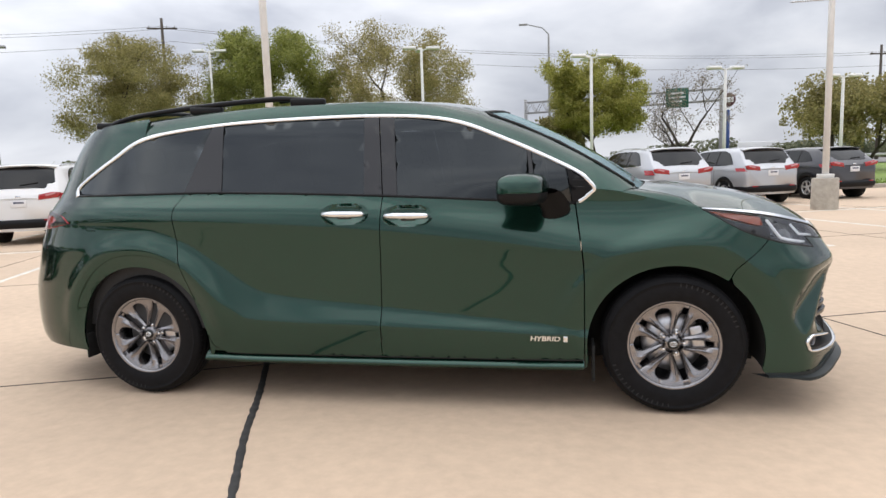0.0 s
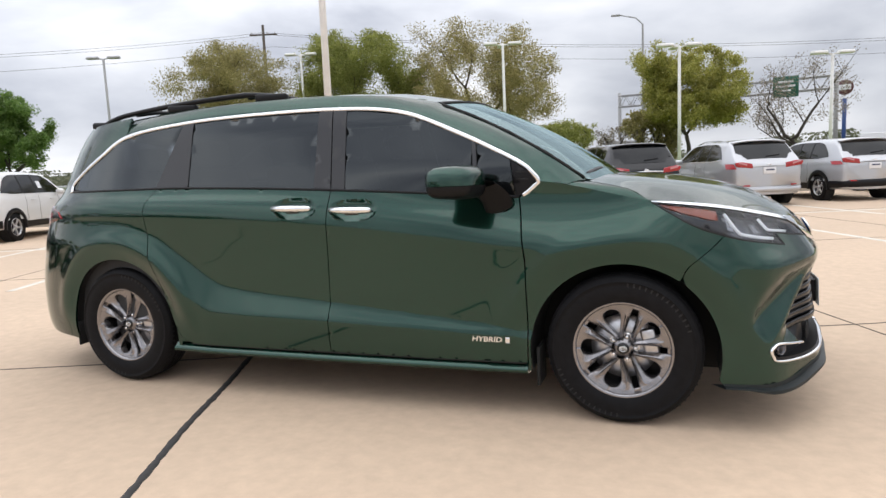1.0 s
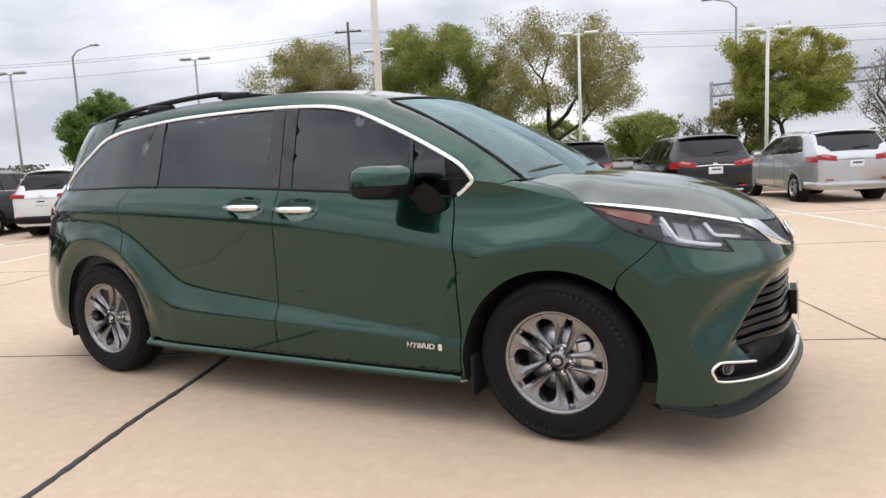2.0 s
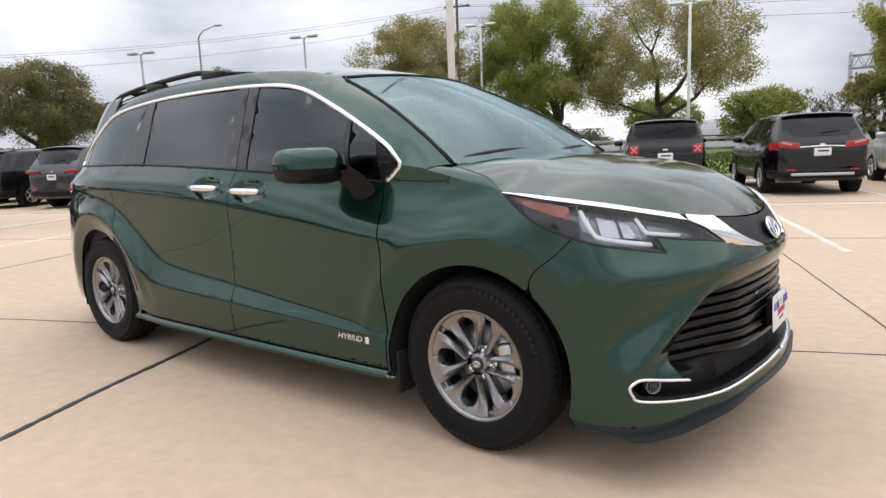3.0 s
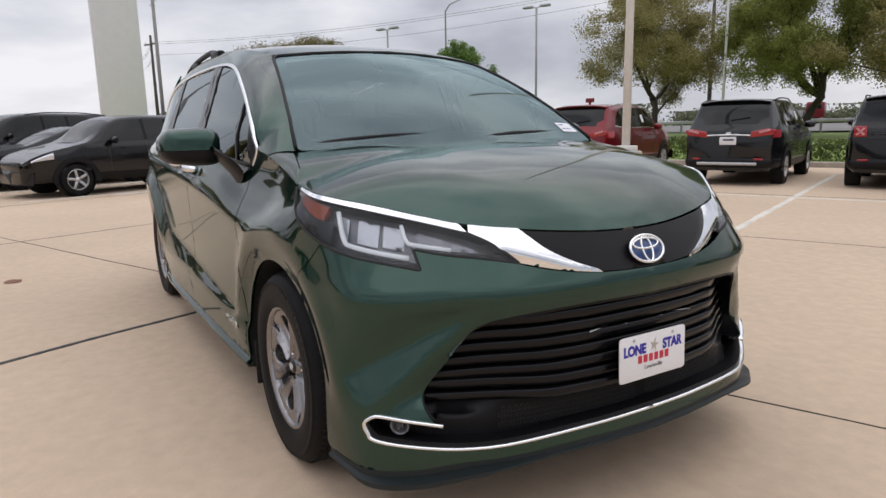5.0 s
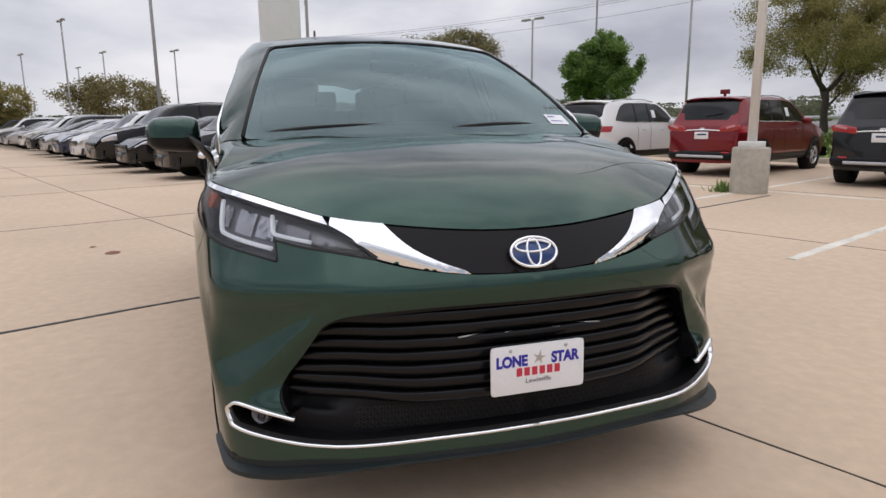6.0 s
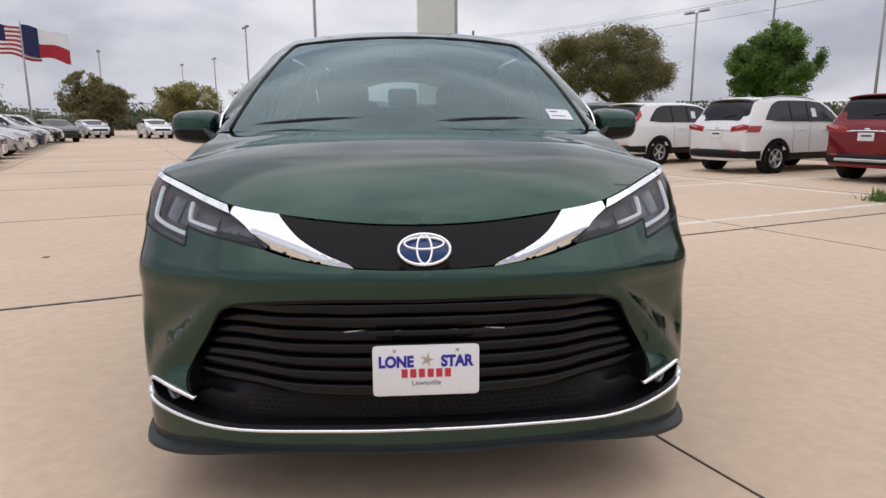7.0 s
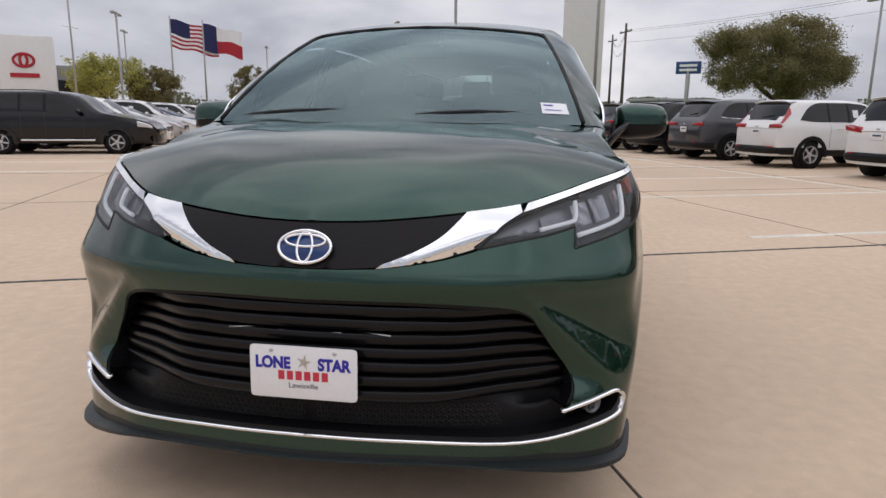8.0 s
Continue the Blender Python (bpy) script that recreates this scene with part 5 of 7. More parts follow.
def mirror_shell(s):
    """The painted cap, drawn as rings from the root to the outer end."""
    bm, rows = bmesh.new(), []
    for j in range(11):
        t = j / 10
        y = 0.965 + 0.235 * t
        r = (1 - (2 * t - 1) ** 6 * 0.45 if t > 0.5 else 1 - (1 - 2 * t) ** 4 * 0.25)
        x0, z0 = -0.74 - 0.05 * t, 1.208
        row = []
        for k in range(17):
            w = math.pi * k / 16
            row.append((x0 + 0.128 * r * math.copysign(abs(math.cos(w)) ** 0.7, math.cos(w)) * (1 if math.cos(w) > 0 else 0.75), s * y, z0 + (0.104 - 0.012 * t) * r * math.sin(w) ** 0.5))
        rows.append(row)
    loft(bm, rows)
    for row in (rows[0], rows[-1]):
        vs = [bm.verts.new(p) for p in row]
        bm.faces.new(vs)
    bmesh.ops.remove_doubles(bm, verts=bm.verts, dist=1e-4)
    bmesh.ops.recalc_face_normals(bm, faces=bm.faces)
    return bm


def mirror_belly(s):
    """The black lower half of the mirror housing."""
    bm, rows = bmesh.new(), []
    for j in range(11):
        t = j / 10
        y = 0.960 + 0.236 * t
        r = (1 - (2 * t - 1) ** 6 * 0.45 if t > 0.5 else 1 - (1 - 2 * t) ** 4 * 0.25) * 0.985
        x0, z0 = -0.74 - 0.05 * t, 1.206
        row = []
        for k in range(17):
            w = math.pi * k / 16
            row.append((x0 + 0.128 * r * math.copysign(abs(math.cos(w)) ** 0.7, math.cos(w)) * (1 if math.cos(w) > 0 else 0.75), s * y, z0 - (0.078 - 0.02 * t) * r * math.sin(w) ** 0.6))
        rows.append(row)
    loft(bm, rows)
    for row in (rows[0], rows[-1]):
        bm.faces.new([bm.verts.new(p) for p in row])
    bmesh.ops.remove_doubles(bm, verts=bm.verts, dist=1e-4)
    bmesh.ops.recalc_face_normals(bm, faces=bm.faces)
    return bm


def build_plate(van):
    """The dealer's show plate on the grille."""
    x = 0.953
    rounded = [(-0.1525 + 0.012, -0.0765), (0.1525 - 0.012, -0.0765), (0.1525 - 0.003, -0.0765 + 0.003), (0.1525, -0.0765 + 0.012), (0.1525, 0.0765 - 0.012), (0.1525 - 0.003, 0.0765 - 0.003),
               (0.1525 - 0.012, 0.0765), (-0.1525 + 0.012, 0.0765), (-0.1525 + 0.003, 0.0765 - 0.003), (-0.1525, 0.0765 - 0.012), (-0.1525, -0.0765 + 0.012), (-0.1525 + 0.003, -0.0765 + 0.003)]
    m = Matrix.Translation((x, 0, 0.531)) @ Matrix(((0, 0, 1, 0), (1, 0, 0, 0), (0, 1, 0, 0), (0, 0, 0, 1))) @ pose(0, 0, 0, -2, 0, 0)
    bm = bmesh.new()
    prism(bm, rounded, 0.004, m @ pose(0, 0, -0.004), 0.0015)
    plate = part("show_plate", bm, plate_white, van, "white dealer plate with blue, red and grey print")
    bm = bmesh.new()
    block(bm, (0.20, 0.12, 0.03), m @ pose(0, 0, -0.022))
    part("plate_holder", bm, black_plastic, plate, smooth=False)

    def word(text, size, dx, dy, mat, squeeze=1.0, bold=0.0):
        bm = text_mesh(text, size, 0.0004, squeeze, bold=bold)
        bmesh.ops.transform(bm, matrix=m @ pose(dx, dy, 0.0008), verts=bm.verts)
        part("print", bm, mat, plate, smooth=False)
    word("LONE", 0.046, -0.086, 0.026, plate_blue, 0.84, 0.0022)
    word("STAR", 0.046, 0.088, 0.026, plate_blue, 0.84, 0.0022)
    word("Lewisville", 0.022, 0.0, -0.038, plate_grey, 1.0)
    # the maker's name, as plain strokes
    for k in range(6):
        bm = bmesh.new()
        block(bm, (0.0175, 0.026, 0.0008), m @ pose(-0.062 + 0.0248 * k, -0.008, 0.0008))
        part("print", bm, plate_red, plate, smooth=False)
    bm = bmesh.new()
    star = [((0.022 if k % 2 == 0 else 0.0075) * math.sin(k * math.pi / 5), (0.024 if k % 2 == 0 else 0.008) * math.cos(k * math.pi / 5)) for k in range(10)]
    prism(bm, star, 0.0012, m @ pose(0.003, 0.032, 0.0002, 0, 0, -12), 0.0)
    part("print", bm, steel, plate, smooth=False)
    for dx in (-0.09, 0.09):
        bm = bmesh.new()
        lathe(bm, [(0.0, 0.003), (0.004, 0.0026), (0.006, 0.0008)], 12, m @ pose(dx, 0.062, 0.0))
        part("screw", bm, steel, plate)


def build_cabin(van):
    """Dashboard, wheel, seats, floor and lining, seen dimly through the glass."""
    bm, rows = bmesh.new(), []
    for k in range(13):
        y = -0.74 + 1.48 * k / 12
        rows.append([(-0.22, y, 1.17), (-0.34, y, 1.185), (-0.62, y, 1.15 + 0.04 * math.exp(-((y - 0.40) / 0.2) ** 2)), (-0.72, y, 1.10), (-0.76, y, 0.85), (-0.70, y, 0.6)])
    loft(bm, rows)
    part("dashboard", bm, cabin_dark, van)
    bm = bmesh.new()
    ring = [pose(-0.92, 0.40, 1.08, 0, -65, 0) @ Vector((0.185 * math.cos(k * math.tau / 32), 0.185 * math.sin(k * math.tau / 32), 0)) for k in range(33)]
    tube(bm, ring, 0.016, 8, cap=False)
    block(bm, (0.10, 0.15, 0.04), pose(-0.91, 0.40, 1.075, 0, -65, 0), 0.015)
    part("steering_wheel", bm, cabin_dark, van)
    for x, ys in ((-1.35, (-0.42, 0.42)), (-2.35, (-0.42, 0.42)), (-3.25, (-0.45, 0.0, 0.45))):
        for y in ys:
            bm = bmesh.new()
            block(bm, (0.50, 0.50, 0.16), pose(x + 0.05, y, 0.72, 0, -6, 0), 0.05, 3)
            seat = part("seat", bm, seat_grey, van, "grey upholstered seat")
            bm = bmesh.new()
            block(bm, (0.13, 0.48, 0.66), pose(x - 0.24, y, 1.05, 0, -12, 0), 0.05, 3)
            part("backrest", bm, seat_grey, seat)
            bm = bmesh.new()
            block(bm, (0.10, 0.27, 0.18), pose(x - 0.33, y, 1.46, 0, -10, 0), 0.04, 3)
            part("headrest", bm, seat_grey, seat)
    bm = bmesh.new()
    block(bm, (3.1, 1.4, 0.05), pose(-2.1, 0, 0.42))
    block(bm, (3.7, 1.1, 0.12), pose(-1.6, 0, 0.32))
    part("cabin_floor", bm, cabin_dark, van, smooth=False)
    bm, rows = bmesh.new(), []
    for k in range(14):
        x = -1.02 - 2.8 * k / 13
        e = knots(x, ROOF_Y) - 0.03
        rows.append([(x, y, roof_at(x, y)[2] - 0.05) for y in (-e, -e / 2, 0, e / 2, e)])
    loft(bm, rows)
    part("headlining", bm, lining, van)
    for s in (-1, 1):
        bm, rows = bmesh.new(), []
        for k in range(20):
            x = -0.50 - 3.3 * k / 19
            rows.append([(x, s * (body(x, z)[1] - 0.07), z) for z in (0.42, 0.8, 1.1, belt_z(x) - 0.01)])
        loft(bm, rows)
        part("door_lining", bm, cabin_dark, van)


build_van()


# ---- parked cars ----
def car_shape(L, H, belt, tail, boxy):
    """The upper outline, belt and half width of a car along its length; x from the tail forward."""
    top = [(0.0, 0.86), (0.02, 0.98), (0.06, belt - 0.01), (0.10 + 0.02 * (1 - boxy), belt + 0.06), (tail, H - 0.075), (tail + 0.10, H - 0.02), (0.40 * L, H), (0.52 * L, H - 0.03), (0.60 * L, H - 0.14),
           (0.715 * L, belt + 0.06), (0.75 * L, belt + 0.01), (0.90 * L, belt - 0.14), (0.965 * L, belt - 0.26), (L, 0.66)]
    return top


def build_car(name, label, color, L=4.6, W=1.85, H=1.69, belt=1.06, tail=0.45, boxy=0.5, lamp="wedge", clad=True, rails=True, skid=False, sticker=True, boot=False, group=""):
    """A parked car: tail at y = 0, nose towards +y, wheels on the ground."""
    car = thing(name, label, "car", group)
    half = W / 2
    if boot:
        top = [(0.0, 0.80), (0.03, 1.00), (0.10, 1.06), (0.55, 1.09), (1.25, H - 0.06), (1.7, H), (2.3, H - 0.01), (2.75, H - 0.14), (3.35, belt + 0.05), (3.5, belt), (4.3, belt - 0.13), (L - 0.12, belt - 0.28), (L, 0.62)]
    else:
        top = car_shape(L, H, belt, tail, boxy)
    wide = [(0.0, 0.74 + 0.08 * boxy), (0.05, 0.82 + 0.06 * boxy), (0.20, 0.91), (0.6, 0.985), (1.0, 1.0), (0.75 * L, 1.0), (0.90 * L, 0.93), (0.97 * L, 0.80), (L, 0.62)]
    wb = 0.59 * L
    ax = (0.19 * L + 0.02, 0.19 * L + 0.02 + wb)

    def section(y, k):
        """Point k of 0..16 on the half section at y: 0 low middle, 6 belt, 12 roof corner, 16 roof middle."""
        w, t = half * knots(y, wide), knots(y, top)
        b = min(belt, t - 0.015)
        lean = max(t - b, 0.02)
        full = [(0.55 * w, 0.29), (0.90 * w, 0.30), (0.97 * w, 0.37), (1.0 * w, 0.52), (0.985 * w, 0.72), (1.0 * w, min(0.92, b - 0.05)), (0.955 * w, b)]
        if k <= 6:
            x, z = full[k]
            return x, y, min(z, t - 0.02)
        u = (k - 6) / 10
        roof = (0.955 - (0.24 - 0.06 * boxy) * min(lean / 0.55, 1)) * w
        if k <= 12:
            s = (k - 6) / 6
            return 0.955 * w + (roof - 0.955 * w) * s ** 1.15, y, b + (lean - 0.07 * min(lean / 0.3, 1)) * s
        s = (k - 12) / 4
        return roof * math.cos(s * math.pi / 2) ** 0.9, y, t - 0.07 * min(lean / 0.3, 1) * (1 - math.sin(s * math.pi / 2))

    ys = sorted({round(p[0], 3) for p in top} | {round(0.05 + (L - 0.1) * k / 44, 3) for k in range(45)})
    gaps = [(a, 0.355) for a in ax]

    def free(y, z):
        return all((y - a) ** 2 + (z - 0.34) ** 2 > r * r for a, r in gaps)
    bm = bmesh.new()
    for s in (-1, 1):
        vs = []
        for y in ys:
            vs.append([bm.verts.new((s * (p := section(y, k))[0], p[1], p[2])) for k in range(17)])
        for a, b in zip(vs, vs[1:]):
            for k in range(16):
                q = [a[k], a[k + 1], b[k + 1], b[k]]
                c = sum((v.co for v in q), Vector()) / 4
                if k < 5 and not free(c.y, c.z):
                    continue
                bm.faces.new(q if s < 0 else q[::-1])
        for ring, y in ((vs[0], ys[0]), (vs[-1], ys[-1])):
            bm.faces.new(ring + [bm.verts.new((0, y, ring[0].co.z))])
    bmesh.ops.remove_doubles(bm, verts=bm.verts, dist=2e-4)
    bmesh.ops.recalc_face_normals(bm, faces=bm.faces)
    shell = part("body", bm, color, car)
    for a in ax:
        for s in (-1, 1):
            bm = bmesh.new()
            lathe(bm, [(0.0, 0.02), (0.36, 0.02), (0.36, 0.25)], 24, Matrix.Translation((s * (half - 0.27), a, 0.34)) @ pose(0, 0, 0, 0, 90 * s, 0))
            part("wheel_well", bm, well_black, car)
            bm = bmesh.new()
            rows = []
            for k in range(25):
                w = radians(-8 + 196 * k / 24)
                rows.append([(s * (half * knots(a + r * math.cos(w), wide) * f + o), a + r * math.cos(w), 0.34 + r * math.sin(w)) for r, f, o in ((0.345, 0.93, 0.0), (0.348, 1.0, 0.012), (0.395, 1.0, 0.014), (0.455, 1.0, 0.004))])
            loft(bm, rows)
            part("arch_trim", bm, black_plastic if clad else color, car)
            bm = bmesh.new()
            lathe(bm, [(0.20, 0.10), (0.235, 0.105), (0.30, 0.10), (0.335, 0.075), (0.34, 0.03), (0.34, -0.06), (0.31, -0.10), (0.2, -0.10)], 28)
            wheel = part("wheel", bm, rubber, car)
            wheel.matrix_basis = Matrix.Translation((s * (half - 0.115), a, 0.34)) @ pose(0, 0, 0, 0, 90 * s, 0)
            bm = bmesh.new()
            lathe(bm, [(0.215, 0.10), (0.20, 0.105), (0.195, 0.03), (0.05, 0.03), (0.0, 0.03)], 28)
            part("wheel_dish", bm, lamp_black, wheel)
            bm = bmesh.new()
            for k in range(5):
                block(bm, (0.17, 0.052, 0.022), pose(0, 0, 0, 0, 0, 72 * k + 10) @ pose(0.11, 0, 0.078, 0, -6, 0), 0.006, 1)
            lathe(bm, [(0.0, 0.092), (0.05, 0.088), (0.055, 0.05)], 16)
            lathe(bm, [(0.196, 0.06), (0.197, 0.102), (0.212, 0.106), (0.215, 0.098)], 28)
            part("rim", bm, car_alloy, wheel)

    def patch(nm, mat, y1, y2, k1, k2, off=0.006, n=6, side=(-1, 1), parent=None, skew=0.0, label=""):
        for s in side:
            bm = bmesh.new()
            rows = []
            for j in range(n + 1):
                row = []
                for k in range(0, 9):
                    kk = k1 + (k2 - k1) * k / 8
                    y = y1 + (y2 - y1) * j / n + skew * (k / 8)
                    lo, hi = int(min(math.floor(kk), 15)), int(min(math.floor(kk), 15)) + 1
                    p, q = Vector(section(y, lo)), Vector(section(y, hi))
                    c = p.lerp(q, kk - lo)
                    c = c + Vector((c.x, 0, 0.35 * (c.z - 0.8))).normalized() * off
                    row.append((s * c.x, c.y, c.z))
                rows.append(row)
            loft(bm, rows)
            bmesh.ops.recalc_face_normals(bm, faces=bm.faces)
            part(nm, bm, mat, parent or car, label)
    # glass
    if boot:
        patch("side_window", car_glass, 1.30, 1.98, 6.6, 11.4, skew=0.10)
        patch("side_window", car_glass, 2.04, 2.78, 6.6, 11.4, skew=-0.16)
    else:
        first, last = tail + 0.10, 0.70 * L
        rise = [(first, 7.3), (first + 0.12, 9.0), (first + 0.34, 11.0), (first + 0.60, 11.7), (0.53 * L, 11.7), (0.60 * L, 10.9), (0.66 * L, 8.6), (last, 6.85)]
        sill = [(first, 7.2), (first + 0.5, 6.75), (last, 6.65)]
        posts = (0.30 * L, 0.425 * L)
        spans = ((first, posts[0] - 0.04, "quarter_window"), (posts[0] + 0.03, posts[1] - 0.035, "side_window"), (posts[1] + 0.035, last, "side_window"))
        for s in (-1, 1):
            for y1, y2, nm in spans + ((posts[0] - 0.04, posts[0] + 0.03, "pillar"), (posts[1] - 0.035, posts[1] + 0.035, "pillar")):
                bm, rows = bmesh.new(), []
                for j in range(11):
                    y = y1 + (y2 - y1) * j / 10
                    lo_k, hi_k = knots(y, sill), knots(y, rise)
                    row = []
                    for i in range(6):
                        kk = lo_k + (hi_k - lo_k) * i / 5
                        q = Vector(section(y, int(kk))).lerp(Vector(section(y, int(kk) + 1)), kk - int(kk))
                        row.append((s * (q.x + 0.006), q.y, q.z + 0.002))
                    rows.append(row)
                loft(bm, rows)
                bmesh.ops.recalc_face_normals(bm, faces=bm.faces)
                part(nm, bm, black_plastic if nm == "pillar" else car_glass, car)
            if rails == "silver":
                bm = bmesh.new()
                tube(bm, [(s * ((q := Vector(section(y, 6)).lerp(Vector(section(y, 7)), knots(y, sill) - 6)).x + 0.008), y, q.z) for y in (first + (last - first) * j / 10 for j in range(11))], 0.010, 6)
                part("window_trim", bm, chrome, car)
    rear = (0.13 + 0.02 * (1 - boxy), tail - 0.02) if not boot else (0.62, 1.20)
    front = (0.585 * L, 0.735 * L) if not boot else (2.72, 3.36)
    for nm, (y1, y2) in (("rear_window", rear), ("windscreen", front)):
        bm, rows = bmesh.new(), []
        for j in range(9):
            y = y1 + (y2 - y1) * j / 8
            e = Vector(section(y, 12)).x * 0.93
            m = Vector(section(y, 16)).z
            rows.append([(e * u, y, m - 0.05 * abs(u) ** 3 + 0.012) for u in (-1, -0.75, -0.4, 0, 0.4, 0.75, 1)])
        loft(bm, rows)
        bmesh.ops.recalc_face_normals(bm, faces=bm.faces)
        if sum(f.normal.z for f in bm.faces) < 0:
            bmesh.ops.reverse_faces(bm, faces=bm.faces)
        part(nm, bm, car_glass, car)
    # cladding, bumpers, sills
    if clad:
        patch("sill", black_plastic, ax[0] + 0.38, ax[1] - 0.38, 1, 2.6, 0.010, 10)
    w0 = half * knots(0.03, wide)
    bm = bmesh.new()
    rows = []
    plan = [(half * knots(y, wide) + 0.010, y) for y in (0.42, 0.28, 0.16, 0.08)] + [(w0 * 0.97 + 0.012, 0.005), (w0 * 0.88, -0.03), (w0 * 0.6, -0.042)]
    plan = plan + [(0, -0.045)] + [(-x, y) for x, y in plan[::-1]]
    for x, y in plan:
        k = 0.985 if y > 0 else 1.0
        rows.append([(x * 0.95, y + 0.06, 0.34), (x * k, y, 0.37), (x * 1.004, y - 0.012, 0.46), (x, y - 0.004, 0.50 if clad else 0.46), (x * 0.985, y + 0.03, 0.535 if clad else 0.49)])
    loft(bm, rows)
    bmesh.ops.recalc_face_normals(bm, faces=bm.faces)
    part("rear_bumper", bm, black_plastic if clad else color, car)
    if skid:
        bm = bmesh.new()
        block(bm, (W * 0.60, 0.03, 0.055), pose(0, -0.055, 0.43), 0.018)
        part("skid_plate", bm, car_silver, car)
    bm = bmesh.new()
    loft(bm, [[(-half * 0.92, L - 0.10, 0.27), (0, L + 0.005, 0.27), (half * 0.92, L - 0.10, 0.27)], [(-half * 0.93, L - 0.13, 0.50), (0, L + 0.01, 0.50), (half * 0.93, L - 0.13, 0.50)]])
    part("front_bumper", bm, black_plastic, car)
    bm = bmesh.new()
    block(bm, (W * 0.60, 0.05, 0.17), pose(0, L - 0.015, 0.64), 0.03)
    part("grille", bm, dark_gloss, car)
    # lamps
    for s in (-1, 1):
        bm = bmesh.new()
        if lamp == "wedge":
            outline = [(0.0, 0.0), (0.40, 0.05), (0.44, 0.15), (0.30, 0.17), (0.02, 0.12)]
            prism(bm, outline, 0.075, Matrix.Translation((s * (w0 - 0.38), 0.072, 0.93)) @ Matrix(((s, 0, 0, 0), (0, 0, -1, 0), (0, 1, 0, 0), (0, 0, 0, 1))), 0.02)
        elif lamp == "square":
            prism(bm, [(0, 0), (0.20, 0), (0.20, 0.19), (0, 0.19)], 0.08, Matrix.Translation((s * (w0 - 0.23), 0.045, 0.93)) @ Matrix(((s, 0, 0, 0), (0, 0, -1, 0), (0, 1, 0, 0), (0, 0, 0, 1))), 0.02)
        elif lamp == "tall":
            loft(bm, [[((q := Vector(section(y, 9 + k)) * 1.0).x * s * 1.015, q.y - 0.012, q.z + 0.004) for k in (1, 2, 3, 4)] for y in (0.10 + (tail * 0.80 - 0.10) * j / 5 for j in range(6))])
            prism(bm, [(0.0, 0.0), (0.34, 0.0), (0.38, 0.05), (0.30, 0.11), (0.02, 0.09)], 0.10, Matrix.Translation((s * (w0 - 0.33), 0.09, 0.98)) @ Matrix(((s, 0, 0, 0), (0, 0, -1, 0), (0, 1, 0, 0), (0, 0, 0, 1))), 0.02)
        else:
            prism(bm, [(0.0, 0.02), (0.40, 0.0), (0.46, 0.06), (0.40, 0.11), (0.0, 0.08)], 0.10, Matrix.Translation((s * (w0 - 0.40), 0.07, 0.98)) @ Matrix(((s, 0, 0, 0), (0, 0, -1, 0), (0, 1, 0, 0), (0, 0, 0, 1))), 0.02)
        bmesh.ops.recalc_face_normals(bm, faces=bm.faces)
        tl = part("tail_lamp", bm, car_red, car, "red tail lamp")
        if lamp == "wedge":
            patch("side_lens", car_red, 0.03, 0.34, 5.05, 5.95, 0.008, side=(s,), parent=tl, skew=0.10)
        if lamp in ("square", "wedge"):
            bm = bmesh.new()
            if lamp == "square":
                for a in (45, -45):
                    block(bm, (0.17, 0.012, 0.035), pose(s * (w0 - 0.13), -0.038, 1.025, 0, a, 0), 0.004)
            else:
                block(bm, (0.20, 0.012, 0.04), pose(s * (w0 - 0.12), -0.012, 1.05, 0, -s * 14, 0), 0.004)
            part("lamp_lens", bm, lens_pale, tl)
        patch("headlamp", clear_lens, L - 0.52, L - 0.14, 4.35, 5.6, 0.012, side=(s,))
        bm = bmesh.new()
        my = 0.605 * L if not boot else 2.85
        mx = Vector(section(my, 6)).x
        rows = []
        for j in range(6):
            t = j / 5
            r = 1 - 0.35 * (2 * t - 1) ** 4
            rows.append([(s * (mx + 0.03 + 0.20 * t), my + 0.07 * r * math.cos(k * math.tau / 12), belt + 0.075 + 0.075 * r * math.sin(k * math.tau / 12)) for k in range(13)])
        loft(bm, rows)
        for row in (rows[0], rows[-1]):
            bm.faces.new([bm.verts.new(p) for p in row[:-1]])
        bmesh.ops.recalc_face_normals(bm, faces=bm.faces)
        part("door_mirror", bm, color, car)
        for y in ((0.36 * L, 0.54 * L)):
            bm = bmesh.new()
            p = section(y, 5)
            block(bm, (0.025, 0.17, 0.028), pose(s * (p[0] + 0.012), y, 0.965), 0.008)
            part("door_handle", bm, color, car)
        if rails and not boot:
            bm = bmesh.new()
            line = []
            for k in range(10):
                y = tail + 0.15 + (0.50 * L - tail - 0.15) * k / 9
                p = section(y, 12)
                line.append((s * (p[0] - 0.02), y, p[2] + 0.02 + 0.045 * min(1, 4 * k / 9, 4 * (1 - k / 9))))
            tube(bm, line, 0.014, 6)
            part("roof_rail", bm, car_silver if rails == "silver" else black_plastic, car)
        # seam round each door
        for y in ((0.30 * L + 0.02, 0.425 * L, 0.62 * L) if not boot else (1.95, 2.95)):
            bm = bmesh.new()
            tube(bm, [(s * (section(y, k)[0] + 0.001), y, section(y, k)[2]) for k in (2, 3, 4, 5, 6)], 0.004, 4)
            part("door_seam", bm, joint_dark, car)
    # plate, wiper, spoiler, badge
    bm = bmesh.new()
    block(bm, (0.31, 0.012, 0.155), pose(0, -0.006 if not boot else -0.012, 0.87), 0.01)
    plate = part("show_plate", bm, plate_white, car, "white dealer plate")
    bm = bmesh.new()
    block(bm, (0.20, 0.004, 0.035), pose(0.01, -0.014 if not boot else -0.020, 0.89))
    part("print", bm, ink, plate, smooth=False)
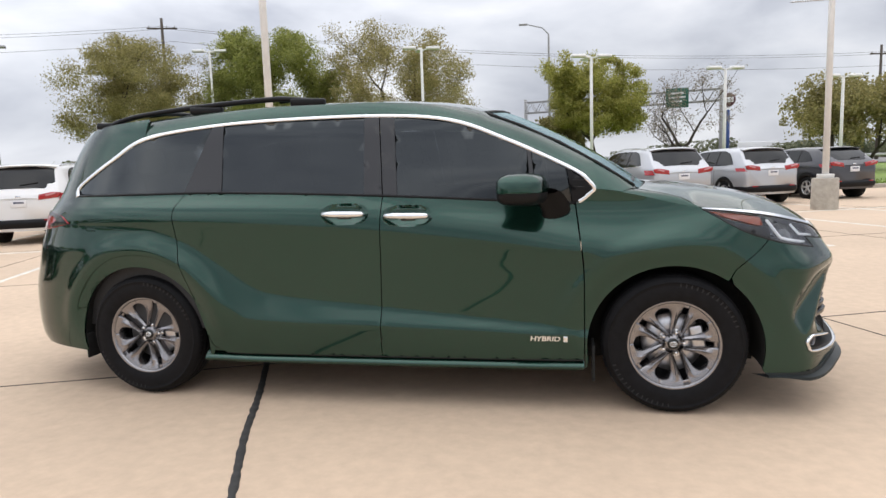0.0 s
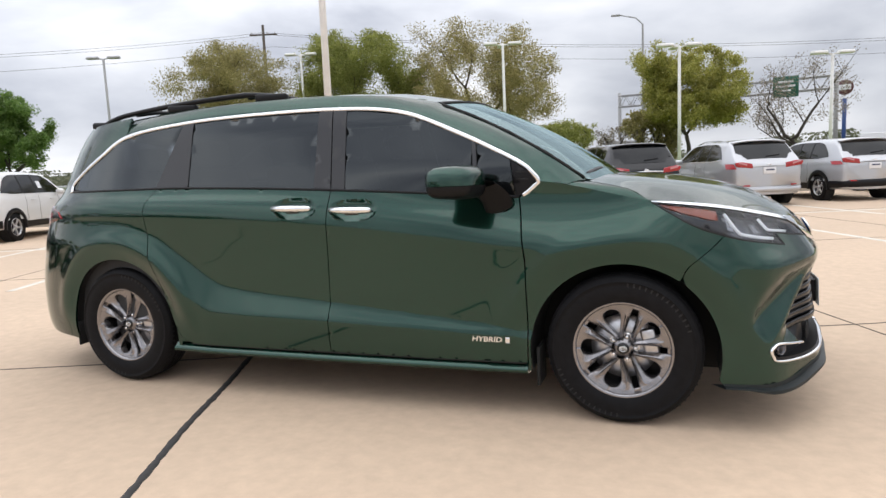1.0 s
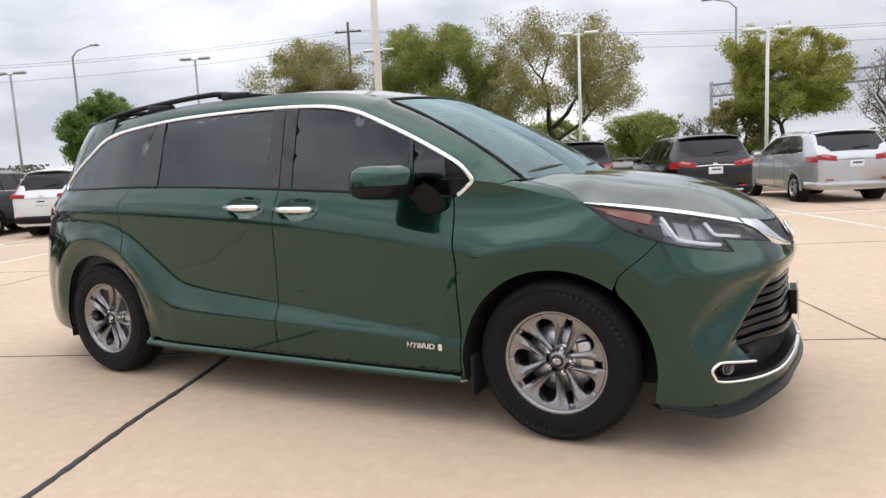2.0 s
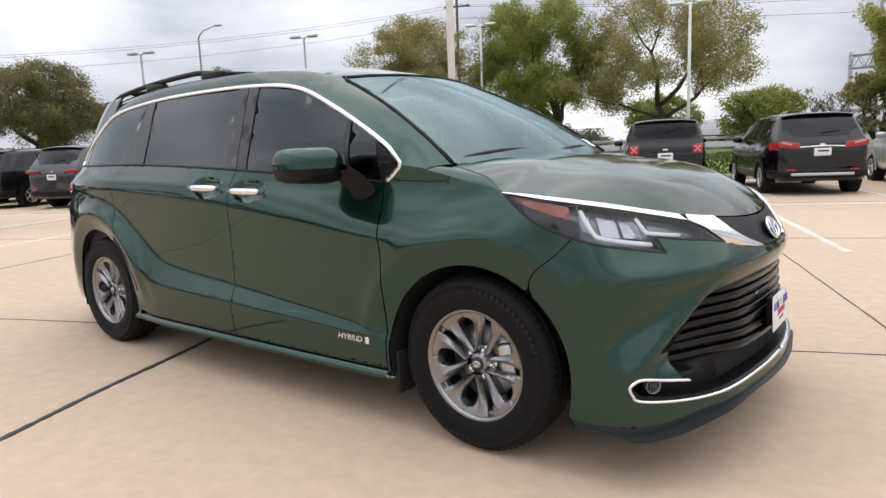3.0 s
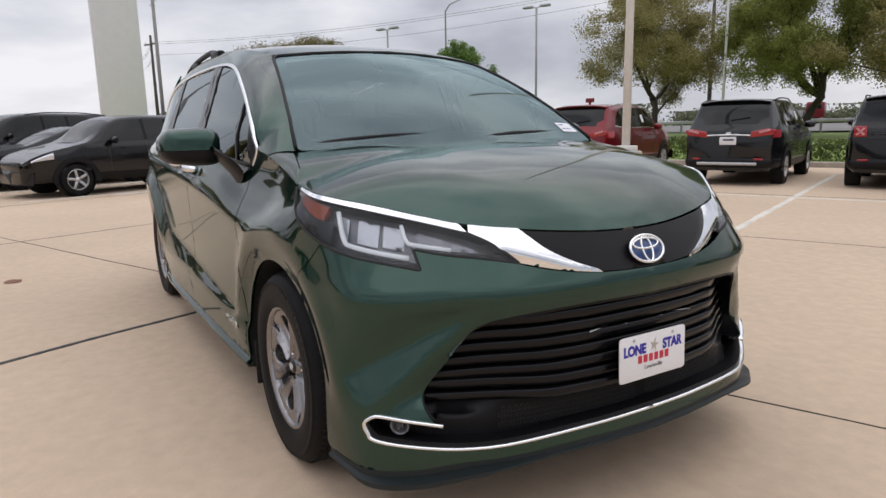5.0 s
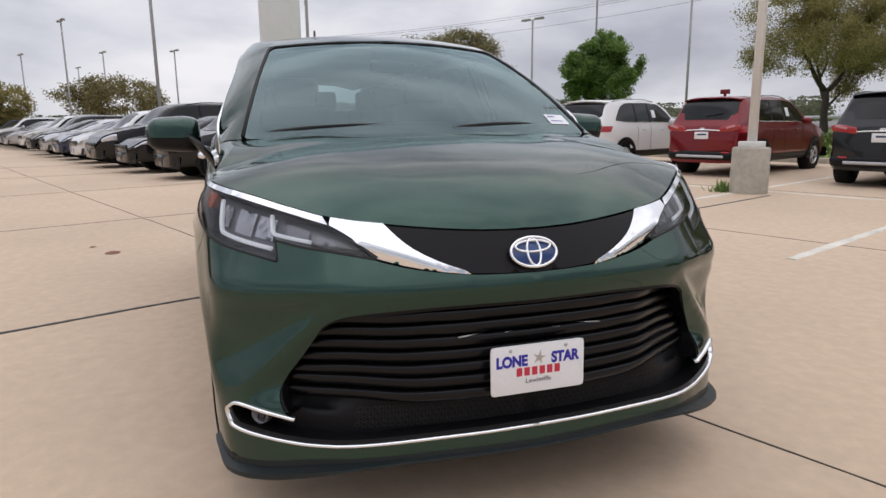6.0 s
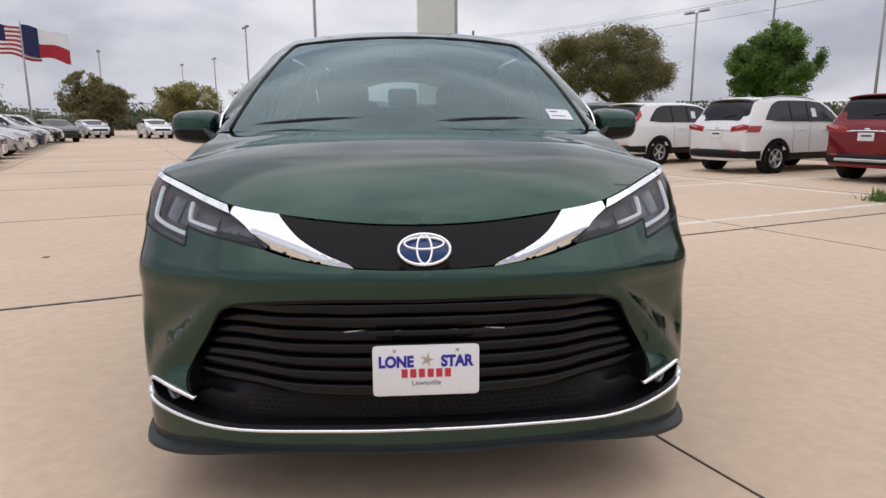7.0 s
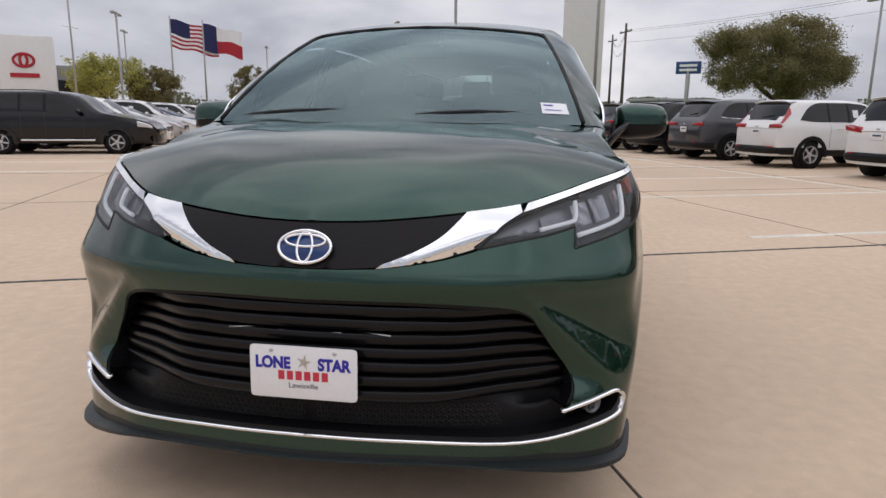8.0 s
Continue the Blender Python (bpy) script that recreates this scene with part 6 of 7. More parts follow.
    bm = bmesh.new()
    block(bm, (0.10, 0.006, 0.05), pose(0, 0.018, 1.01), 0.01)
    part("badge", bm, chrome, car)
    if not boot:
        bm = bmesh.new()
        rows = []
        for u in (j / 8 - 1 for j in range(17)):
            e = section(tail + 0.05, 12)[0] * 0.97
            zt = section(tail + 0.06, 16)[2] - 0.045 * abs(u) ** 3
            back_y = tail - 0.10 + 0.05 * u * u
            rows.append([(e * u, tail + 0.10, zt + 0.012), (e * u, back_y + 0.02, zt - 0.008), (e * u, back_y, zt - 0.018), (e * u, back_y + 0.01, zt - 0.032), (e * u, tail + 0.03, zt - 0.05)])
        loft(bm, rows)
        bmesh.ops.recalc_face_normals(bm, faces=bm.faces)
        part("roof_spoiler", bm, color, car)
        # crease over the plate, and low red reflectors
        bm = bmesh.new()
        tube(bm, [(u * w0 * 0.62, 0.005 + 0.02 * u * u, 0.985 - 0.02 * u * u) for u in (j / 5 - 1 for j in range(11))], 0.014, 6)
        part("plate_trim", bm, chrome if skid else color, car)
        for s in (-1, 1):
            bm = bmesh.new()
            block(bm, (0.16, 0.02, 0.035), pose(s * w0 * 0.74, -0.036, 0.52, 0, 0, s * 10), 0.008)
            part("rear_reflector", bm, car_red, car)
        bm = bmesh.new()
        yb = rear[0] + 0.03
        tube(bm, [(0.0, yb, section(yb, 16)[2] + 0.025), (0.34, yb + 0.03, section(yb + 0.03, 16)[2] + 0.022)], 0.012, 6)
        part("rear_wiper", bm, black_plastic, car)
    if sticker and not boot:
        bm = bmesh.new()
        for s in (1,):
            y = 0.47 * L
            a, b = Vector(section(y, 8)), Vector(section(y, 10))
            w = Vector((0, 0.16, 0))
            o = Vector((0.012, 0, 0))
            loft(bm, [[a - w / 2 + o, a + w / 2 + o], [b - w / 2 + o, b + w / 2 + o]])
        part("window_sticker", bm, paper, car, smooth=False)
    return car


def park(car, u, v, turn):
    car.matrix_basis = lot_pose(u, v, 0, turn)
    return car


ROW = "cars parked in the back row"
park(build_car("crossover", "black mid-size crossover with chrome bumper strip, parked", car_black, 4.8, 1.91, 1.69, 1.08, 0.50, 0.3, "wedge", True, False, True, group=ROW), 4.04, 11.3, 2)
park(build_car("compact_suv", "black boxy compact suv with square tail lamps, parked", car_black, 4.25, 1.80, 1.69, 1.10, 0.26, 1.0, "square", True, "black", group=ROW), 1.08, 11.5, 0)
park(build_car("suv", "dark grey suv with black roof rails and silver skid plate", car_charcoal, 4.6, 1.85, 1.70, 1.08, 0.42, 0.6, "wedge", True, "black", True, group=ROW), -1.74, 11.3, 0)
red_suv = park(build_car("suv", "bright red suv with silver skid plate, parked", car_redpaint, 4.7, 1.81, 1.71, 1.08, 0.40, 0.7, "wedge", True, "silver", True, group=ROW), -5.2, 11.6, 0)
bm = bmesh.new()
block(bm, (0.22, 0.03, 0.10), lot_pose(-5.2, 12.5, 1.80), 0.01)
block(bm, (0.06, 0.03, 0.08), lot_pose(-5.2, 12.5, 1.735), 0.01)
tagged(part("roof_sign", bm, car_redpaint), "small red sign standing on a car roof", "sign")
park(build_car("suv", "white suv with dark cladding and alloy wheels, parked", car_white, 4.68, 1.84, 1.72, 1.07, 0.45, 0.5, "wedge", True, "silver", group=ROW), -8.35, 11.2, 0)
park(build_car("suv", "white suv with tall red tail lamps, parked", car_white, 4.6, 1.85, 1.69, 1.06, 0.45, 0.5, "tall", True, False, group=ROW), -11.9, 11.2, 0)
park(build_car("large_suv", "grey three-row suv with chrome window trim, parked", car_grey, 4.95, 1.96, 1.74, 1.12, 0.48, 0.6, "slim", True, "silver", group=ROW), -14.9, 11.1, 0)
dark_suv = park(build_car("suv", "dark suv parked in the back row", car_charcoal, 4.7, 1.88, 1.72, 1.08, 0.42, 0.6, "slim", True, "black", group=ROW), -17.7, 11.2, 0)
for k in range(3):
    copy_thing(dark_suv, lot_pose(-20.4 - 2.7 * k, 11.2 + 0.2 * (k % 2)))
park(build_car("luxury_crossover", "silver crossover with curved rear window and roof rails", car_silver, 4.85, 1.93, 1.66, 1.06, 0.55, 0.2, "wedge", False, "silver", group=ROW), 7.18, 11.7, 0)
park(build_car("small_suv", "silver small suv with red tail lamps, parked", car_silver, 4.4, 1.84, 1.60, 1.02, 0.45, 0.4, "wedge", True, False, group=ROW), 10.0, 12.0, 0)
park(build_car("small_crossover", "grey coupe-like crossover with rear spoiler, parked", car_grey, 4.36, 1.80, 1.56, 1.04, 0.60, 0.2, "wedge", True, False, group=ROW), 13.2, 12.7, 0)

# the rows that face each other along the aisle behind
FACE = "cars parked along the aisle"
hatch = park(build_car("hatchback", "black small suv parked nose out", car_black, 4.26, 1.78, 1.65, 1.04, 0.40, 0.4, "wedge", True, False, group=FACE), -13.2, 7.1, 180)
sedan = park(build_car("sedan", "dark grey sedan parked nose out", car_charcoal, 4.7, 1.80, 1.44, 0.98, lamp="slim", clad=False, rails=False, boot=True, group=FACE), -16.0, 7.4, 180)
truck = park(build_car("large_suv", "black full-size suv parked nose out", car_black, 5.1, 2.0, 1.85, 1.15, 0.40, 0.8, "slim", True, "black", group=FACE), -18.9, 7.7, 180)
white_suv = park(build_car("suv", "white suv parked nose out", car_white, 4.6, 1.85, 1.69, 1.06, 0.45, 0.5, "wedge", True, "silver", group=FACE), -21.7, 7.3, 180)
blue = park(build_car("sedan", "dark blue sedan parked nose out", car_blue, 4.65, 1.80, 1.44, 0.98, lamp="slim", clad=False, rails=False, boot=True, group=FACE), -24.4, 7.3, 180)
silver = park(build_car("sedan", "silver sedan parked nose out", car_silver, 4.65, 1.80, 1.44, 0.98, lamp="slim", clad=False, rails=False, boot=True, group=FACE), -27.1, 7.3, 180)
kinds = (sedan, hatch, white_suv, silver, blue, sedan, white_suv, blue, silver, hatch)
for k, ob in enumerate(kinds):
    copy_thing(ob, lot_pose(-29.9 - 2.72 * k, 7.3 + 0.15 * (k % 3), 0, 180))
explorer = park(build_car("large_suv", "black three-row suv with chrome sill strip, parked", car_black, 5.04, 2.0, 1.78, 1.12, 0.42, 0.7, "slim", False, "black", sticker=False, group=FACE), -19.0, -9.1, 0)
bm = bmesh.new()
block(bm, (0.02, 1.9, 0.045), pose(1.008, 2.45, 0.40), 0.006)
part("sill_strip", bm, chrome, explorer)
for k, ob in enumerate((white_suv, silver, white_suv, silver, blue, white_suv, silver, sedan, white_suv, blue, silver)):
    copy_thing(ob, lot_pose(-21.9 - 2.74 * k, -8.9 + 0.12 * (k % 3), 0, 0))
copy_thing(silver, lot_pose(-58.0, -3.6, 0, -74))
pale = park(build_car("sedan", "white sedan parked across the far end", car_white, 4.7, 1.80, 1.44, 0.98, lamp="slim", clad=False, rails=False, boot=True, group=FACE), -54.5, 1.0, -80)
copy_thing(sedan, lot_pose(-48.0, -5.5, 0, -70))


# ---- lamp posts, poles and signs ----
def build_post(name, label, at, high, heads, arm=0.75, base=True, cross=False, tone=None):
    """A lot light: square pole on a round concrete footing, flat heads on arms."""
    post = thing(name, label, "lamp post", "car park lights")
    tone = tone or post_white
    bm = bmesh.new()
    tube(bm, [(0, 0, 0.70 if base else 0.0), (0, 0, high * 0.5), (0, 0, high)], [0.075, 0.068, 0.06], 12)
    part("pole", bm, tone, post)
    if base:
        bm = bmesh.new()
        lathe(bm, [(0.0, 0.755), (0.27, 0.755), (0.295, 0.73), (0.30, 0.0)], 28)
        part("footing", bm, kerb_grey, post, "rough concrete footing")
        bm = bmesh.new()
        block(bm, (0.30, 0.30, 0.10), pose(0, 0, 0.80), 0.01)
        part("pole_shoe", bm, tone, post)
    for k in range(heads):
        w = (180 * k if heads < 3 else (0, 180, 90)[k]) + 22
        bm = bmesh.new()
        tube(bm, [pose(0, 0, 0, 0, 0, w) @ Vector(p) for p in ((0, 0, high - 0.02), (arm * 0.5, 0, high + 0.03))], 0.03, 8)
        part("arm", bm, tone, post)
        bm = bmesh.new()
        rows = [[pose(0, 0, high, 0, 0, w) @ Vector((arm * 0.35 + 0.62 * t, y * (0.9 - 0.2 * abs(2 * t - 1) ** 3), z)) for y, z in ((-0.2, 0.0), (-0.19, 0.07), (-0.11, 0.13), (0.11, 0.13), (0.19, 0.07), (0.2, 0.0))] for t in (0, 0.15, 0.5, 0.85, 1)]
        vs = loft(bm, rows)
        bm.faces.new(vs[0])
        bm.faces.new(vs[-1][::-1])
        for a, b in zip(vs, vs[1:]):
            bm.faces.new((a[0], b[0], b[-1], a[-1]))
        bmesh.ops.recalc_face_normals(bm, faces=bm.faces)
        part("lamp_head", bm, tone, post)
    if cross:
        for z in cross:
            bm = bmesh.new()
            tube(bm, [(-0.9, 0.0, z), (0.9, 0.05, z)], 0.018, 6)
            part("banner_bar", bm, steel, post)
    post.matrix_basis = pose(*at, 0)
    return post


build_post("lamp_post", "tall white pole on a round concrete footing", (-6.2, 7.4), 9.5, 0, cross=(6.2,))
build_post("lamp_post", "tall white pole on a concrete footing beside parked cars", (5.4, 12.9), 9.5, 0, cross=(4.9,))
for at, high, n in (((-7.6, 26.6), 6.9, 3), ((0.2, 24.5), 5.7, 3), ((-20.0, 29.0), 8.0, 3), ((6.2, 27.8), 5.3, 2), ((11.2, 28.2), 4.7, 2)):
    build_post("lamp_post", "white lamp post with flat white heads by the verge", at, high, n, base=False)
for at, high, n in (((-29.6, 24.3), 8.1, 2), ((-37.3, 18.2), 7.5, 2), ((-53.9, -12.1), 8.7, 2), ((-35.7, -25.5), 7.0, 2), ((-52, -36), 8, 2), ((-66, -29), 8, 2), ((-74, -20), 8, 2),
                    ((-82, -26), 8, 2), ((-70, -12), 8, 2), ((-90, -18), 8, 2), ((-62, -5), 7.5, 2)):
    build_post("lamp_post", "grey lamp post with two flat heads far off", at, high, n, tone=post_grey)
build_post("lamp_post", "tall slim white pole with cross bars", (-28.5, -3.6), 11.0, 0, cross=(3.2, 6.8), tone=post_grey)
build_post("lamp_post", "tall slim white pole with cross bars", (-27.3, 2.7), 11.0, 0, cross=(6.4,), tone=post_grey)
build_post("lamp_post", "tall slim white pole with cross bars", (-44.1, -35.1), 13.0, 0, cross=(7.4,), tone=post_grey)


def build_street_lamp(at, high, turn):
    lamp = thing("street_lamp", "tall grey street lamp with a curved arm", "street lamp", "street lamps")
    bm = bmesh.new()
    tube(bm, [(0, 0, 0), (0, 0, high * 0.6), (0, 0, high - 0.6), (0.5, 0, high - 0.1), (1.7, 0, high + 0.2)], [0.12, 0.10, 0.07, 0.05, 0.04], 8)
    part("pole", bm, post_grey, lamp)
    bm = bmesh.new()
    block(bm, (0.7, 0.25, 0.14), pose(2.0, 0, high + 0.2), 0.05)
    part("lamp_head", bm, post_grey, lamp)
    lamp.matrix_basis = pose(*at, 0, 0, 0, turn)


for at, high, turn in (((-2.5, 50.0), 12.2, 190), ((-49.0, 29.8), 11.8, 20)):
    build_street_lamp(at, high, turn)


def build_power_pole(at, high, turn):
    pole = thing("power_pole", "dark wooden power pole with cross arm and wires", "power pole", "power poles")
    bm = bmesh.new()
    tube(bm, [(0, 0, 0), (0, 0, high)], [0.20, 0.12], 8)
    part("pole", bm, pole_wood, pole)
    bm = bmesh.new()
    block(bm, (2.6, 0.12, 0.14), pose(0, 0, high - 0.9, 0, 0, turn), 0.02)
    part("cross_arm", bm, pole_wood, pole)
    for x in (-1.1, 0.4, 1.1):
        bm = bmesh.new()
        lathe(bm, [(0.0, 0.2), (0.05, 0.18), (0.06, 0.0)], 8, pose(0, 0, high - 0.85, 0, 0, turn) @ pose(x, 0, 0))
        part("insulator", bm, post_grey, pole)
    pole.matrix_basis = pose(*at, 0)


POLES = [((-37.1, 50.5), 15.6), ((30.2, 71.6), 12.2), ((-75.0, 9.1), 11.3), ((90.0, 84.0), 14.5), ((-100.0, 10.0), 13.0)]
for at, high in POLES:
    build_power_pole(at, high, 22)
order = sorted(POLES, key=lambda p: p[0][0])
for k, dz in enumerate((0.0, -0.25, -1.4)):
    bm = bmesh.new()
    for (a, ha), (b, hb) in zip(order, order[1:]):
        pts = []
        for j in range(17):
            t = j / 16
            pts.append((a[0] + (b[0] - a[0]) * t + 0.5 * k, a[1] + (b[1] - a[1]) * t, (ha + (hb - ha) * t) - 0.7 + dz - 5.2 * t * (1 - t)))
        tube(bm, pts, 0.017, 4)
    tagged(part("power_line", bm, joint_dark), "black overhead wires between the poles", "wire")


def build_gantry():
    """The lattice sign bridge over the highway with its green panel."""
    gantry = thing("sign_gantry", "grey lattice gantry with a green road sign", "road sign", at=pose(8.5, 57.9, 0, 0, 0, -12))
    for x in (-14.0, 3.6):
        bm = bmesh.new()
        tube(bm, [(x, 0, 0), (x, 0, 7.6)], 0.17, 8)
        part("post", bm, post_grey, gantry)
    bm = bmesh.new()
    for y, z in ((-0.4, 6.3), (0.4, 6.3), (-0.4, 7.3), (0.4, 7.3)):
        tube(bm, [(-14.0, y, z), (3.6, y, z)], 0.07, 6)
    for k in range(16):
        x = -14 + 1.1 * k
        for y in (-0.4, 0.4):
            tube(bm, [(x, y, 6.3), (x + 0.55, y, 7.3), (x + 1.1, y, 6.3)], 0.04, 4)
    part("truss", bm, post_grey, gantry)
    bm = bmesh.new()
    block(bm, (1.9, 0.06, 1.7), pose(0, -0.62, 6.7), 0.03)
    panel = part("sign_panel", bm, road_green, gantry, "green road sign panel")
    bm = bmesh.new()
    for z, w in ((7.1, 1.1), (6.75, 1.4), (6.4, 0.8)):
        block(bm, (w, 0.02, 0.15), pose(0, -0.67, z))
    part("sign_print", bm, paper, panel, smooth=False)


def build_pylon():
    pylon = thing("sign_pylon", "tall white flat pylon behind the cars", "pylon", at=pose(-45.5, 3.0, 0, 0, 0, 4))
    bm = bmesh.new()
    block(bm, (0.9, 2.7, 16.0), pose(0, 0, 7.5), 0.08)
    part("slab", bm, pylon_white, pylon)
    bm = bmesh.new()
    block(bm, (1.1, 2.8, 0.4), pose(0, 0, 0.2), 0.05)
    part("footing", bm, kerb_grey, pylon)


def build_flag(at, high, kind, label):
    """A flag on a tall mast, flying to one side."""
    flag = thing("flag", label, "flag", "flags", at=pose(*at, 0, 0, 0, 118))
    bm = bmesh.new()
    tube(bm, [(0, 0, 0), (0, 0, high)], [0.12, 0.06], 8)
    part("mast", bm, post_grey, flag)

    def cloth(name, mat, x1, x2, z1, z2):
        bm, rows = bmesh.new(), []
        for j in range(13):
            x = x1 + (x2 - x1) * j / 12
            rows.append([(x, 0.22 * math.sin(x * 2.1) * min(x, 1.5) + 0.01 * z, high - 0.3 - z - 0.20 * x + 0.10 * math.sin(x * 2.4 + z)) for z in (z1 + (z2 - z1) * k / 4 for k in range(5))])
        loft(bm, rows)
        part(name, bm, mat, flag)
    if kind == "stripes":
        for k in range(13):
            cloth("stripe", flag_red if k % 2 == 0 else paper, 1.8 if k < 7 else 0.0, 4.4, 0.20 * k, 0.20 * (k + 1))
        cloth("canton", flag_blue, 0.0, 1.8, 0.0, 1.4)
    else:
        cloth("hoist_band", flag_blue, 0.0, 1.3, 0.0, 2.5)
        cloth("upper_band", paper, 1.3, 3.7, 0.0, 1.25)
        cloth("lower_band", flag_red, 1.3, 3.7, 1.25, 2.5)


def build_showroom():
    room = thing("showroom", "low grey showroom building with a white entrance panel", "building", at=pose(-62.6, -41.2, 0, 0, 0, 35))
    bm = bmesh.new()
    block(bm, (14, 17, 5.6), pose(-6, -12, 2.8), 0.05)
    part("wall", bm, wall_grey, room)
    bm = bmesh.new()
    block(bm, (14, 9, 7.5), pose(-6.5, -19, 3.75), 0.05)
    part("wall", bm, wall_tan, room)
    bm = bmesh.new()
    block(bm, (0.8, 5.2, 8.2), pose(1.6, -10.5, 4.1), 0.06)
    panel = part("entrance_panel", bm, pylon_white, room)
    bm = bmesh.new()
    for rx, ry in ((0.85, 0.6), (0.3, 0.56)):
        tube(bm, [(2.06, -10.5 + rx * math.cos(k * math.tau / 28), 5.9 + ry * math.sin(k * math.tau / 28)) for k in range(29)], 0.12, 6, cap=False)
    part("panel_emblem", bm, flag_red, panel)
    bm = bmesh.new()
    block(bm, (0.1, 2.4, 0.4), pose(2.05, -10.5, 4.5))
    part("panel_bar", bm, flag_red, panel, smooth=False)
    for k in range(5):
        bm = bmesh.new()
        block(bm, (0.2, 2.6, 1.2), pose(1.0, -16.6 + 2.9 * k, 3.6), 0.03)
        part("window", bm, car_glass, room)


def build_sign(name, label, at, high, size, mat, turn):
    sign = thing(name, label, "sign", at=pose(*at, 0, 0, 0, turn))
    bm = bmesh.new()
    tube(bm, [(0, 0, 0), (0, 0, high)], 0.18, 8)
    part("post", bm, post_grey, sign)
    bm = bmesh.new()
    block(bm, (0.3, size[0], size[1]), pose(0, 0, high), 0.04)
    board = part("board", bm, mat, sign)
    for k in range(2):
        bm = bmesh.new()
        block(bm, (0.05, size[0] * 0.7, size[1] * 0.2), pose(0.17, 0, high + size[1] * (0.17 - 0.36 * k)))
        part("bar", bm, paper, board, smooth=False)


build_gantry()
build_pylon()
build_flag((-59.2, -35.9), 10.4, "stripes", "striped red, white and blue flag on a mast")
build_flag((-60.5, -33.2), 10.1, "bands", "blue, white and red banded flag on a mast")
build_showroom()
build_sign("road_sign", "blue roadside sign board on a post", (-56.6, 12.4), 5.3, (2.0, 1.0), sign_blue, -20)
def build_round_sign(at, high):
    sign = thing("road_sign", "round red and white sign on a tall blue post", "sign", at=pose(*at, 0, 0, 0, -110))
    bm = bmesh.new()
    tube(bm, [(0, 0, 0), (0, 0, high - 0.9)], 0.16, 8)
    part("post", bm, sign_blue, sign)
    bm = bmesh.new()
    lathe(bm, [(0.0, 0.12), (0.55, 0.12), (0.62, 0.06), (0.62, -0.06), (0.55, -0.12), (0.0, -0.12)], 28, pose(0, 0, high, 0, 90, 0))
    board = part("board", bm, sign_dark, sign)
    bm = bmesh.new()
    block(bm, (0.30, 0.9, 0.44), pose(0, 0, high), 0.03)
    part("bar", bm, paper, board)


build_round_sign((13.1, 59.6), 6.5)


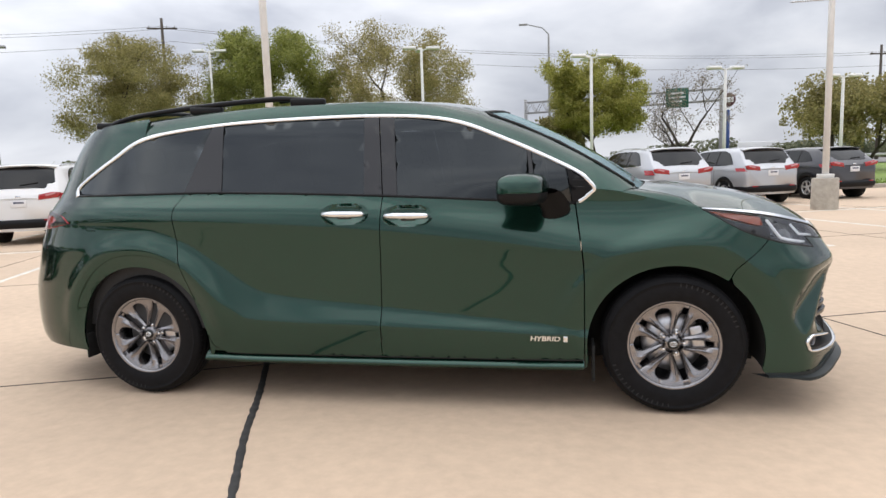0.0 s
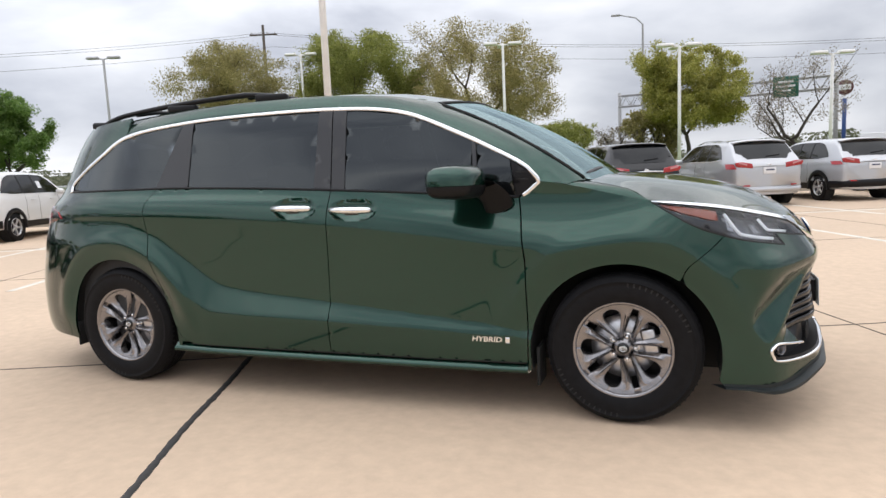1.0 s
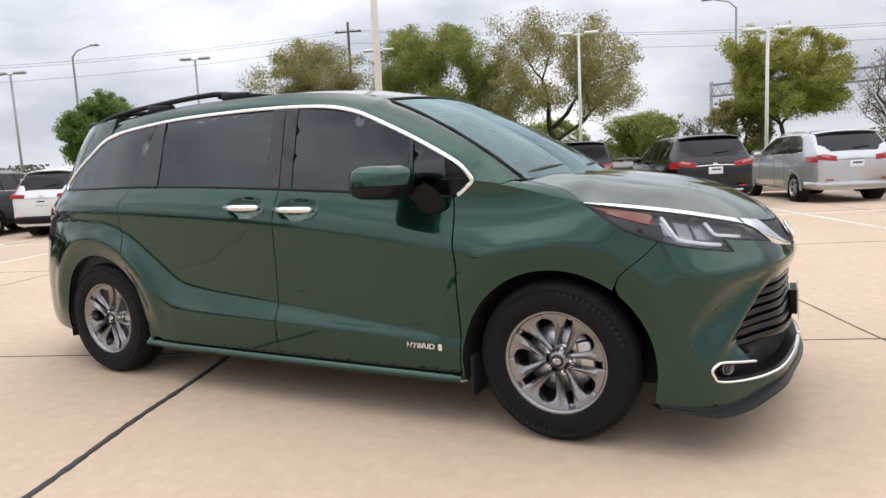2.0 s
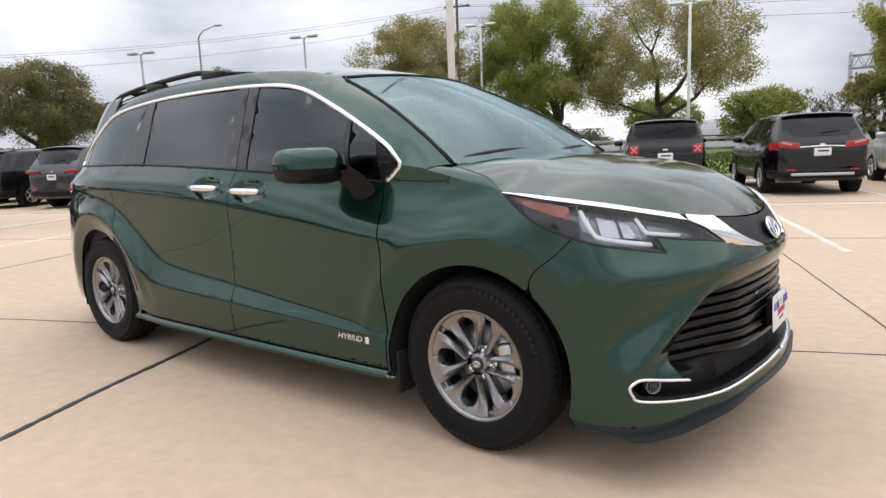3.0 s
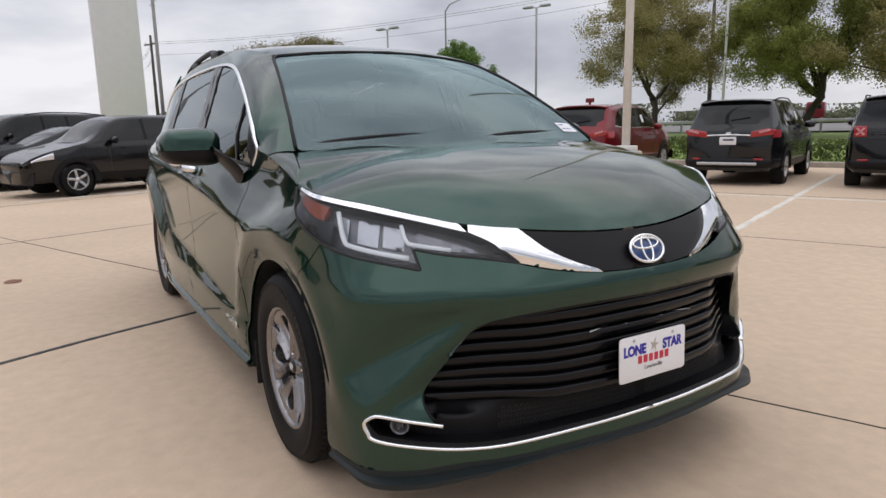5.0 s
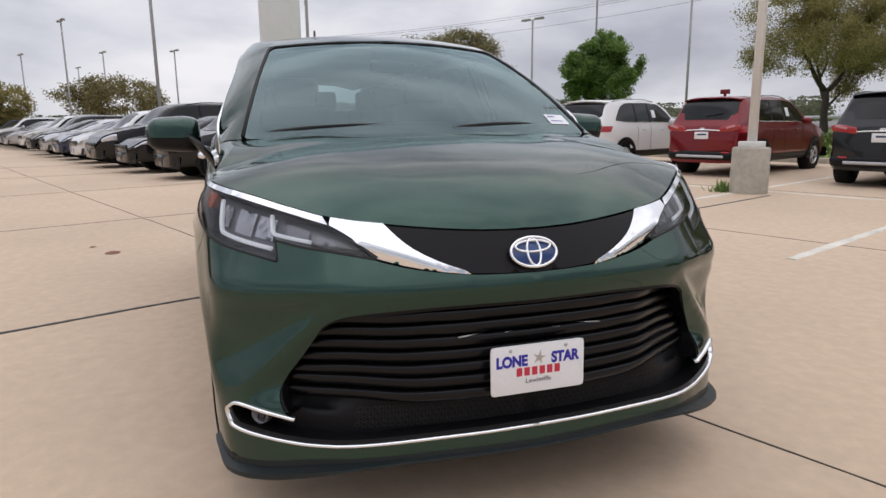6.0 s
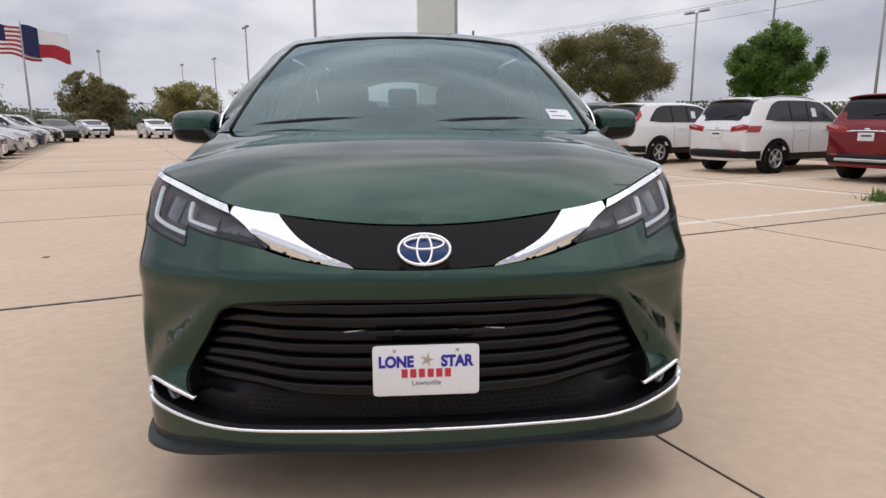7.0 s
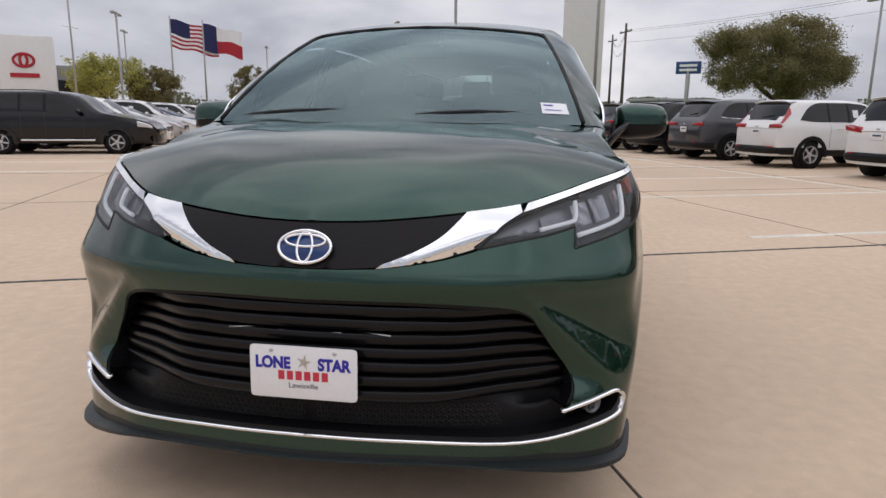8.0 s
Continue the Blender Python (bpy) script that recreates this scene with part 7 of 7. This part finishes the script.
# ---- trees and hedges ----
def build_tree(name, label, at, high, spread, trunk, mat, seed, leaves=9000, bare=0.0, low=0.28, leaf=0.085, group="trees by the verge"):
    """A tapered trunk that forks into limbs, with clumps of small leaves round the twigs."""
    rnd = random.Random(seed)
    tree = thing(name, label, "tree", group, at=pose(*at, 0))
    bm = bmesh.new()
    tips = []

    def limb(p, way, length, r, depth):
        pts, rs = [p], [r]
        n = 4
        for k in range(n):
            way = (way + Vector((rnd.uniform(-1, 1), rnd.uniform(-1, 1), rnd.uniform(-0.25, 0.5))) * 0.20).normalized()
            p = p + way * length / n
            pts.append(p)
            rs.append(r * (1 - 0.5 * (k + 1) / n))
        tube(bm, pts, rs, 6 if depth < 2 else 4)
        if depth >= 2:
            tips.extend(pts[1:])
        if depth < 3:
            for k in range(4 if depth == 0 else 3):
                w = rnd.uniform(0, math.tau)
                out = Vector((math.cos(w), math.sin(w), rnd.uniform(0.15, 0.9))).normalized()
                start = pts[-1] if k < 2 else pts[rnd.randint(2, 4)]
                limb(start, (way * 0.45 + out).normalized(), length * rnd.uniform(0.58, 0.80), rs[-1] * 0.8, depth + 1)
    limb(Vector((0, 0, -0.05)), Vector((0, 0, 1)), high * low, trunk, 0)
    top = max(p.z for p in tips)
    wide = sorted(math.hypot(p.x, p.y) for p in tips)[int(len(tips) * 0.93)]
    fz, fx = (high - 0.3 - high * low) / max(top - high * low, 0.1), spread / wide

    def fit(p):
        t = min(max((p.z - high * low * 0.5) / (high * low * 0.5), 0), 1)
        z = p.z if p.z < high * low else high * low + (p.z - high * low) * fz
        return Vector((p.x * (1 + (fx - 1) * t), p.y * (1 + (fx - 1) * t), z))
    for v in bm.verts:
        v.co = fit(v.co)
    part("trunk", bm, bark, tree)
    tips = [fit(p) for p in tips]
    # clumps round the twigs and through the crown, with gaps
    floor_z = high * low * 0.72
    cz, rz = (floor_z + high) / 2, (high - floor_z) / 2
    clumps = rnd.sample(tips, min(len(tips), 150))
    while len(clumps) < 150 + int(330 * (1 - bare)):
        p = Vector((rnd.uniform(-1, 1), rnd.uniform(-1, 1), rnd.uniform(-1, 1)))
        if 0.35 < p.length < 1.0 and p.z > -0.9 + 0.5 * (1 - p.x * p.x - p.y * p.y):
            q = Vector((p.x * spread, p.y * spread, cz + p.z * rz))
            if noise.noise(q * 0.55 + Vector((seed, seed, 0))) > -0.02:
                clumps.append(q)
    leaves = int(leaves * 1.5)
    gen = np.random.RandomState(seed)
    centre = np.array([tuple(c) for c in clumps])
    wide = spread * gen.uniform(0.045, 0.095, len(clumps))
    pick = gen.randint(0, len(clumps), leaves)
    at_leaf = centre[pick] + np.clip(gen.normal(size=(leaves, 3)), -1.9, 1.9) * (1, 1, 0.75) * wide[pick][:, None]
    a = gen.normal(size=(leaves, 3))
    a /= np.linalg.norm(a, axis=1)[:, None]
    b = np.cross(a, gen.normal(size=(leaves, 3)))
    b /= np.linalg.norm(b, axis=1)[:, None]
    size = (leaf * gen.uniform(0.6, 1.4, leaves))[:, None]
    verts = np.stack([at_leaf - a * size, at_leaf + b * size * 0.6, at_leaf + a * size, at_leaf - b * size * 0.6], 1).reshape(-1, 3)
    faces = np.arange(leaves * 4).reshape(-1, 4)
    data = bpy.data.meshes.new("crown")
    data.from_pydata(verts.tolist(), [], faces.tolist())
    data.materials.append(mat)
    crown = new("crown", data)
    crown.parent = tree
    tagged(crown, kind="stuff")
    return tree


build_tree("tree", "wide tree with thin olive spring leaves by the verge", (-24.3, 28.9), 9.2, 4.4, 0.24, leaf_olive, 1, 72000, 0.35, 0.30, 0.048)
build_tree("tree", "broad tree with fresh green leaves by the verge", (-17.6, 32.1), 9.7, 4.1, 0.26, leaf_fresh, 2, 92000, 0.1, 0.26, 0.050)
build_tree("tree", "spreading tree with sparse yellowish leaves and dark limbs", (-10.6, 33.2), 9.6, 4.6, 0.26, leaf_yellow, 3, 52000, 0.4, 0.34, 0.048)
build_tree("tree", "rounded tree with yellow-green leaves near the highway", (1.0, 40.6), 8.4, 3.1, 0.2, leaf_lime, 4, 52000, 0.15, 0.34, 0.060)
build_tree("tree", "small dense bright green tree behind the rows", (-35.1, 21.9), 6.6, 2.3, 0.18, leaf_green, 5, 52000, 0.0, 0.32, 0.060)
build_tree("tree", "broad dark olive tree behind parked cars", (-58.0, 19.8), 9.3, 5.5, 0.3, leaf_dark, 6, 78000, 0.05, 0.3, 0.068)
build_tree("tree", "nearly bare tree beyond the highway", (9.3, 53.7), 8.9, 3.8, 0.2, leaf_bare, 7, 4000, 0.6, 0.28, 0.06)
build_tree("tree", "thin olive tree beside the highway", (14.1, 37.9), 5.9, 2.7, 0.16, leaf_olive, 8, 8550)
build_tree("tree", "thin olive tree beside the highway", (17.0, 40.1), 6.2, 2.6, 0.16, leaf_olive, 9, 8550)
build_tree("tree", "pale green tree beside the showroom", (-50.4, -36.5), 6.2, 3.2, 0.2, leaf_lime, 10, 9500, group="trees beside the showroom")
build_tree("tree", "dark evergreen tree near the showroom", (-52.6, -33.9), 5.1, 2.2, 0.2, leaf_dark, 11, 9500, group="trees beside the showroom")
build_tree("tree", "dark evergreen tree at the end of the aisle", (-58.5, -27.4), 5.6, 2.1, 0.2, leaf_dark, 12, 9500, group="trees beside the showroom")
build_tree("tree", "dark evergreen tree at the end of the aisle", (-57.5, -25.0), 4.4, 1.9, 0.2, leaf_dark, 13, 9500, group="trees beside the showroom")
build_tree("tree", "olive tree at the end of the aisle", (-55.7, -17.5), 4.4, 2.8, 0.2, leaf_olive, 14, 11400, group="trees beside the showroom")
build_tree("tree", "olive tree behind the parked rows", (-60.6, -9.9), 5.2, 4.0, 0.2, leaf_dark, 15, 11400, group="trees beside the showroom")

SHRUBS = "low trees along the highway"
build_tree("tree", "low rounded green tree beyond the verge", (-13.5, 40.5), 4.2, 2.3, 0.14, leaf_fresh, 16, 12000, 0.0, 0.16, 0.07, SHRUBS)
build_tree("tree", "low rounded green tree beyond the verge", (-7.6, 41.4), 4.2, 2.5, 0.14, leaf_fresh, 17, 13000, 0.0, 0.16, 0.07, SHRUBS)
build_tree("tree", "low brownish half-bare tree beyond the verge", (-3.2, 41.6), 3.9, 1.8, 0.12, leaf_bare, 18, 2500, 0.5, 0.2, 0.06, SHRUBS)
build_tree("tree", "low olive tree beyond the verge", (-1.7, 41.5), 4.6, 2.0, 0.14, leaf_olive, 19, 10000, 0.0, 0.16, 0.07, SHRUBS)

def build_hedge(u1, u2, v):
    rnd = random.Random(int(u1 * 10))
    verts, faces = [], []
    for k in range(int((u2 - u1) * 420)):
        u, w, h = rnd.uniform(u1, u2), rnd.uniform(-0.42, 0.42), rnd.random() ** 0.6 * 0.62
        p = lot(u, v + w, 0.12 + h + 0.05 * math.sin(u * 2.3))
        a = Vector((rnd.uniform(-1, 1), rnd.uniform(-1, 1), rnd.uniform(-1, 1))).normalized()
        b = a.orthogonal().normalized()
        i = len(verts)
        verts += [p - a * 0.06, p + b * 0.035, p + a * 0.06, p - b * 0.035]
        faces.append((i, i + 1, i + 2, i + 3))
    data = bpy.data.meshes.new("hedge")
    data.from_pydata(verts, [], faces)
    data.materials.append(leaf_hedge)
    ob = new("hedge", data)
    tagged(ob, "low clipped dark green hedge along the kerb", "hedge", kind="stuff")


for u1, u2 in ((-30, -18), (-17.4, -6), (-5.4, 6.5)):
    build_hedge(u1, u2, 18.3)


def build_far_woods():
    """The uneven line of woods on the horizon."""
    rnd = random.Random(21)
    verts, faces = [], []
    for k in range(340):
        w = radians(rnd.uniform(20, 240))
        d = rnd.uniform(95, 150)
        c, r = Vector((d * math.cos(w), d * math.sin(w), 0)), rnd.uniform(2.0, 4.2)
        h = rnd.uniform(2.4, 5.2)
        for j in range(640):
            a = Vector([max(-1.35, min(1.35, rnd.gauss(0, 0.9))) for _ in range(3)])
            p = c + Vector((a.x * r * 0.55, a.y * r * 0.55, h * 0.42 + a.z * h * 0.26))
            a = (a.normalized() + Vector((rnd.uniform(-1, 1), rnd.uniform(-1, 1), rnd.uniform(-1, 1))) * 0.7).normalized()
            if p.z < -0.2:
                continue
            b = a.orthogonal().normalized() * rnd.uniform(0.14, 0.27)
            e = a.cross(b)
            i = len(verts)
            verts += [p - b, p + e, p + b, p - e]
            faces.append((i, i + 1, i + 2, i + 3))
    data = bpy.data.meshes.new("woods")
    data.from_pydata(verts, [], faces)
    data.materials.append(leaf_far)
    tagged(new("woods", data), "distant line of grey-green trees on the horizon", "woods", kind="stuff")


build_far_woods()


# ---- along the highway ----
def build_rail():
    rail = thing("guard_rail", "galvanised guard rail beside the highway", "guard rail")
    bm = bmesh.new()
    loft(bm, [[lot(u, 41.6 + d, z) for d, z in ((0, 1.08), (-0.05, 1.13), (0, 1.18), (-0.05, 1.23), (0, 1.28))] for u in range(-120, 61, 4)])
    part("beam", bm, steel, rail)
    for u in range(-120, 61, 4):
        bm = bmesh.new()
        p = lot(u, 41.7)
        block(bm, (0.12, 0.12, 1.0), pose(p.x, p.y, 0.85, 0, 0, 22))
        part("post", bm, post_grey, rail, smooth=False)


def build_truck(name, label, u, v, size, cab, box_mat):
    """A lorry or van passing far off."""
    lorry = thing(name, label, "truck", "vehicles on the highway", at=lot_pose(u, v, 0.62, -90))
    L, W, H = size
    bm = bmesh.new()
    block(bm, (W, L, H), pose(0, 0, 0.9 + H / 2), 0.08)
    part("cargo_box", bm, box_mat, lorry)
    if cab:
        bm = bmesh.new()
        block(bm, (W * 0.95, 2.2, 2.3), pose(0, L / 2 + 1.4, 1.75), 0.25)
        part("cab", bm, cab, lorry)
        bm = bmesh.new()
        block(bm, (W * 0.97, 1.0, 0.7), pose(0, L / 2 + 1.7, 2.3), 0.1)
        part("cab_window", bm, car_glass, lorry)
    for y in (-L * 0.35, L * 0.25, L / 2 + (1.4 if cab else -0.6)):
        for s in (-1, 1):
            bm = bmesh.new()
            lathe(bm, [(0.0, 0.14), (0.3, 0.15), (0.48, 0.12), (0.5, 0.0), (0.48, -0.12)], 18, Matrix.Translation((s * (W / 2 - 0.2), y, 0.5)) @ pose(0, 0, 0, 0, 90 * s, 0))
            part("wheel", bm, rubber, lorry)


build_rail()
build_truck("truck", "white box truck on the highway", 12.0, 98, (6.0, 2.4, 2.2), car_white, car_white)
build_truck("van", "white panel van on the highway", 28.0, 98, (4.4, 2.0, 1.4), None, car_white)
build_truck("truck", "red and grey flatbed truck on the highway", -18.0, 100, (9.0, 2.4, 0.9), car_redpaint, post_grey)
build_truck("truck", "white box truck with long trailer on the highway", 72.0, 100, (10.0, 2.5, 2.4), car_white, car_white)
build_truck("van", "silver van on the highway", -44.0, 98, (4.4, 1.9, 1.2), None, car_silver)


def build_far_block(label, at, size, turn, mat):
    house = thing("building", label, "building", "far buildings", at=pose(*at, 0, 0, 0, turn))
    bm = bmesh.new()
    block(bm, size, pose(0, 0, size[2] / 2), 0.05)
    part("wall", bm, mat, house)
    bm = bmesh.new()
    block(bm, (size[0] + 0.4, size[1] + 0.4, 0.3), pose(0, 0, size[2] + 0.15), 0.03)
    part("roof_edge", bm, post_grey, house)
    for k in range(int(size[0] / 3)):
        bm = bmesh.new()
        block(bm, (1.6, 0.1, 1.3), pose(-size[0] / 2 + 1.8 + 3 * k, -size[1] / 2 - 0.02, 1.9), 0.02)
        part("window", bm, car_glass, house)


build_far_block("white low building beyond the highway", (-7.3, 90.0), (5.0, 5.0, 3.6), 5, pylon_white)
build_far_block("grey flat-roofed building far behind the cars", (-88.0, 17.0), (8, 8, 3.2), -70, wall_grey)

# weeds at a footing
bm = bmesh.new()
rnd = random.Random(3)
for k in range(160):
    w, r = rnd.uniform(0, math.tau), rnd.gauss(0, 0.12)
    p = Vector((-6.5 + r * math.cos(w), 7.15 + r * math.sin(w), 0.0))
    d = Vector((math.cos(w * 3), math.sin(w * 3), 0)) * 0.012
    bm.faces.new([bm.verts.new(p - d), bm.verts.new(p + d), bm.verts.new(p + Vector((rnd.gauss(0, 0.07), rnd.gauss(0, 0.07), rnd.uniform(0.08, 0.24))))])
tagged(part("weeds", bm, leaf_green, smooth=False), "green weeds growing at a concrete footing", "weeds", kind="stuff")

# a few reddish-brown stains on the concrete
for x, y, r, seed in ((-4.34, -2.0, 0.07, 1), (-4.75, -2.25, 0.03, 2), (-3.4, -3.3, 0.03, 3)):
    bm = bmesh.new()
    ring = [bm.verts.new((x + r * (1 + 0.5 * noise.noise(Vector((math.cos(k * math.tau / 18) * 1.5, math.sin(k * math.tau / 18) * 1.5, seed)))) * math.cos(k * math.tau / 18) * 1.3, y + r * (1 + 0.5 * noise.noise(Vector((math.cos(k * math.tau / 18) * 1.5, math.sin(k * math.tau / 18) * 1.5, seed)))) * math.sin(k * math.tau / 18), 0.004)) for k in range(18)]
    bm.faces.new(ring)
    tagged(part("stain", bm, rust_stain, smooth=False), "small reddish-brown stain on the concrete", "stain", "stains on the concrete")
